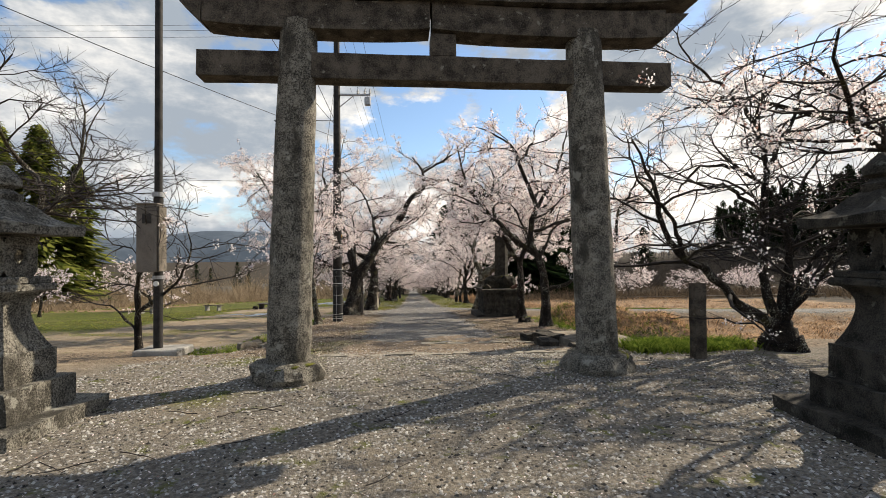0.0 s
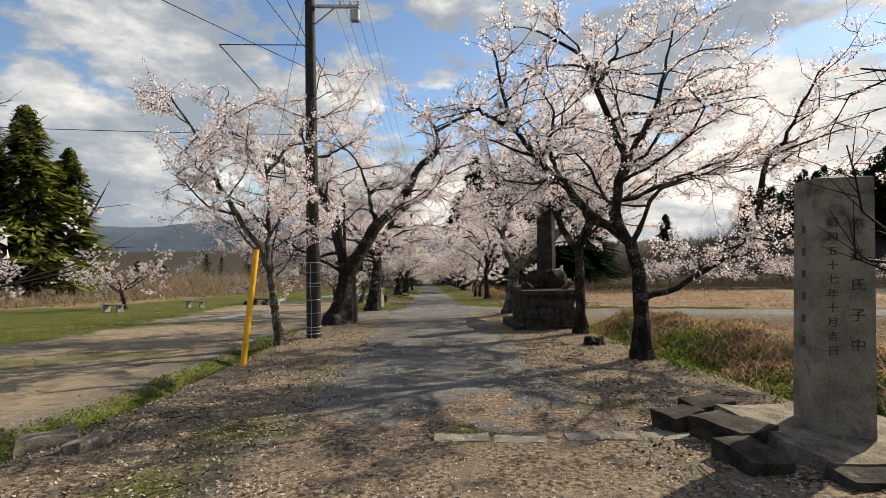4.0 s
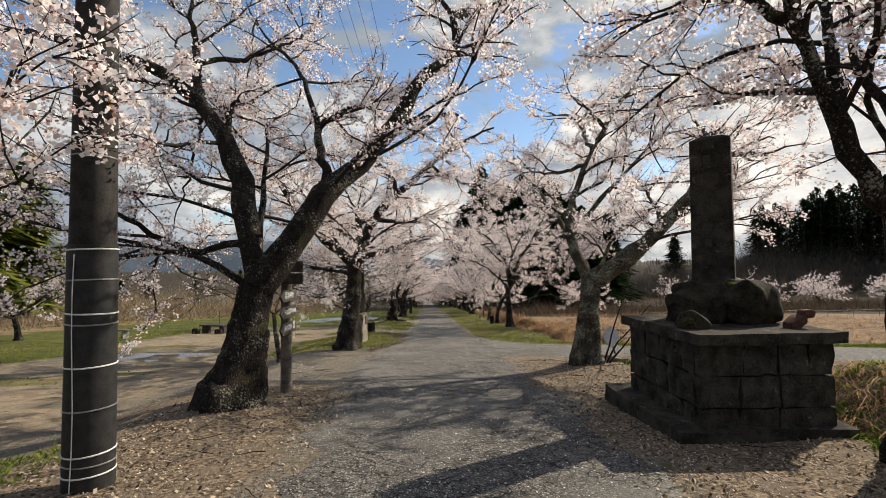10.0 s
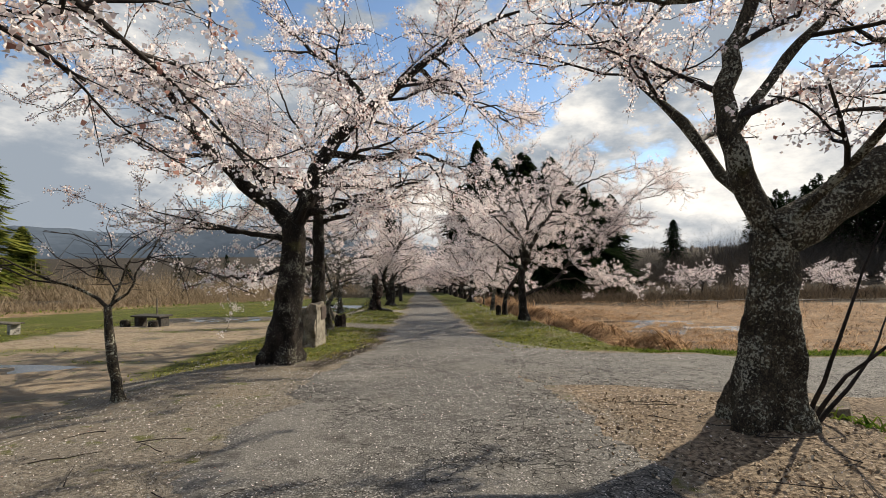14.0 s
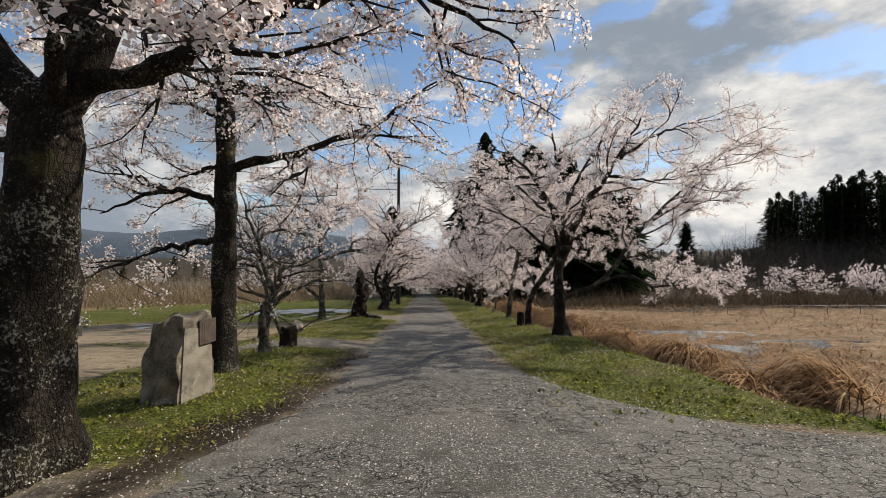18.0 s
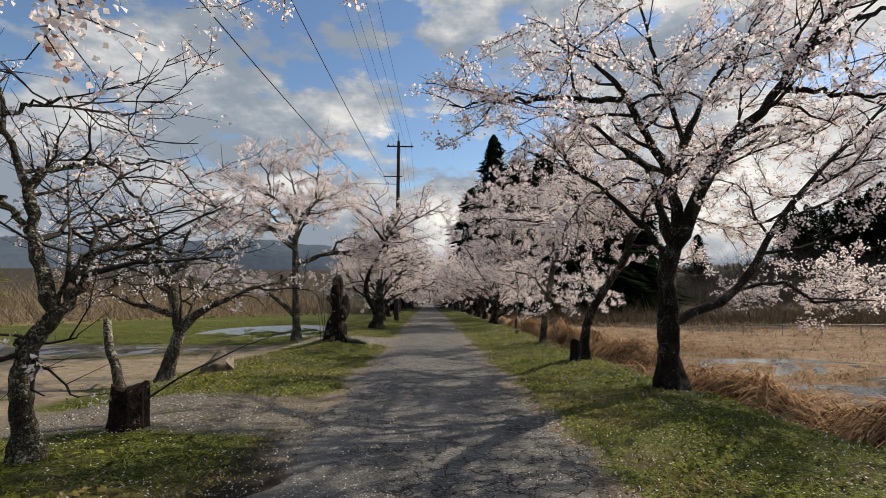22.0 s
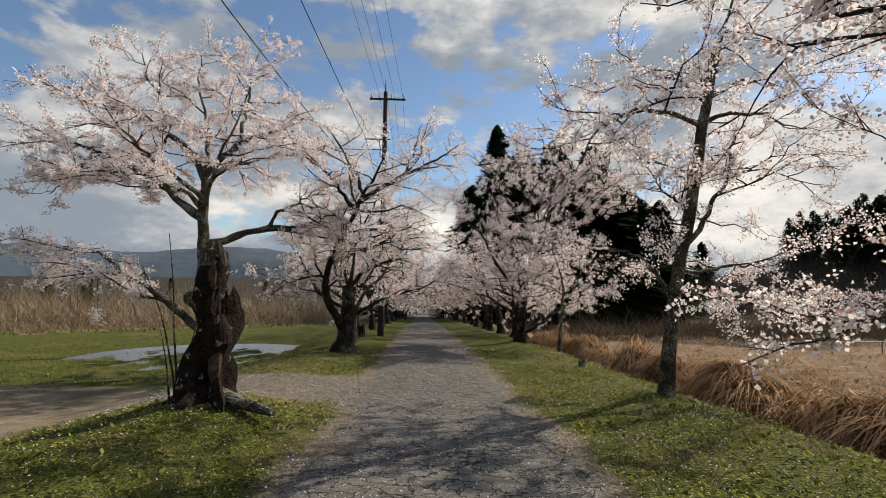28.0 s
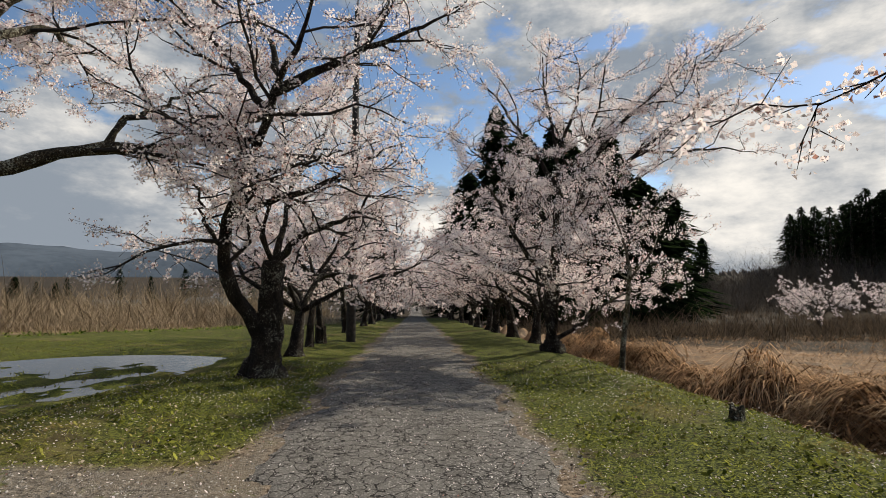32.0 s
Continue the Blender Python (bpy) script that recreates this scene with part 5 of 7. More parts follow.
for x, y, s in ((44, 92, 1.1), (50, 99, 1.2), (57, 93, 1.1), (63, 100, 1.2), (70, 94, 1.15), (77, 101, 1.25), (85, 96, 1.2), (93, 102, 1.3), (101, 97, 1.2), (-19, 36, .75), (-26, 33, .7), (-22, 29.5, .6),  (-2, 140, 1.1), (4, 141, 1.1), (1, 146, 1.2)):
    k = rr.choice(far_kinds)
    c = copy_thing(k, pose(x, y, zat(x, y), 0, 0, rr.uniform(0, 360)))
    c.scale = (s, s, s)
    c["label"] = "far cherry tree in pale bloom at the field edge"

# ---- the gate ----
GATE = pose(0.47, 6.06, 0, 0, 0, 1.2)
torii = thing("torii", GATE, "old stone torii gate with dark weathered beams", "torii gate")
for k, sx_ in enumerate((-1, 1)):
    lean = 0.0335 * sx_
    g = Geo()
    rings = []
    for j in range(25):
        z = 0.12 + j * (4.46 - 0.12) / 24
        rings.append((0.268 - 0.038 * (z / 4.4) ** 1.3, z))
    g.lathe(rings, 40)
    rnd = random.Random(k)
    vs = []
    for p in g.v:
        v = Vector(p)
        n = noise.noise(v * 3.1 + Vector((k * 7, 0, 0))) * 0.012 + noise.noise(v * 14) * 0.004
        r = Vector((v.x, v.y, 0))
        v = v + (r.normalized() * n if r.length > 1e-6 else Vector())
        vs.append((v.x - lean * (v.z - 0.0), v.y, v.z))
    g.v = vs
    part("pillar", g, M["granite"], torii, "weathered stone pillar with pale lichen" if k == 0 else "dark weathered stone pillar", True, pose(2.01 * sx_, 0, 0))
    g = Geo().lathe([(0.47, -0.1), (0.52, 0.0), (0.54, 0.07), (0.51, 0.15), (0.44, 0.205), (0.36, 0.225), (0.27, 0.23)], 44)
    lumps = []
    for p in g.v:
        v = Vector(p)
        f = 0.84 + 0.2 * noise.noise(v * 5.5 + Vector((3 * k, 0, 0))) + 0.09 * noise.noise(v * 14)
        lumps.append((v.x * f, v.y * f, v.z + 0.035 * noise.noise(v * 5.0)))
    g.v = lumps
    part("base_stone", g, M["granite"], torii, "rough lumpy base stone", True, pose(2.01 * sx_, 0, 0))
    for a in range(3):
        an = -1.5 + a * 0.45 + k * 0.9
        part("moss", Geo().rough(0.2, 0.12, 0.035, 0.03, 5, pose(2.01 * sx_ + 0.33 * math.cos(an), 0.33 * math.sin(an), 0.192, 0, 0, math.degrees(an) + 90), 0.8, a + 9), M["moss"], torii, "yellow green moss", True)
nuki = Geo().rough(6.09, 0.26, 0.315, 0.012, 9, pose(-0.02, 0, 3.91), 0.0, 2.0, 2.0)
part("tie_beam", nuki, M["beam_stone"], torii)
part("strut", Geo().rough(0.33, 0.25, 0.275, 0.008, 3, pose(-0.03, 0, 4.22), 0, 5), M["beam_stone"], torii)


def beam_curve(x0, x1, z0, h, slant, rise, y):
    """A lintel whose ends turn up and lean outwards."""
    n = 14
    low = [(x0 + (x1 - x0) * i / n, z0 + rise * abs(2 * i / n - 1) ** 3) for i in range(n + 1)]
    up = [(x - slant + 2 * slant * i / n, z + h) for i, (x, z) in enumerate(low)]
    return Geo().prism(low + up[::-1], y)


part("lintel", beam_curve(-2.98, -0.205, 4.35, 0.36, 0.0, 0.05, 0.36), M["beam_stone"], torii)
part("lintel", beam_curve(-0.175, 2.93, 4.35, 0.36, 0.0, 0.05, 0.36), M["beam_stone"], torii)
part("top_beam", beam_curve(-3.42, 3.38, 4.735, 0.30, 0.16, 0.16, 0.52), M["beam_stone"], torii)
part("ridge_stone", beam_curve(-3.55, 3.5, 5.045, 0.10, 0.08, 0.17, 0.60), M["beam_stone"], torii)
part("lintel_end", Geo().prism([(-3.0, 4.405), (-3.32, 4.725), (-2.98, 4.71)], 0.36), M["beam_stone"], torii)
part("lintel_end", Geo().prism([(2.94, 4.405), (2.94, 4.71), (3.26, 4.725)], 0.36), M["beam_stone"], torii)


# ---- stone lanterns ----
def lantern(m, label, seed, mat):
    t = thing("stone_lantern", m, label, "stone lantern", "pair of stone lanterns")
    part("plinth", Geo().rough(1.16, 1.16, 0.22, 0.035, 5, pose(0, 0, 0.03), 0.02, seed), M[mat], t)
    part("lower_step", Geo().rough(0.76, 0.76, 0.27, 0.02, 4, pose(0, 0, 0.262), 0.02, seed + 2), M[mat], t)
    part("upper_step", Geo().rough(0.55, 0.55, 0.28, 0.015, 4, pose(0, 0, 0.54), 0.02, seed + 3), M[mat], t)
    g, n = Geo(), 9
    prof = []
    for j in range(n + 1):
        q = j / n
        prof.append((0.12 + 0.13 * (1 - q) ** 2.2 + 0.09 * q ** 7, 0.68 + 0.53 * q))
    vs, fs = [], []
    for w, z in prof:
        vs += [(-w, -w, z), (w, -w, z), (w, w, z), (-w, w, z)]
    for j in range(n):
        for k in range(4):
            fs.append((4 * j + k, 4 * j + (k + 1) % 4, 4 * j + 4 + (k + 1) % 4, 4 * j + 4 + k))
    fs += [(3, 2, 1, 0), (4 * n, 4 * n + 1, 4 * n + 2, 4 * n + 3)]
    part("shaft", g.put(vs, fs), M[mat], t)
    part("tray", Geo().box(0.56, 0.56, 0.075, pose(0, 0, 1.25), 0.02).box(0.50, 0.50, 0.07, pose(0, 0, 1.318), 0.015), M[mat], t)
    # light chamber: four walls, two of them with a round opening
    g = Geo()
    for a in range(4):
        w, h, r, sides = 0.17, 0.36, 0.075, 20
        ring = [(r * math.cos(2 * math.pi * i / sides), r * math.sin(2 * math.pi * i / sides)) for i in range(sides)]
        outer = []
        for x, z in ring:
            k = max(abs(x) / w, abs(z) / (h / 2))
            outer.append((x / k, z / k))
        vs, fs = [], []
        for y in (-0.17, -0.12):
            vs += [(x, y, z) for x, z in outer] + [(x, y, z) for x, z in ring]
        o = 2 * sides
        for i in range(sides):
            j = (i + 1) % sides
            fs += [(i, j, sides + j, sides + i), (o + sides + i, o + sides + j, o + j, o + i), (sides + i, sides + j, o + sides + j, o + sides + i)]
        g.put(vs, fs, pose(0, 0, 1.355 + h / 2, 0, 0, 90 * a))
    part("light_box", g, M[mat], t)
    g = Geo()
    vs, fs, n = [], [], 6
    for j in range(n + 1):
        q = j / n
        w = 0.32 * (1 - q) ** 0.9 * (1 - 0.35 * math.sin(math.pi * q)) + 0.11
        z = 1.745 + 0.06 + 0.24 * q ** 1.15
        vs += [(-w, -w, z + 0.03 * (1 - q)), (0, -w, z), (w, -w, z + 0.03 * (1 - q)), (w, 0, z), (w, w, z + 0.03 * (1 - q)), (0, w, z), (-w, w, z + 0.03 * (1 - q)), (-w, 0, z)]
    low = [(x * 0.98, y * 0.98, 1.735) for x, y, _ in vs[:8]]
    vs = low + vs
    for j in range(n + 1):
        for k in range(8):
            fs.append((8 * j + k, 8 * j + (k + 1) % 8, 8 * j + 8 + (k + 1) % 8, 8 * j + 8 + k))
    fs += [tuple(range(7, -1, -1)), tuple(8 * (n + 1) + k for k in range(8))]
    part("roof", g.put(vs, fs), M[mat], t)
    part("roof_moss", Geo().rough(0.36, 0.16, 0.03, 0.02, 4, pose(0.0, -0.22, 1.89, 34, 0, 0), 0.6, seed).rough(0.16, 0.34, 0.03, 0.02, 4, pose(-0.21, 0.0, 1.89, 0, -34, 0), 0.6, seed), M["moss"], t, "patches of moss")
    part("finial", Geo().lathe([(0.10, 2.0), (0.14, 2.05), (0.145, 2.10), (0.09, 2.13), (0.07, 2.15), (0.13, 2.18), (0.135, 2.24), (0.09, 2.30), (0.02, 2.37)], 16, None, 0.01, seed), M[mat], t, "", True)
    return t


lantern(pose(-3.69, 4.52, 0.0, 0, 0, -4), "weathered stone lantern with a lichened roof beside the gate", 1.0, "granite")
# The shaded one of the pair gets the darker copy, its shade painted in.
lantern(pose(4.07, 3.76, 0.0, 0, 0, -4), "stone lantern with a mossy roof, shade painted into its stone", 5.0, "granite_shaded")

# ---- kerb rows across the way ----
rk = random.Random(3)
for row, (y0, x0, x1) in enumerate(((7.75, -1.5, 2.6), (9.45, 0.2, 3.0))):
    t = thing("kerb_row", pose(0, y0, 0, 0, 0, -2), "row of worn flush kerb stones across the gravel", "kerb", "kerb rows")
    x = x0
    while x < x1:
        w = rk.uniform(0.42, 0.68)
        yy = y0
        part("kerb_stone", Geo().rough(w - 0.015, 0.17, 0.16, 0.03, 4, pose(x + w / 2, rk.uniform(-0.03, 0.03), zat(x + w / 2, y0) - 0.062 + rk.uniform(-.015, .012), 0, 0, rk.uniform(-2, 2)), 0.05, x), M["granite_pale"], t)
        x += w

# ---- inscribed pillar ----
def text_mesh(body, size, depth=0.003):
    cu = bpy.data.curves.new("lettering", "FONT")
    cu.body, cu.size, cu.extrude, cu.align_x, cu.align_y = body, size, depth, "CENTER", "CENTER"
    cu.resolution_u = 3
    tmp = bpy.data.objects.new("lettering", cu)
    scene.collection.objects.link(tmp)
    me = bpy.data.meshes.new_from_object(tmp.evaluated_get(bpy.context.evaluated_depsgraph_get()))
    bpy.data.objects.remove(tmp)
    return me


def lettering(body, size, mat, parent, m, name="lettering"):
    me = text_mesh(body, size)
    me.materials.clear()
    me.materials.append(M[mat])
    ob = new(name, me)
    ob.parent = parent
    ob.matrix_basis = m
    return ob


sz = zat(3.15, 8.6)
stele = thing("stone_pillar", pose(3.55, 9.12, zat(3.55, 9.1) + 0.08, 0, 0, -17) @ Matrix.Scale(1.17, 4), "upright inscribed granite pillar on rough stone slabs", "stone pillar")
g = Geo()
g.put([(-.18, -.16, 0), (.18, -.16, 0), (.18, .16, 0), (-.18, .16, 0), (-.172, -.152, 1.80), (.172, -.152, 1.80), (.172, .152, 1.80), (-.172, .152, 1.80), (0, 0, 1.835)],
      [(0, 1, 5, 4), (1, 2, 6, 5), (2, 3, 7, 6), (3, 0, 4, 7), (4, 5, 8), (5, 6, 8), (6, 7, 8), (7, 4, 8), (3, 2, 1, 0)])
part("shaft", g, M["granite_pale"], stele)
for k, ch in enumerate("奉進氏子中"):
    lettering(ch, 0.095, "carving", stele, pose(0.075, -0.1555 - .0008 * k, 1.47 - k * 0.205, 90.3, 0, 0))
for k, ch in enumerate("昭和五十七年十月吉日"):
    lettering(ch, 0.07, "carving", stele, pose(-0.07, -0.155 - .0004 * k, 1.49 - k * 0.098, 90.3, 0, 0))
for k in range(6):
    part("carved_mark", Geo().box(0.003, 0.05, 0.055, pose(-0.174 - .0007 * k, 0.0, 1.45 - 0.16 * k), 0), M["carving"], stele)
slabs = [(3.62, 9.12, 1.5, 1.15, .28, -.055), (2.72, 9.2, .42, .5, .2, .06), (2.55, 8.72, .34, .42, .14, .03), (3.35, 8.36, .95, .2, .06, .0), (2.5, 9.6, .36, .3, .18, .05), (2.95, 9.9, .44, .26, .2, .06)]
for k, (x, y, a, b, c, dz) in enumerate(slabs):
    solo("stone_slab", Geo().rough(a, b, c + 0.1, 0.035, 5, None, 0.03, k * 3.1), M["granite_shaded" if k else "rock"], pose(x, y, zat(x, y) + dz - 0.03, rk.uniform(-3, 3), rk.uniform(-4, 4), rk.uniform(-20, 20)), "rough mossy stone slab at the foot of the inscribed pillar", "stone slab", "slabs by the pillar", smooth=True)
x, y = 4.27, 6.72
post = thing("stone_post", pose(x, y, zat(x, y)), "square weathered stone post beside the bare tree", "post")
# The darker beam stone puts the post's shade into its brown colour.
part("shaft", Geo().rough(0.165, 0.165, 1.3, 0.010, 5, pose(0, 0, 0.43), 0.0, 2.0), M["beam_stone"], post)
part("cap", Geo().rough(0.178, 0.178, 0.05, 0.008, 3, pose(0, 0, 1.09), 0.0, 4.0), M["beam_stone"], post)

# ---- utility poles, cabinet and wires ----
x, y = -4.41, 8.55
pz = zat(x, y)
p1 = thing("utility_pole", pose(x, y, pz), "slim dark steel service pole on a concrete pad", "utility pole")
part("pole", Geo().lathe([(0.075, 0), (0.075, 2.75), (0.064, 2.76), (0.054, 9.6)], 16), M["concrete_dark"], p1, "", True)
part("pad", Geo().box(0.75, 0.6, 0.14, pose(0.1, 0.0, 0.03), 0.02), M["concrete"], p1)
box = part("cabinet", Geo().box(0.34, 0.2, 1.15, pose(-0.06, -0.17, 2.0), 0.012), M["boxgrey"], p1, "brown metal meter cabinet")
part("lid", Geo().box(0.38, 0.25, 0.03, pose(-0.06, -0.17, 2.59), 0.008), M["boxgrey"], box)
part("window", Geo().box(0.15, 0.012, 0.17, pose(-0.05, -0.274, 2.34), 0.003), M["ink"], box)
part("side_board", Geo().box(0.03, 0.24, 1.12, pose(0.13, -0.13, 2.0), 0.005), M["wood"], box)
part("clamp", Geo().lathe([(0.1, 2.74), (0.1, 2.82)], 14), M["steel"], p1)
part("clamp", Geo().lathe([(0.095, 1.30), (0.095, 1.36)], 14), M["steel"], p1)
part("disc", Geo().lathe([(0.045, 0), (0.045, 0.02)], 16, pose(0.01, -0.085, 1.22, 90, 0, 0)), M["porcelain"], p1)
part("top_bracket", Geo().box(0.5, 0.05, 0.05, pose(0.0, 0, 9.45), 0.005).box(0.05, 0.3, 0.05, pose(0, 0, 9.2), 0.005), M["concrete_dark"], p1)


def insulator(parent, x, y, z, tall=0.16):
    part("insulator", Geo().lathe([(0.02, 0), (0.05, 0.02), (0.03, 0.05), (0.055, 0.08), (0.03, 0.1), (0.03, tall)], 10, pose(x, y, z)), M["porcelain"], parent, "white porcelain insulator", True)


x, y = -2.6, 17.0
pz2 = zat(x, y)
p2 = thing("utility_pole", pose(x, y, pz2), "dark wrapped utility pole with white tie wire", "utility pole")
part("pole", Geo().lathe([(0.17, -0.1), (0.165, 1.0), (0.10, 10.9)], 20), M["concrete_dark"], p2, "", True)
part("sleeve", Geo().lathe([(0.177, 0.0), (0.170, 1.9)], 20), M["wire"], p2, "black plastic sleeve", True)
for k, z in enumerate((0.12, 0.2, 0.28, 0.62, 0.95, 1.28, 1.36, 1.62, 1.86, 2.6, 2.75, 3.4)):
    r = 0.1805 - 0.0045 * z if z < 1.9 else 0.172 - 0.006 * z
    part("tie_band", Geo().lathe([(r, -0.006), (r + 0.003, -0.004), (r + 0.003, 0.004), (r, 0.006)], 20, pose(0, 0, z, rk.uniform(-2, 2), rk.uniform(-2, 2))), M["paint"] if k % 2 == 0 else M["steel"], p2)
g = Geo()
for j in range(6):
    g.rod((-0.02 + 0.012 * math.sin(j), -0.181 + 0.0045 * j * .3, 0.02 + 0.3 * j), (-0.02 + 0.012 * math.sin(j + 1), -0.181 + 0.0045 * (j + 1) * .3, 0.32 + 0.3 * j), 0.004, None, 6)
part("tie_wire", g, M["paint"], p2)
part("tag", Geo().box(0.03, 0.01, 0.10, pose(0.155, -0.06, 3.05, 0, 0, 60), 0.002), M["yellow"], p2, "small yellow tag")
arm = part("crossarm", Geo().box(1.3, 0.07, 0.07, pose(0.55, 0.0, 8.15), 0.008), M["steel"], p2)
for dx in (0.75, 1.0, 1.18):
    insulator(arm, dx, 0, 8.19)
part("brace", Geo().rod((0.1, 0, 7.7), (0.6, 0, 8.12), 0.018), M["steel"], p2)
part("switch", Geo().box(0.22, 0.16, 0.3, pose(1.1, 0.0, 7.92), 0.03), M["steel"], p2)
arm = part("crossarm", Geo().box(1.6, 0.07, 0.07, pose(0, 0, 10.6), 0.008), M["concrete_dark"], p2)
for dx in (-0.7, -0.3, 0.4, 0.75):
    insulator(arm, dx, 0, 10.64)
part("transformer", Geo().lathe([(0.19, 9.0), (0.2, 9.02), (0.2, 9.55), (0.17, 9.6)], 18, pose(0.32, 0, 0)), M["boxgrey"], p2, "grey can transformer", True)

POLES = [(-1.35, 59.8), (-1.5, 97.0), (-1.5, 134.0)]
for k, (x, y) in enumerate(POLES):
    pp = thing("utility_pole", pose(x, y, zat(x, y)), "tall dark utility pole with one crossarm among the trees", "utility pole", "poles down the lane")
    part("pole", Geo().lathe([(0.16, -0.1), (0.095, 11.5)], 16), M["concrete_dark"], pp, "", True)
    part("spike", Geo().rod((0, 0, 11.5), (0, 0, 12.1), 0.03, 0.015), M["concrete_dark"], pp)
    arm = part("crossarm", Geo().box(1.7, 0.08, 0.08, pose(0.1, 0, 11.15), 0.008), M["concrete_dark"], pp)
    for dx in (-0.65, -0.3, 0.3, 0.85):
        insulator(arm, dx, 0, 11.19, 0.2)
    part("bracket", Geo().box(1.2, 0.06, 0.06, pose(-0.35, 0, 9.2), 0.006), M["concrete_dark"], pp)
    part("bracket", Geo().rod((0, 0, 8.7), (-2.2, 0, 8.7), .02), M["concrete_dark"], pp)


def wire(a, b, sag, r=0.008, n=16):
    """A hanging cable between two points."""
    a, b = np.array(a, float), np.array(b, float)
    t = np.linspace(0, 1, n)
    P = a + (b - a) * t[:, None]
    P[:, 2] -= 4 * sag * t * (1 - t)
    V, F = tube_batch(P[None], np.full((1, n), r), 5)
    tagged(new("cable", fast_mesh("cable", V, F, M["wire"], True)), "thin black overhead cable hung between the poles", "cable", "overhead cables")


A, B = np.array((-2.6, 17.0, pz2)), [np.array((x, y, zat(x, y))) for x, y in POLES]
for dx, z0, z1, r, s in ((-.3, 10.8, 11.4, .006, .7), (.05, 10.8, 11.4, .006, .75), (.4, 10.8, 11.4, .006, .7), (.8, 10.8, 11.4, .006, .8), (-.9, 9.0, 9.25, .013, .6), (-2.2, 7.2, 8.7, .016, .6)):
    wire(A + (dx, 0, z0), B[0] + (dx, 0, z1), s, r)
    wire(B[0] + (dx, 0, z1), B[1] + (dx, 0, z1), s, r, 10)
    wire(B[1] + (dx, 0, z1), B[2] + (dx, 0, z1), s, r, 8)
part("bracket", Geo().rod((0, 0, 7.2), (-2.2, 0, 7.2), .012), M["concrete_dark"], p2)
part("bracket", Geo().rod((0, 0, 9.0), (-.9, 0, 9.0), .02), M["concrete_dark"], p2)
for z, s in ((10.75, .5), (10.55, .5), (10.3, .5)):
    wire(A + (-.2, 0, z), (-48, 24, 13.0 + z - 10.4), s, .006)
P1 = np.array((-4.41, 8.55, pz))
wire(A + (0, 0, 7.0), P1 + (0.05, 0, 9.1), .5, .009)
wire(A + (0, 0, 6.6), (-14.5, -2.0, 7.6), .35, .009)
wire(A + (0, 0, 5.0), (-30, 12, 5.0), .4, .008)
wire(P1 + (0, 0, 9.3), (-12, -6, 9.6), .35, .008)
wire(P1 + (0, 0, 9.4), (-15, -6, 10.4), .35, .008)
gb = (-2.97, 13.43, zat(-2.97, 13.43))
guard = thing("guy_guard", pose(*gb), "leaning yellow plastic guy wire guard in the verge", "wire guard")
part("sleeve", Geo().rod((0, 0, -0.04), (0.06, 0.57, 1.98), 0.052, 0.05, 16), M["yellow"], guard, "", True)
part("rim", Geo().rod((0.0595, 0.565, 1.965), (0.0605, 0.575, 2.0), 0.055, 0.055, 16), M["ink"], guard)
part("guy_wire", Geo().rod((0.06, 0.57, 1.95), (0.3, 3.45, 8.1), 0.007, None, 6), M["wire"], guard)

# ---- monument ----
mz = zat(3.5, 18.5) + 0.02
mon = thing("stone_monument", pose(2.79, 17.72, mz) @ Matrix.Diagonal((.92, .96, 1, 1)), "stone memorial slab on a mossy boulder and block plinth", "monument")
# Footing, blocks, cap and slab use the stone darkened for their shade.
part("footing", Geo().rough(1.95, 2.0, 0.2, 0.03, 6, pose(0.68, 0.9, 0.05), 0.0, 1.0), M["granite_shaded"], mon)
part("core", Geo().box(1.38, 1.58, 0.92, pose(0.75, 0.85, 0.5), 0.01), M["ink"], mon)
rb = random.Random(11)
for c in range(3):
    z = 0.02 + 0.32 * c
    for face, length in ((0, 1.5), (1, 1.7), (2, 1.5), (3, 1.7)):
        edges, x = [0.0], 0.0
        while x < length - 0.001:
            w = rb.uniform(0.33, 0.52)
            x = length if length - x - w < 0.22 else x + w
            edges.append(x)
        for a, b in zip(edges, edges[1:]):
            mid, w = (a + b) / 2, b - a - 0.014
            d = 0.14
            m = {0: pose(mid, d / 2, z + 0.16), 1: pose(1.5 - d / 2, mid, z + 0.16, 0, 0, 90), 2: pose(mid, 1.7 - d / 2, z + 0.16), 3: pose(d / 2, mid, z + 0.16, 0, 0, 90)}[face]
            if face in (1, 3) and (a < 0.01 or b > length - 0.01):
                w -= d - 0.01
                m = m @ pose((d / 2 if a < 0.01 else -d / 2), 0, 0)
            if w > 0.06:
                part("block", Geo().rough(w, d, 0.306, 0.03, 4, m, 0.05, rb.uniform(0, 50), 7.0), M["granite_shaded"], mon)
part("cap_slab", Geo().rough(1.66, 1.86, 0.11, 0.014, 7, pose(0.75, 0.85, 1.035), 0.0, 3.0), M["granite_shaded"], mon, "thick stone cap with pale worn edges")
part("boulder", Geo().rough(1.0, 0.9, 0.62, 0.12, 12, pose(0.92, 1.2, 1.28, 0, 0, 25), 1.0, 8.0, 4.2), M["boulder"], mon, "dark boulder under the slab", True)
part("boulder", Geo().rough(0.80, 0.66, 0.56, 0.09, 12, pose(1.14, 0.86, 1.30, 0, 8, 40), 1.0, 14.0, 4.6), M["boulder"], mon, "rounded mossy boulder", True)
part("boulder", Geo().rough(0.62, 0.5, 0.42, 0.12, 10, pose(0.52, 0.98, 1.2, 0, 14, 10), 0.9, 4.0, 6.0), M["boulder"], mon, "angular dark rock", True)
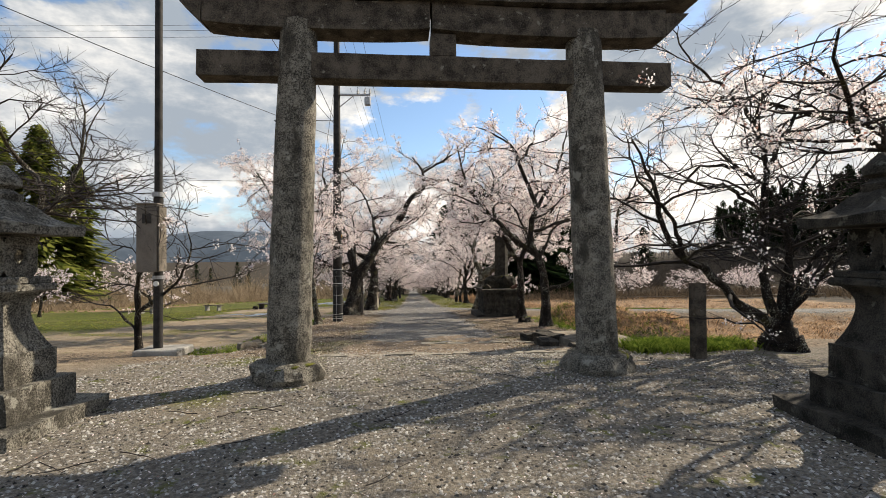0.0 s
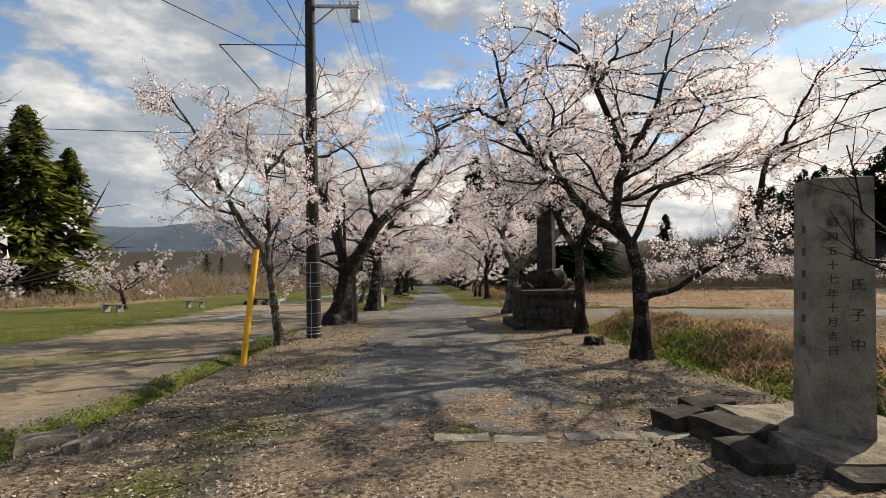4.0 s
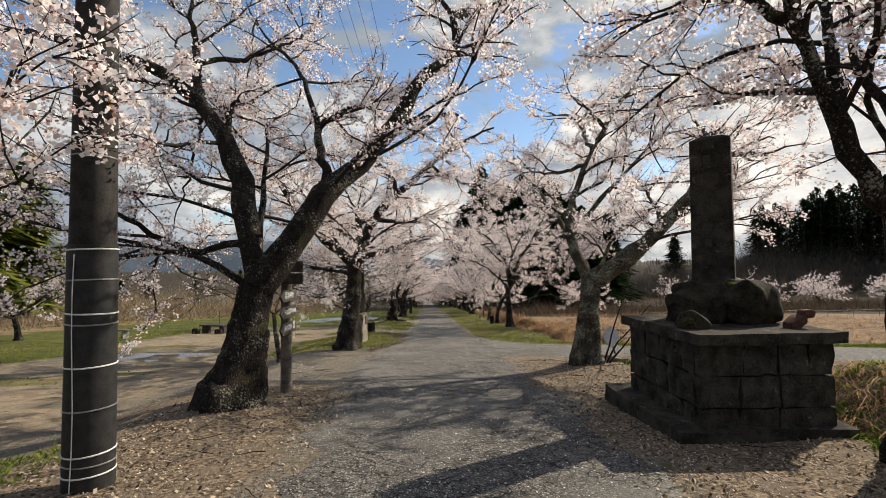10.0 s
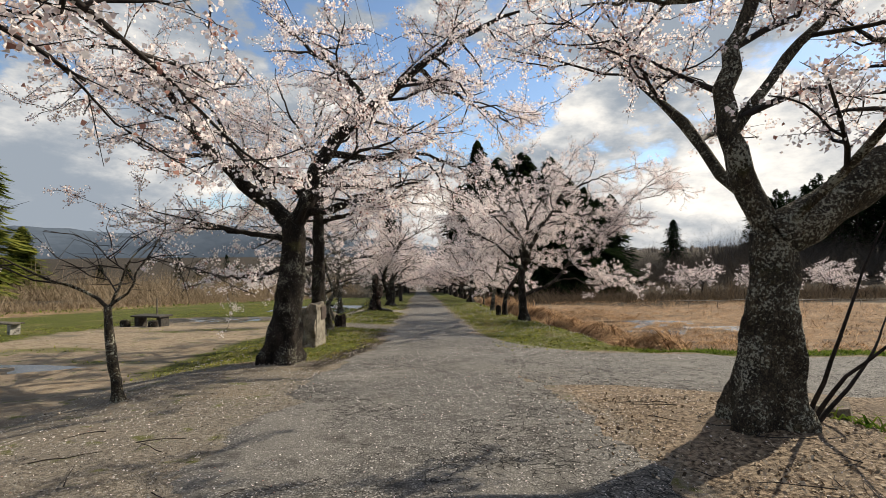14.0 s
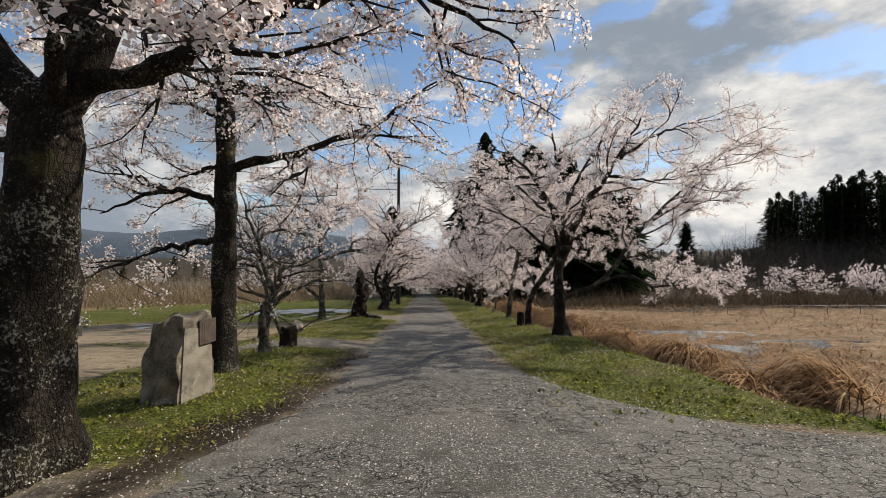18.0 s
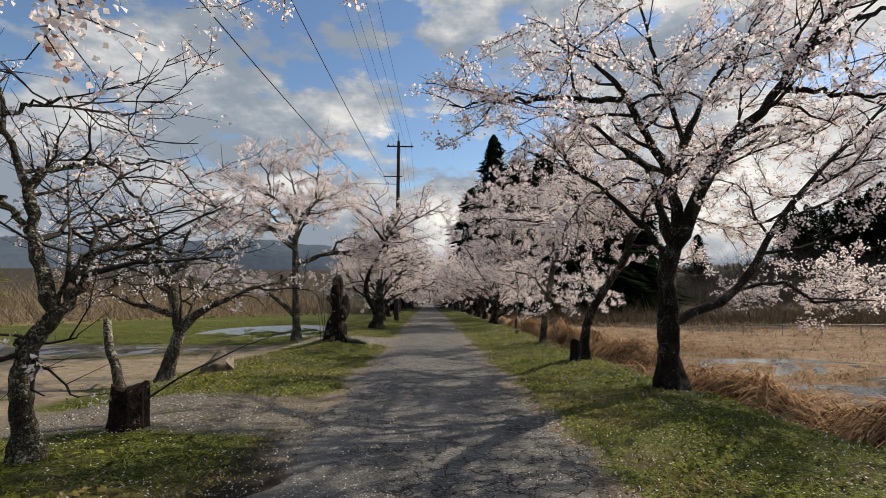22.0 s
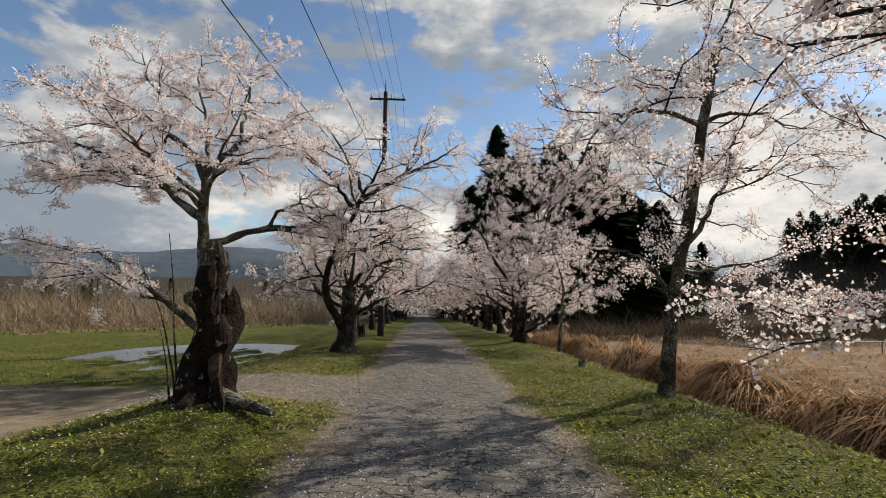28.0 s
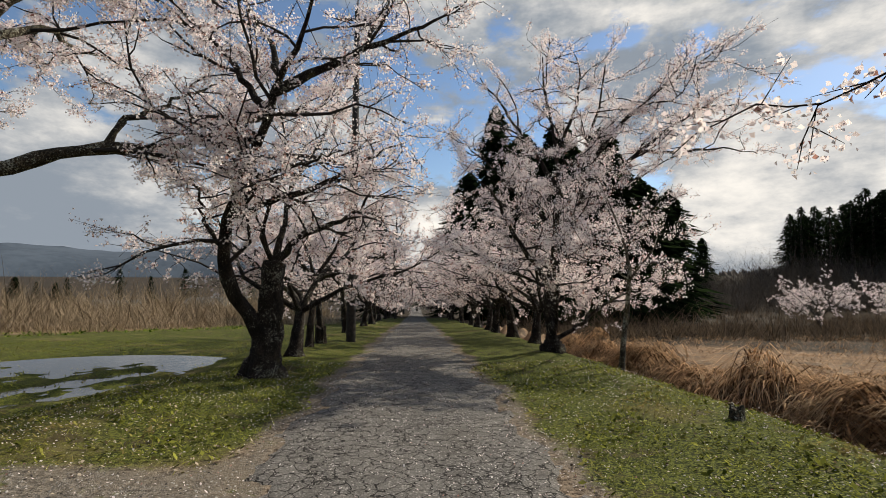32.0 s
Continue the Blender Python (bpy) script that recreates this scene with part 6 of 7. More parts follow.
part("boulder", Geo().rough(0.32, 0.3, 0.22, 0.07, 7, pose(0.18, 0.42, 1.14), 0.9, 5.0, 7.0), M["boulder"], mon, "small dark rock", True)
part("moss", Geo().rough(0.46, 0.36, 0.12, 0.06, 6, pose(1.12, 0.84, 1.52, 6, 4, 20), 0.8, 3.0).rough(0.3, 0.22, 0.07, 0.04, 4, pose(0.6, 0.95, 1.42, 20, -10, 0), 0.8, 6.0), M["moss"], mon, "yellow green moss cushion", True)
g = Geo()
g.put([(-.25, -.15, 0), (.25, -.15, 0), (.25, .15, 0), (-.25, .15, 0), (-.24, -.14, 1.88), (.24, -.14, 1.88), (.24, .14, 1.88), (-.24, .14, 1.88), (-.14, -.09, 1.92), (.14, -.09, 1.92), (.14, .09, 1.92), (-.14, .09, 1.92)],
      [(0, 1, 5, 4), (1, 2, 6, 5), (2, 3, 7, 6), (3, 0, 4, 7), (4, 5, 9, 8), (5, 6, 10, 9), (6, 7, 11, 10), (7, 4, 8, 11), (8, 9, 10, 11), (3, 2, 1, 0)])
slab = part("slab", g, M["granite_shaded"], mon, "tall inscribed slab", False, pose(1.0, 1.26, 1.47, 0, 0, -38))
for k in range(6):
    part("carved_mark", Geo().box(0.085, 0.004, 0.11, pose(-0.04, -0.1475 + 0.0003 * k, 1.62 - 0.21 * k), 0), M["ink"], slab)
part("carving", Geo().rough(0.26, 0.14, 0.12, 0.04, 3, pose(1.32, 0.3, 1.15, 0, -20, 20), 0.5, 7).rough(0.14, 0.12, 0.1, 0.03, 3, pose(1.44, 0.3, 1.24), 0.6, 3), M["rust"], mon, "small rusty ornament", True)

# ---- sign post ----
x, y = -2.12, 20.62
sg = thing("sign_post", pose(x, y, zat(x, y)), "weathered wooden fingerpost with painted direction boards", "sign post")
part("post", Geo().lathe([(0.085, -0.1), (0.082, 2.1), (0.07, 2.19), (0.03, 2.2)], 16, None, 0.006, 2), M["wood"], sg, "", True)
arrow = [(-.52, 0), (-.40, -.085), (.26, -.085), (.26, .085), (-.40, .085)]
for z, txt, small in ((1.52, "茅部神社", ""), (1.27, "天の岩戸", "遊歩道"), (1.03, "天の岩戸", "徒歩\n30分")):
    b = part("board", Geo().prism(arrow, 0.03, pose(0.095, -0.12, z, 0, 0, 90)), M["wood_dark"], sg, "dark pointed board with white lettering")
    lettering(txt, 0.115 if not small else 0.10, "paint", b, pose(0.113, -0.24 if not small else -0.30, z, 90, 0, 90))
    if small:
        lettering(small, 0.07 if "\n" not in small else 0.062, "paint", b, pose(0.113, 0.02, z + (0.015 if "\n" in small else 0), 90, 0, 90))
    for dy in (-0.04, 0.04):
        part("bolt", Geo().lathe([(0.008, 0), (0.006, 0.006)], 8, pose(0.11, dy + 0.0, z + 0.06, 0, 90, 0)), M["steel"], b)
for z in (1.96, 1.77):
    part("board", Geo().prism([(-.62, 0), (-.5, -.085), (.30, -.085), (.30, .085), (-.5, .085)], 0.03, pose(-0.02, -0.1, z)), M["wood_dark"], sg, "dark pointed board seen from behind")

# ---- boulder with plaque ----
x, y = -2.25, 29.83
bd = thing("memorial_boulder", pose(x, y, zat(x, y), 0, 0, -10) @ Matrix.Diagonal((.8, 1.05, .86, 1)), "rough memorial boulder with a smooth face and bronze plaque", "memorial stone")
g = Geo().rough(0.66, 0.66, 1.36, 0.13, 16, pose(0, 0, 0.47), 0.28, 4.0, 3.4)
g.v = [(min(px * (1 - 0.22 * max(pz_ - 0.3, 0)), 0.235), py * (1 - 0.2 * max(pz_ - 0.3, 0)), pz_ - 0.25 * max(-px, 0) * (pz_ > 0.8)) for px, py, pz_ in g.v]
part("boulder", g, M["rock"], bd, "", True)
part("polished_face", Geo().prism([(-.27, .03), (.26, .0), (.25, .68), (.02, .68), (.0, .95), (-.22, 1.0)], 0.02, pose(0.243, 0.0, 0, 0, 0, 90)), M["granite_pale"], bd, "smooth pale stone face")
pl = part("plaque", Geo().box(0.30, 0.03, 0.34, pose(0.255, 0.16, 0.88, 0, 0, 90), 0.006), M["cap_brown"], bd, "dark bronze plaque with fine lines")
for k in range(2):
    part("text_line", Geo().box(0.003, 0.012, 0.26, pose(0.2718, 0.05 + 0.037 * k, 0.88), 0), M["ink"], pl)


# ---- stumps, snag, rocks ----
def stump(spot, r, h, label, mat="redwood", seed=0, jag=0.06):
    g = Geo()
    rnd = random.Random(seed)
    sides, vs, fs = 22, [], []
    ph = rnd.uniform(0, 6)
    rows = [(1.16, -0.08), (1.06, 0.05 * h + 0.02), (1.0, 0.3 * h), (0.97, 0.65 * h), (0.95, h)]
    for i, (k, z) in enumerate(rows):
        for s in range(sides):
            a = 2 * math.pi * s / sides
            rr = r * k * (1 + 0.06 * math.sin(3 * a + ph) + 0.07 * math.sin(9 * a + 2 * ph) + rnd.uniform(-.05, .05))
            vs.append((rr * math.cos(a), rr * math.sin(a), z + (rnd.uniform(-jag, jag) + jag * math.sin(2 * a + ph) if i == 4 else 0)))
    vs.append((0, 0, h - 0.12 * min(1, h)))
    n = len(rows)
    for j in range(n - 1):
        for s in range(sides):
            fs.append((j * sides + s, j * sides + (s + 1) % sides, (j + 1) * sides + (s + 1) % sides, (j + 1) * sides + s))
    fs += [((n - 1) * sides + s, (n - 1) * sides + (s + 1) % sides, len(vs) - 1) for s in range(sides)]
    g.put(vs, fs)
    return solo("tree_stump", g, M[mat], pose(spot[0], spot[1], zat(*spot)), label, "tree stump", smooth=False)


stump((-2.42, 34.75), .17, .42, "cut dark ribbed tree stump with a grey top in the grass", "rotten", 2, .03)
stump((3.7, 15.05), .2, .14, "rotten dark stump in leaf litter", "bark", 4, .05)
stump((4.2, 48.6), .07, .13, "small old stump in the grass bank", "bark_pale", 5, .02)
stump((3.95, 40.35), .12, .45, "short cut cherry stub beside a leaning trunk", "bark", 6, .03)
stump((-2.1, 58.5), .17, .5, "low dark stump on the verge", "bark", 8, .04)
rs = np.random.default_rng(12)
p = wander(rs, (-2.52, 34.95, zat(-2.52, 34.95) - .05), heading(172, 62), 1.25, 8, .1, .02)
V, F = tube_batch(p[None], np.linspace(.06, .04, 8)[None], 9)
tagged(new("broken_branch", fast_mesh("broken_branch", V, F, M["bark_pale"], True)), "leaning lichened branch stub behind the cut stump", "branch")
p = wander(rs, (-2.3, 34.75, zat(-2.3, 34.75) + .25), heading(40, 30), 1.7, 10, .08, -.01)
V, F = tube_batch(p[None], np.linspace(.014, .004, 10)[None], 6)
tagged(new("sapling", fast_mesh("sapling", V, F, M["twig"], True)), "thin dark shoot leaning from the cut stump", "sapling")
x, y = -2.0, 43.8
snag = thing("dead_trunk", pose(x, y, zat(x, y)) @ Matrix.Diagonal((.92, .92, .84, 1)), "broken dead cherry trunk with torn red heartwood", "dead tree")
def torn(g, amp, top, jag):
    """Makes a turned trunk uneven, with a torn top edge above the height top."""
    out = []
    for p in g.v:
        v = Vector(p)
        k = 1 + amp * noise.noise(Vector((v.x * 5, v.y * 5, v.z * 1.6)))
        z = v.z + (jag * noise.noise(Vector((v.x * 11, v.y * 11, 3))) if v.z > top else 0)
        out.append((v.x * k, v.y * k, z))
    g.v = out
    return g


rings = [(.46, -.12), (.38, .05), (.30, .2), (.265, .4), (.245, .6), (.24, .8), (.245, 1.0), (.25, 1.2), (.23, 1.36), (.19, 1.46), (.12, 1.3), (.04, 1.15)]
part("trunk", torn(Geo().lathe(rings, 40, None, 0.05, 5), .95, 1.25, .45), M["rotten"], snag, "blackened hollow trunk")
part("spire", torn(Geo().lathe([(.2, 1.0), (.18, 1.3), (.135, 1.52), (.15, 1.72), (.165, 1.92), (.13, 2.1), (.05, 2.2)], 24, pose(-0.06, 0.03, 0), 0.05, 9), .9, 1.9, .25), M["rotten"], snag, "upright splintered dark remnant")
part("lichen_cap", torn(Geo().lathe([(.17, 1.9), (.178, 1.96), (.14, 2.12), (.06, 2.24)], 16, pose(-0.06, 0.03, 0), 0.06, 4), .6, 2.0, .15), M["bark_pale"], snag, "pale lichened bark at the broken top")
part("heartwood", Geo().lathe([(.03, .2), (.07, .4), (.08, .75), (.06, 1.0), (.02, 1.2)], 12, pose(0.10, -0.17, 0), 0.12, 3), M["redwood"], snag, "exposed red heartwood")
part("heartwood", Geo().lathe([(.03, 1.5), (.07, 1.62), (.075, 1.8), (.04, 1.98)], 12, pose(-0.01, -0.05, 0), 0.08, 6), M["redwood"], snag, "exposed red heartwood")
part("broken_limb", Geo().lathe([(.12, 0), (.1, .2), (.11, .3), (.05, .36)], 12, pose(-0.1, -0.02, 1.25, 0, -50, 0), 0.08, 2), M["bark_pale"], snag, "lichened broken limb")
part("root", Geo().rod((0.12, -0.1, 0.06), (0.95, -0.5, -0.06), 0.12, 0.05, 12), M["bark_pale"], snag)
part("root", Geo().rod((-0.15, -0.1, 0.05), (-0.6, -0.3, -0.1), 0.12, 0.05, 10), M["bark"], snag)
rngs = np.random.default_rng(5)
for k in range(4):
    p = wander(rngs, (-0.35 - .07 * k, -0.15 + .06 * k, -0.05), (rngs.normal(0, .08), 0, 1), 2.4 - .4 * k, 10, .05, .01)
    V, F = tube_batch(p[None], np.linspace(.016, .004, 10)[None], 6)
    part("sucker", fast_mesh("sucker", V, F, M["bark_pale"], True), None, snag, "thin pale sucker shoot")
for k, (x, y, a, b, c, lab) in enumerate(((-3.53, 39.4, .54, .40, .36, "squared grey rock lying on the grass"), (-4.1, 37.6, .2, .16, .13, "small dark rock in thin grass"), (3.95, 23.3, .35, .3, .2, "grey rock at the foot of a cherry tree"), (4.25, 23.1, .4, .25, .16, "flat grey rock beside the lane"), (4.1, 23.6, .25, .25, .2, "small grey rock beside the lane"), (-3.2, 9.6, .45, .3, .14, "flat stone at the lot edge"), (-2.8, 9.5, .3, .2, .12, "small flat stone at the lot edge"))):
    solo("rock", Geo().rough(a, b, c, 0.16 if k == 0 else 0.05, 7, None, 0.5 if k == 0 else 0.25, k * 2.3 + 1.3, 4.0), M["rock"], pose(x, y, zat(x, y) + c * 0.3, 9 if k == 0 else 0, -8 if k == 0 else 0, 40 * k + 15), lab, "rock", smooth=True)
x, y = 4.35, 23.75
sgn = thing("fallen_sign", pose(x, y, zat(x, y)), "grey round sign leaning on a stake by the tree", "sign")
part("disc", Geo().lathe([(.22, 0), (.22, .015)], 24, pose(-.05, 0, .55, 80, 0, 20)), M["steel"], sgn)
part("stake", Geo().rod((.1, .02, 0), (-.12, .04, .7), .02), M["wood"], sgn)
rngs = np.random.default_rng(8)
for k in range(3):
    p = wander(rngs, (3.72 + .05 * k, 22.7, zat(3.75, 22.7) - .03), (.35 + .1 * k, -.05 * k, 1), 1.9 - .3 * k, 10, .08, -.01)
    V, F = tube_batch(p[None], np.linspace(.022, .006, 10)[None], 6)
    tagged(new("sapling", fast_mesh("sapling", V, F, M["twig"], True)), "thin dark sucker at the cherry trunk", "sapling", "suckers by the old tree")


# ---- benches and picnic table on the lawn ----
def bench(x, y, rz, label):
    b = thing("bench", pose(x, y, zat(x, y), 0, 0, rz), label, "bench", "benches on the lawn")
    for k in (-1, 0, 1):
        part("seat_board", Geo().box(1.5, 0.12, 0.05, pose(0, 0.14 * k, 0.42), 0.008), M["wood"], b)
    for sx_ in (-0.5, 0.5):
        part("support", Geo().box(0.14, 0.36, 0.40, pose(sx_, 0, 0.19), 0.015), M["concrete"], b)


bench(-17.4, 32.4, -20, "low wooden bench on stone feet at the lawn edge")
bench(-14.85, 36.5, -15, "low wooden bench on stone feet at the lawn edge")
bench(-21.5, 27.5, -25, "low wooden bench on stone feet at the lawn edge")
x, y = -12.2, 41.2
tb = thing("picnic_table", pose(x, y, zat(x, y), 0, 0, -15), "low dark picnic table with a thin post beside it", "table")
part("tabletop", Geo().box(1.6, 0.8, 0.08, pose(0, 0, 0.5), 0.015), M["wood_dark"], tb)
for sx_ in (-0.6, 0.6):
    part("support", Geo().box(0.25, 0.5, 0.46, pose(sx_, 0, 0.22), 0.02), M["wood_dark"], tb)
part("seat", Geo().lathe([(.22, 0), (.2, .35), (.15, .38)], 12, pose(-.75, -.7, 0)), M["bark"], tb)
part("seat", Geo().lathe([(.22, 0), (.2, .35), (.15, .38)], 12, pose(.75, -.7, 0)), M["bark"], tb)
part("post", Geo().rod((0.1, 0.2, 0), (0.1, 0.2, 1.3), 0.03), M["wood"], tb)


# ---- far country ----
def conifer(seed, h, mat, dens=1.0):
    """A cedar: a straight trunk and whorls of drooping sprays."""
    rng = np.random.default_rng(seed)
    t = thing("cedar_tree", pose(0, 0, 0), "tall evergreen cedar, lighting painted into its needles", "conifer")
    part("trunk", Geo().lathe([(h * .018, 0), (h * .004, h * .97)], 8), M["bark"], t, "", True)
    n = int(2300 * dens)
    q = rng.uniform(0, 1, n) ** 0.85
    z = h * (0.06 + 0.94 * q)
    rad = h * 0.165 * (1 - q) ** 0.6 * (0.62 + 0.5 * rng.uniform(0, 1, n)) + 0.15
    az = rng.uniform(0, 6.283, n)
    lobes = 1 + 0.26 * np.sin(3 * az + .9 * z) + 0.2 * np.sin(5 * az - 1.6 * z) + .12 * np.sin(2.3 * z)
    rad = rad * lobes
    inner = rad * rng.uniform(0.25, 0.7, n)
    dz = -0.18 * rad + h * 0.012
    w = rng.uniform(0.10, 0.27, n) * h * 0.045
    ca, sa = np.cos(az), np.sin(az)
    mid = (inner + rad) / 2
    P = np.stack([np.stack([inner * ca, inner * sa, z + 0.02 * h], -1), np.stack([mid * ca - w * sa, mid * sa + w * ca, z + dz * .4 - w * .3], -1), np.stack([rad * ca, rad * sa, z + dz], -1), np.stack([mid * ca + w * sa, mid * sa - w * ca, z + dz * .4 - w * .3], -1)], 1)
    part("foliage", fast_mesh("foliage", P.reshape(-1, 3), np.arange(4 * n).reshape(n, 4), M[mat]), None, t)["kind"] = "stuff"
    return t


# Two kinds in the shade-dark needles, one in the sunlit copy.
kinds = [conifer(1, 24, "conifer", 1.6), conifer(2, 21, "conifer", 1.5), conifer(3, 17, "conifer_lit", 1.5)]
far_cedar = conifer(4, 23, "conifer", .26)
far_cedar.matrix_basis = pose(160, 232, zat(160, 232) - .5)
tagged(far_cedar, "dark cedar in the plantation on the far slope", "conifer", "cedar plantation")
spots = [(11, 104, 0, 1.2), (15.5, 108, 1, 1.3), (19, 103, 0, 1.12), (23.5, 100, 1, 1.2), (26, 105, 0, 1.02), (29.5, 108, 1, 1.1), (33, 110, 0, .92), (37, 113, 1, .98), (40.5, 115, 0, .9), (16, 97, 1, 1.0), (21, 107, 0, 1.1), (28.5, 101, 1, .9), (35, 106, 1, .82), (31.5, 104, 0, .8), (8.5, 113, 0, .95), (12.5, 99, 1, 1.0), (118, 230, 1, 1.1), (-5.5, 112, 1, .8),
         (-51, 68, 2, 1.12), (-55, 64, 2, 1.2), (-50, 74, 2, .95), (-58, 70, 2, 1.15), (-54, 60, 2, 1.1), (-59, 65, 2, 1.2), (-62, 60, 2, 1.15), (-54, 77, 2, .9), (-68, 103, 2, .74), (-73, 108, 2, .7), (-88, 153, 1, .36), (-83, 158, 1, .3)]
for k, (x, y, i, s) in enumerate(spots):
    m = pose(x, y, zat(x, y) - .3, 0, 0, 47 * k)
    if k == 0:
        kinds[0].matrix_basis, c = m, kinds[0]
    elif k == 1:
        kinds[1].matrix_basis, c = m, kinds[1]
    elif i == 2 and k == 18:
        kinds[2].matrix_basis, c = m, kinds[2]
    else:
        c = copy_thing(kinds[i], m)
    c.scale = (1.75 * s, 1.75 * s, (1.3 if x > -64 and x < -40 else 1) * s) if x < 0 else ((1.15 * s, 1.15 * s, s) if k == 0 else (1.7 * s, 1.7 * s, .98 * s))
rf = random.Random(21)
for k in range(150):
    q = rf.uniform(0, 1)
    az, dist = math.radians(34.2 + 28 * q), rf.uniform(272, 330)
    x, y = dist * math.sin(az), dist * math.cos(az)
    c = copy_thing(far_cedar, pose(x, y, zat(x, y) - .5, 0, 0, rf.uniform(0, 360)))
    s = rf.uniform(.95, 1.2) * (1.0 + .75 * min(q * 2.2, 1))
    c.scale = (1.5 * s, 1.5 * s, s)
    tagged(c, "dark cedar in the plantation on the far slope", "conifer", "cedar plantation")
for k in range(7):
    x = rf.uniform(-150, -25)
    y = 165 + rf.uniform(-12, 25)
    c = copy_thing(far_cedar, pose(x, y, zat(x, y) - 4, 0, 0, rf.uniform(0, 360)))
    s = rf.uniform(.42, .62)
    c.scale = (s * 1.4, s * 1.4, s)
    tagged(c, "dark cedar in the far wood across the valley", "conifer", "far valley wood")


def house(x, y, rz, w, d, h, label):
    t = thing("house", pose(x, y, zat(x, y), 0, 0, rz), label, "house", "houses beyond the field")
    part("wall", Geo().box(w, d, h, pose(0, 0, h / 2), 0.02), M["wood_dark"], t)
    part("roof", Geo().prism([(-d / 2 - .6, h - .1), (d / 2 + .6, h - .1), (0.3, h + d * .3), (-0.3, h + d * .3)], w + 1.2, pose(0, 0, 0.02, 0, 0, 90)), M["roof"], t)
    for k in range(3):
        wn = part("window", Geo().box(w * .16, .06, .9, pose(-w * .3 + k * w * .3, -d / 2 - .02, h * .5), .01), M["wood_dark"], t)
        part("pane", Geo().box(w * .13, .02, .75, pose(-w * .3 + k * w * .3, -d / 2 - .06, h * .5), 0), M["water"], wn)


house(-52, 130, 15, 6, 5, 1.3, "low house with a pale grey sheet roof")
house(-37, 132, -10, 6, 6, 1.5, "low house with a grey green hipped roof")


def ridge(name, az0, az1, dist, peaks, mat, label, base=-40, rugged=0.0):
    n = 420 if rugged else 90
    vs, fs = [], []
    for i in range(n + 1):
        az = math.radians(az0 + (az1 - az0) * i / n)
        el = sum(a * math.exp(-((math.degrees(az) - c) / w) ** 2) for c, a, w in peaks) + 0.12 * noise.noise(Vector((i * .35, dist * .01, 0)))
        if rugged:
            el = max(el, .2) * (1 + rugged * noise.noise(Vector((i * .9, dist * .01, 4))) + rugged * .7 * noise.noise(Vector((i * .23, 2, 7))))
        for q, r in ((0, 1.0), (.35, 1.04), (.7, 1.1), (1.0, 1.2)):
            hgt = dist * math.tan(math.radians(max(el, 0))) * q * (1 + .06 * noise.noise(Vector((i * .5, q * 3, 1))))
            vs.append((math.sin(az) * dist * r, math.cos(az) * dist * r, base if q == 0 else hgt - 5))
    for i in range(n):
        for j in range(3):
            a = 4 * i + j
            fs.append((a, a + 4, a + 5, a + 1))
    solo(name, Geo().put(vs, fs), mat, pose(0, 0, 0), label, "backdrop", kind="structure", smooth=True)


# The mountain wears its haze as colour; nothing in the air makes it.
ridge("backdrop_mountain", -75, 12, 2400, ((-22, 3.4, 8), (-12, 2.0, 7), (-38, 3.0, 10), (-58, 3.5, 12), (-3, 1.6, 8)), M["hill"], "far mountain ridge under cloud, painted blue grey with haze")
ridge("backdrop_scrub", -100, -38, 170, ((-95, 8.0, 14), (-72, 6.0, 14), (-52, 2.6, 8), (-42, 1.2, 5)), M["wood_hill"], "brown scrubby hillside with leafless bushes", -14, .3)
ridge("backdrop_wood", 10, 60, 420, ((24, 1.2, 8), (38, 1.8, 8), (52, 2.2, 8), (14, .6, 5)), M["wood_hill"], "brown leafless wooded slope", -30, .45)

# ---- standing water ----
for k, (cx, cy, rx_, ry_, lv) in enumerate(PUDDLES):
    n = 48
    vs = [(cx, cy, lv)] + [(cx + rx_ * 1.5 * math.cos(2 * math.pi * i / n), cy + ry_ * 1.5 * math.sin(2 * math.pi * i / n), lv) for i in range(n)]
    fs = [(0, 1 + i, 1 + (i + 1) % n) for i in range(n)]
    solo("water_puddle", Geo().put(vs, fs), M["water"], pose(0, 0, 0), "shallow puddle of rain water in the low ground", "puddle", kind="structure")


# ---- plants and litter ----
def ribbons(rng, base, direct, length, width, droop, segs=4, lift=0.0):
    """Bent blades: base (k, 3), horizontal direction (k, 2), length, width and droop (k)."""
    k = len(base)
    t = np.linspace(0, 1, segs + 1)
    up0 = np.sqrt(np.clip(1 - lift ** 2, 0, 1)) if np.isscalar(lift) else np.sqrt(1 - lift ** 2)
    side = np.stack([-direct[:, 1], direct[:, 0], np.zeros(k)], -1)
    V = np.zeros((k, segs + 1, 2, 3))
    for i, s in enumerate(t):
        out = length * (lift * s + (1 - lift) * 0.5 * droop * s ** 2)
        hgt = length * (s * up0 - droop * s ** 2 * 0.9)
        c = base + np.concatenate([direct * out[:, None], hgt[:, None]], 1)
        w = (width * (1 - 0.85 * s))[:, None] * side
        V[:, i, 0], V[:, i, 1] = c - w, c + w
    idx = np.arange(k * (segs + 1) * 2).reshape(k, segs + 1, 2)
    F = np.stack([idx[:, :-1, 0], idx[:, :-1, 1], idx[:, 1:, 1], idx[:, 1:, 0]], -1).reshape(-1, 4)
    return V.reshape(-1, 3), F


def scatter(rng, count, x0, x1, y0, y1, keep):
    """Random spots in a rectangle, kept with the chance that keep(x, y) gives; returns points on the ground."""
    x, y = rng.uniform(x0, x1, count), y0 + (y1 - y0) * rng.uniform(0, 1, count) ** 1.0
    ok = rng.uniform(0, 1, count) < keep(x, y)
    x, y = x[ok], y[ok]
    return np.stack([x, y, ground_z(x, y)], -1)


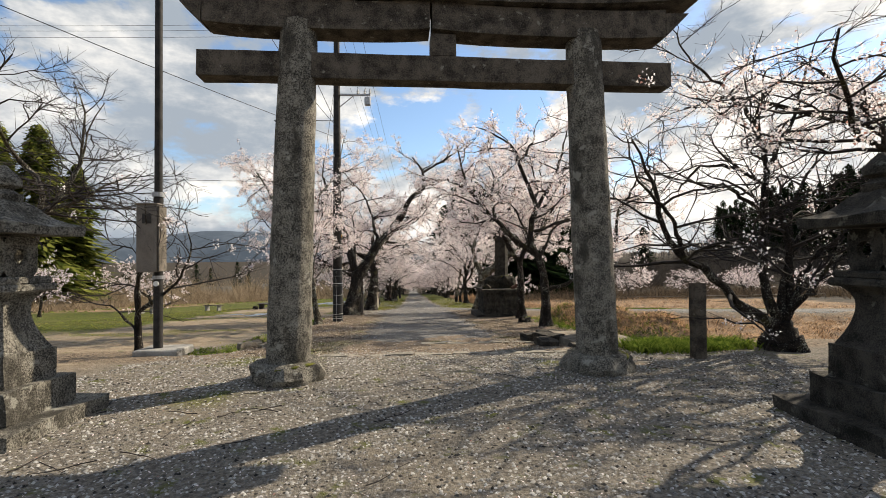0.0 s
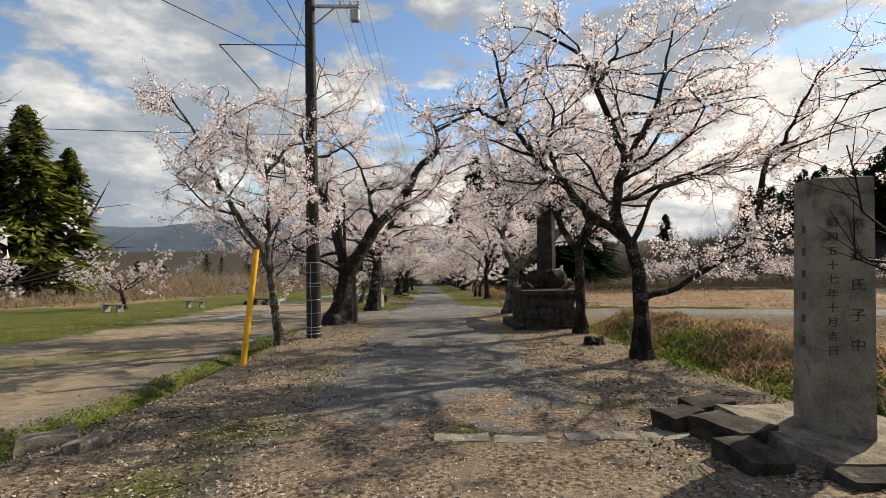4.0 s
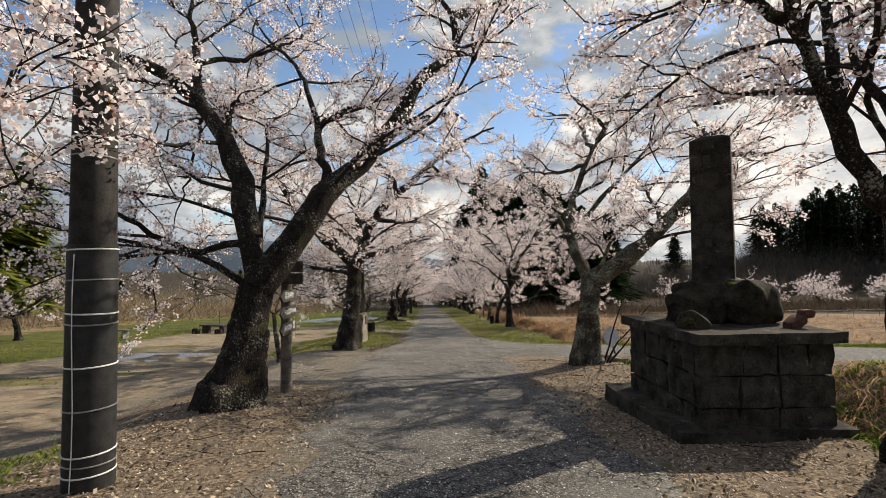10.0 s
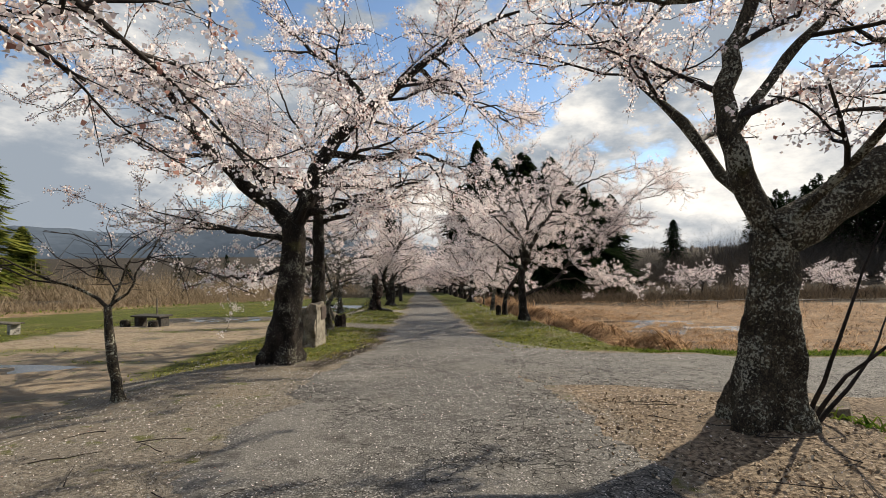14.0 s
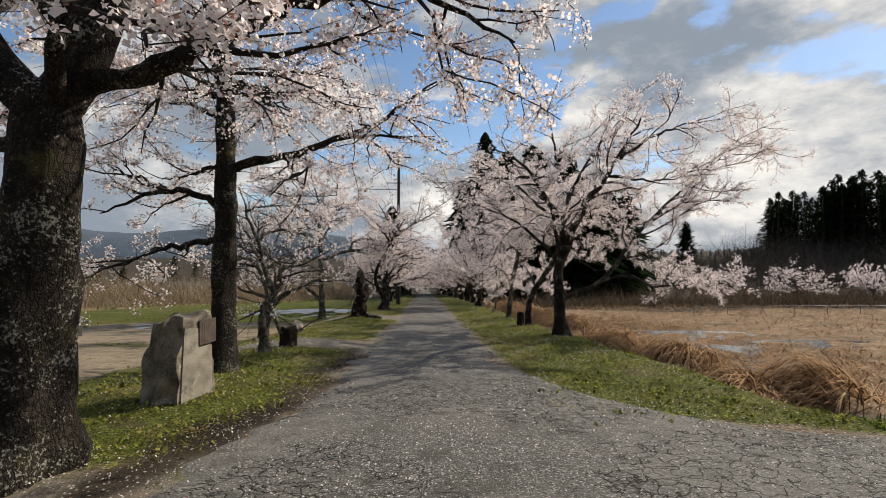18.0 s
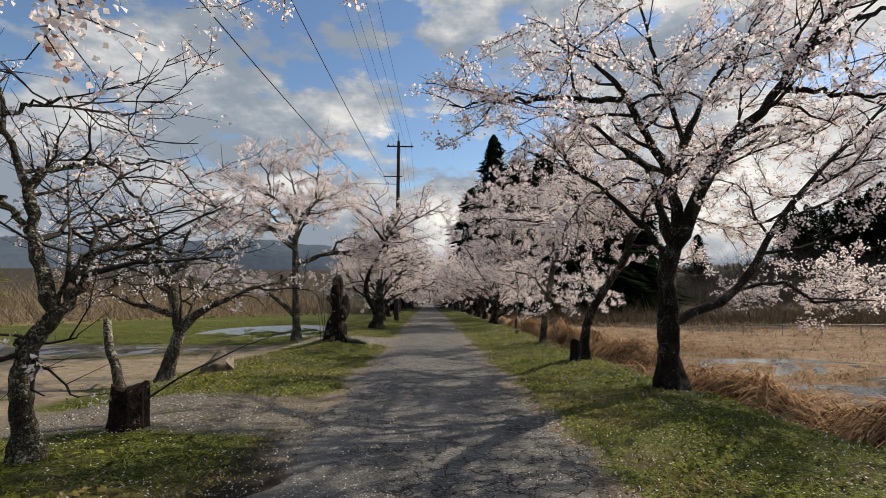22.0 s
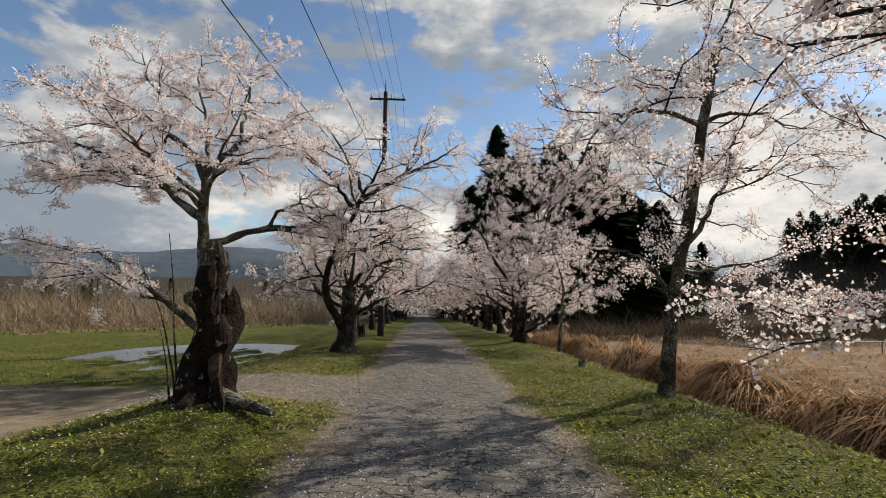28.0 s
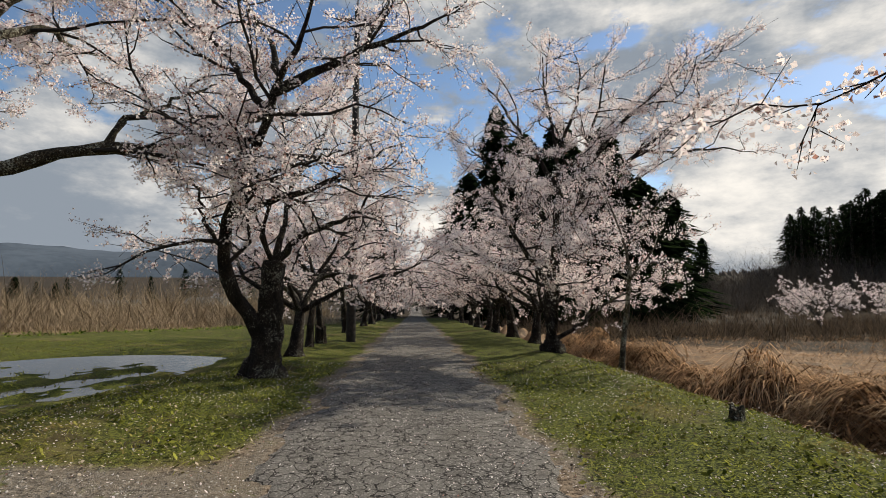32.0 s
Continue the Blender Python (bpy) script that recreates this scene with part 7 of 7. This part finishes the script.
def spin(rng, k):
    a = rng.uniform(0, 2 * np.pi, k)
    return np.stack([np.cos(a), np.sin(a)], -1)


def stuff(name, V, F, mat, label, category):
    return tagged(new(name, fast_mesh(name, V, F, M[mat])), label, category, kind="stuff")


rng = np.random.default_rng(77)
# short grass of the verges, thickest beside the lane
P = scatter(rng, 360000, -4.4, 5.6, 26.5, 53, lambda x, y: np.clip(grass_mask(x, y) - .15, 0, 1) * (1.05 - sm(36, 62, y) * .8) * ((x > right_edge(y) + .02) | (x < left_edge(y) - .02)) * np.clip(.62 + .9 * wave(x, y, 2.6), .1, 1))
k = len(P)
V, F = ribbons(rng, P, spin(rng, k), rng.uniform(.03, .09, k), rng.uniform(.003, .008, k), rng.uniform(.3, 1.0, k), 1, .6)
stuff("verge_grass", V, F, "grass", "short weedy spring grass on the verges", "grass")
P = scatter(rng, 110000, -4.6, 5.7, 26.5, 54, lambda x, y: np.clip(grass_mask(x, y) - .1, 0, 1) * ((x > right_edge(y) + .02) | (x < left_edge(y) - .02)) * np.clip(.3 + .7 * wave(x, y, 2.2, 1), .03, .9))
P[:, 2] += rng.uniform(.005, .04, len(P))
k = len(P)
d = spin(rng, k)
size = rng.uniform(.011, .036, k)
a3 = np.concatenate([d, rng.normal(.2, .45, (k, 1))], 1) * size[:, None]
b3 = np.stack([-d[:, 1], d[:, 0], rng.normal(0, .4, k)], -1) * (size * .6)[:, None]
V, F = np.stack([P - a3, P - b3, P + a3, P + b3], 1).reshape(-1, 3), np.arange(4 * k).reshape(k, 4)
stuff("verge_weeds", V, F, "grass", "low broad-leaved weeds among the verge grass", "weeds")
P = scatter(rng, 30000, 5.0, 16, 26.5, 31, lambda x, y: np.clip(grass_mask(x, y) - .1, 0, 1) * (1 - side_road(x, y)))
k = len(P)
V, F = ribbons(rng, P, spin(rng, k), rng.uniform(.06, .2, k), rng.uniform(.006, .014, k), rng.uniform(.3, 1.0, k), 2, .5)
stuff("lane_grass", V, F, "weed", "bright green grass strip along the side lane", "grass")
# lawn and lot edge, thinner
P = scatter(rng, 60000, -16, -4.2, 12, 66, lambda x, y: np.clip(grass_mask(x, y) - .2, 0, 1) * .55)
k = len(P)
V, F = ribbons(rng, P, spin(rng, k), rng.uniform(.05, .12, k), rng.uniform(.008, .018, k), rng.uniform(.3, 1.0, k), 2, .5)
stuff("lawn_grass", V, F, "grass", "thin lawn grass across the field", "grass")
# a long-leaved green clump behind the square post
P = scatter(rng, 9000, 3.5, 6.2, 7.1, 8.75, lambda x, y: np.clip(.55 + .9 * wave(x, y, 1.6, 2), .04, 1) * sm(7.05, 7.4, y + .12 * wave(x, y, 3, 1)) * sm(8.75, 8.3, y) * sm(3.5, 3.9, x) * (np.hypot(x - 6.03, y - 7.25) > .45))
k = len(P)
V, F = ribbons(rng, P, spin(rng, k), rng.uniform(.22, .52, k), rng.uniform(.006, .013, k), rng.uniform(.6, 1.25, k), 4, .45)
stuff("leafy_clump", V, F, "weed", "long-leaved green plants arching beside the square post", "weeds")
# weeds on the ditch bank by the shrine end
P = scatter(rng, 52000, 4.0, 9.8, 9.3, 23, lambda x, y: np.clip(.45 + .7 * wave(x, y, 1.1, 3), .05, 1) * sm(3.9, 4.7, x + .3 * wave(x, y, 1.4)) * (1 - .75 * sm(5.6, 6.6, x + .8 * wave(x, y, .8, 1))))
k = len(P)
V, F = ribbons(rng, P, spin(rng, k), rng.uniform(.10, .36, k), rng.uniform(.008, .02, k), rng.uniform(.5, 1.2, k), 2, .5)
stuff("bank_weeds", V, F, "weed", "green weeds and long grass on the ditch bank", "weeds")
P = scatter(rng, 52000, 4.8, 11, 9.3, 23.2, lambda x, y: np.clip(.35 - .8 * wave(x, y, 1.1, 3) + .5 * sm(5.6, 6.6, x), .05, 1))
k = len(P)
V, F = ribbons(rng, P, spin(rng, k), rng.uniform(.2, .6, k), rng.uniform(.004, .010, k), rng.uniform(.7, 1.5, k), 2, .6)
stuff("bank_straw", V, F, "straw", "dead straw lying on the ditch bank", "dry grass")
P = scatter(rng, 5000, -4.3, -3.2, 8.6, 18, lambda x, y: np.full_like(x, .8))
k = len(P)
V, F = ribbons(rng, P, spin(rng, k), rng.uniform(.05, .16, k), rng.uniform(.006, .012, k), rng.uniform(.4, 1.0, k), 2, .5)
stuff("ditch_grass", V, F, "weed", "fresh grass in the shallow ditch by the lot", "grass")


# dry reeds that hang over the bank of the marsh
def reeds(rng, count, x0, x1, y0, y1, l0, l1, name, label, keep=None, toward=(-1.0, 0.0)):
    P = scatter(rng, count, x0, x1, y0, y1, keep or (lambda x, y: np.ones_like(x)))
    gap = np.sin(np.floor((P[:, 0] + .2 * np.sin(P[:, 1] * 2.1)) / .7) * 51.7 + np.floor((P[:, 1] + .3 * np.sin(P[:, 0] * 2.7)) / .85) * 23.3)
    P = P[(gap > -.55) | (rng.uniform(0, 1, len(P)) < .2)]
    k = len(P)
    # tussocks: blades of one tuft fall the same way
    cell = np.floor((P[:, 0] + .2 * np.sin(P[:, 1] * 2.1)) / .7) * 131 + np.floor((P[:, 1] + .3 * np.sin(P[:, 0] * 2.7)) / .85) * 17
    a = np.arctan2(toward[1], toward[0]) + 1.3 * np.sin(cell * 12.9898) + rng.normal(0, .75, k)
    D = np.stack([np.cos(a), np.sin(a)], -1)
    tall = 1 + .35 * np.sin(cell * 4.1)
    P[:, 2] += .15 * (1 + np.sin(cell * 7.7))
    V, F = ribbons(rng, P, D, rng.uniform(l0, l1, k) * tall, rng.uniform(.007, .018, k), rng.uniform(.95, 1.75, k), 4, .58)
    return stuff(name, V, F, "straw", label, "dry reeds")


reeds(rng, 40000, 5.5, 7.8, 30.6, 62, .6, 1.6, "reed_bank", "matted brown reeds hanging over the marsh ditch", lambda x, y: 1.0 - sm(44, 62, y) * .5)


def marsh_wet(x, y):
    return np.clip(sum(np.exp(-(((x - cx) / (rx_ * 1.2)) ** 2 + ((y - cy) / (ry_ * 1.2)) ** 2) ** 2) for cx, cy, rx_, ry_, _ in PUDDLES), 0, 1)


reeds(rng, 30000, 7.4, 16, 30.5, 60, .25, .7, "reed_bed", "flattened brown reeds over the marsh", lambda x, y: (1 - marsh_wet(x, y)) * 1.0 * (.5 + .5 * sm(12, 8, x)), (-.6, -.8))
reeds(rng, 11000, 15, 44, 29, 78, .6, 1.3, "reed_field", "brown dead reeds across the far marsh", lambda x, y: (1 - marsh_wet(x, y)) * .9, (-.3, -.9))
reeds(rng, 6000, 7.5, 26, 10, 23.2, .5, 1.0, "reed_field", "brown dead reeds beyond the ditch", None, (-.5, -.8))

# leaf litter under the first trees, petals, pebbles
def flakes(rng, P, size, tilt):
    """Small flat four-sided pieces lying on the ground."""
    k = len(P)
    d = spin(rng, k)
    n3 = np.concatenate([d, rng.normal(0, tilt, (k, 1))], 1) * size[:, None]
    e = np.stack([-d[:, 1], d[:, 0], rng.normal(0, tilt, k)], -1) * (size * rng.uniform(.4, .75, k))[:, None]
    V = np.stack([P - n3, P - e, P + n3, P + e], 1)
    return V.reshape(-1, 3), np.arange(4 * k).reshape(k, 4)


beside = lambda x, y: ((x > right_edge(y) - .1) | (x < left_edge(y) + .1)) * 1.0
P = scatter(rng, 80000, -3.4, 4.9, 8.2, 24.2, lambda x, y: np.maximum(beside(x, y), .5 * sm(.55, -.1, np.minimum(x - left_edge(y), right_edge(y) - x) - .25 * wave(x, y, 2.3))) * np.clip(.55 + .6 * wave(x, y, 1.6), .08, 1) * (1 - sm(20.5, 21.5, y) * (x < 0)))
P[:, 2] += np.where(beside(P[:, 0], P[:, 1]) > 0, .01, .024)
V, F = flakes(rng, P, rng.uniform(.007, .024, len(P)), .5)
stuff("leaf_litter", V, F, "litter", "dry brown leaves and twigs along the verge", "leaf litter")
P = scatter(rng, 60000, -4.5, 5.2, 24, 54, lambda x, y: beside(x, y) * np.clip(.24 + .4 * wave(x, y, 1.2, 2), .06, .6))
P[:, 2] += .02
V, F = flakes(rng, P, rng.uniform(.006, .018, len(P)), .5)
stuff("leaf_litter", V, F, "litter", "scattered dead leaves in the grass", "leaf litter")
P = scatter(rng, 90000, -3.4, 4.6, 1.5, 52, lambda x, y: np.clip(.34 + .5 * wave(x, y, .9, 4), .08, .9))
P[:, 2] += np.where((P[:, 0] < right_edge(P[:, 1])) & (P[:, 0] > left_edge(P[:, 1])) & (P[:, 1] > 7), .024, .012)
V, F = flakes(rng, P, rng.uniform(.005, .0125, len(P)), .25)
stuff("fallen_petals", V, F, "petal", "fallen pale cherry petals on lane and gravel", "petals")
P = scatter(rng, 45000, -4.2, 5.4, 27, 54, lambda x, y: beside(x, y) * np.clip(.35 + .5 * wave(x, y, 1.3, 1), .08, .9))
P[:, 2] += rng.uniform(.03, .06, len(P))
V, F = flakes(rng, P, rng.uniform(.006, .013, len(P)), .4)
stuff("fallen_petals", V, F, "petal", "fallen pale cherry petals caught in the verge grass", "petals")


def pebbles(rng, P, size, name, mat, label):
    k = len(P)
    o = np.array([(1, 0, 0), (0, 1, 0), (-1, 0, 0), (0, -1, 0), (0, 0, .7), (0, 0, -.7)], float)
    V = P[:, None] + o[None] * size[:, None, None] * rng.uniform(.55, 1.25, (k, 6, 1))
    a = rng.uniform(0, 6.28, k)
    c, s_ = np.cos(a)[:, None], np.sin(a)[:, None]
    d = V - P[:, None]
    V = P[:, None] + np.stack([d[..., 0] * c - d[..., 1] * s_, d[..., 0] * s_ + d[..., 1] * c, d[..., 2]], -1)
    f = np.array([(0, 1, 4), (1, 2, 4), (2, 3, 4), (3, 0, 4)])
    F = (np.arange(k)[:, None, None] * 6 + f[None]).reshape(-1, 3)
    stuff(name, V.reshape(-1, 3), F, mat, label, "gravel")


M["pebble"] = petal_material("gravel_stones", (0.03, 0.028, 0.025), (0.46, 0.44, 0.40), 0.0)
P = scatter(rng, 52000, -4.2, 5.2, .6, 9.2, lambda x, y: (sm(8.9, 7.2, y)) * np.clip(.72 + .35 * wave(x, y, 1.4), .1, 1))
pebbles(rng, P, rng.uniform(.007, .021, len(P)), "gravel", "pebble", "loose grey gravel round the gate")
P = scatter(rng, 110000, -4.5, 4.5, 8.5, 49, lambda x, y: beside(x, y) * np.clip(gravel_mask(x, y) - .2, 0, 1) * .9)
pebbles(rng, P, rng.uniform(.004, .013, len(P)), "gravel", "pebble", "loose gravel at the lane's edge")

# small sticks
tw, twr = [], []
for k in range(260):
    y = rng.uniform(1.5, 24)
    x = rng.choice([rng.uniform(-3.2, -1.2), rng.uniform(1.9, 4.4), rng.uniform(-2, 3) if y < 7 else 3.0])
    a = rng.uniform(0, 6.28)
    p = wander(rng, (x, y, 0), (math.cos(a), math.sin(a), 0), rng.uniform(.12, .5), 5, .12, 0)
    p[:, 2] = ground_z(p[:, 0], p[:, 1]) + .012 + rng.uniform(0, .02, 5)
    tw.append(p), twr.append(np.linspace(.005, .002, 5))
V, F = tube_batch(np.array(tw), np.array(twr), 4)
stuff("fallen_sticks", V, F, "twig", "small dead sticks strewn on the ground", "sticks")


# brushwood along the far edges
def brush(rng, spots, h0, h1, stems, name, label, width=.016, mat="brush"):
    spots = np.asarray(spots, float)
    n = len(spots)
    base = np.repeat(np.stack([spots[:, 0], spots[:, 1], ground_z(spots[:, 0], spots[:, 1])], -1), stems, axis=0)
    k = len(base)
    base[:, :2] += rng.normal(0, 1, (k, 2)) * np.repeat(rng.uniform(.2, 1.0, n), stems)[:, None]
    hh = np.repeat(h0 + (h1 - h0) * rng.uniform(0, 1, n) ** 1.7, stems) * rng.uniform(.35, 1.1, k)
    V, F = ribbons(rng, base, spin(rng, k), hh, np.full(k, width) * rng.uniform(.6, 1.4, k), rng.uniform(-.05, .9, k), 2, .62)
    return stuff(name, V, F, mat, label, "brush")


t = rng.uniform(0, 1, 900)
edge = np.stack([np.interp(t, [0, .3, .55, .8, 1], [-40, -33, -26, -17, -7]), np.interp(t, [0, .3, .55, .8, 1], [30, 52, 66, 80, 92])], -1)
brush(rng, edge + rng.normal(0, 1, (900, 2)) * [2.2, 2.2] + [-1.5, 2.0], 0.5, 3.3, 24, "brushwood", "dry brown brushwood along the lawn's far edge")
brush(rng, np.stack([rng.uniform(-70, -14, 900), rng.uniform(86, 128, 900)], -1), 2.2, 8.5, 26, "brushwood", "grey brown scrub in the valley", .028)
brush(rng, np.stack([rng.uniform(-125, -34, 620), rng.uniform(112, 165, 620)], -1), 3.0, 11.0, 18, "bare_wood", "leafless brown thicket on the valley side", .04)
brush(rng, np.stack([rng.uniform(9, 90, 1200), rng.uniform(76, 100, 1200)], -1), 1.2, 4.4, 20, "brushwood", "dark brown brushwood beyond the marsh", .025, "brush_dark")
brush(rng, np.stack([rng.uniform(62, 130, 700), rng.uniform(60, 175, 700)], -1), 2.0, 4.5, 16, "brushwood", "brown scrub on the far slope", .045, "brush_dark")
brush(rng, np.stack([rng.uniform(48, 190, 900), rng.uniform(165, 235, 900)], -1), 12, 24, 24, "bare_wood", "leafless grey woodland behind the marsh", .045, "bare")
P = scatter(rng, 9000, -40, -8, 24, 84, lambda x, y: sm(4.0, 1.0, np.abs(x - np.interp(y, [30, 52, 66, 80, 92], [-37, -30, -23, -14, -4]))) * .9)
k = len(P)
V, F = ribbons(rng, P, spin(rng, k), rng.uniform(.15, .45, k), rng.uniform(.03, .08, k), rng.uniform(.4, 1.0, k), 2, .5)
stuff("edge_weeds", V, F, "weed", "low leafy weeds at the lawn's far edge", "weeds")

# a low pipe rail far across the marsh
x0, x1 = 24, 60
rail = thing("guard_rail", pose(x0, 64, 0), "pale low pipe rail along the marsh's far side", "guard rail")
for k in range(13):
    x = x0 + k * 3.0
    part("post", Geo().rod((x - x0, 0, zat(x, 64) - .1), (x - x0, 0, zat(x, 64) + .75), .03, None, 8), M["boxgrey"], rail)
for k in range(12):
    x = x0 + k * 3.0
    g = Geo().rod((x - x0, 0, zat(x, 64) + .72), (x - x0 + 3.0, 0, zat(x + 3, 64) + .72), .03, None, 8)
    part("rail", g, M["boxgrey"], rail)
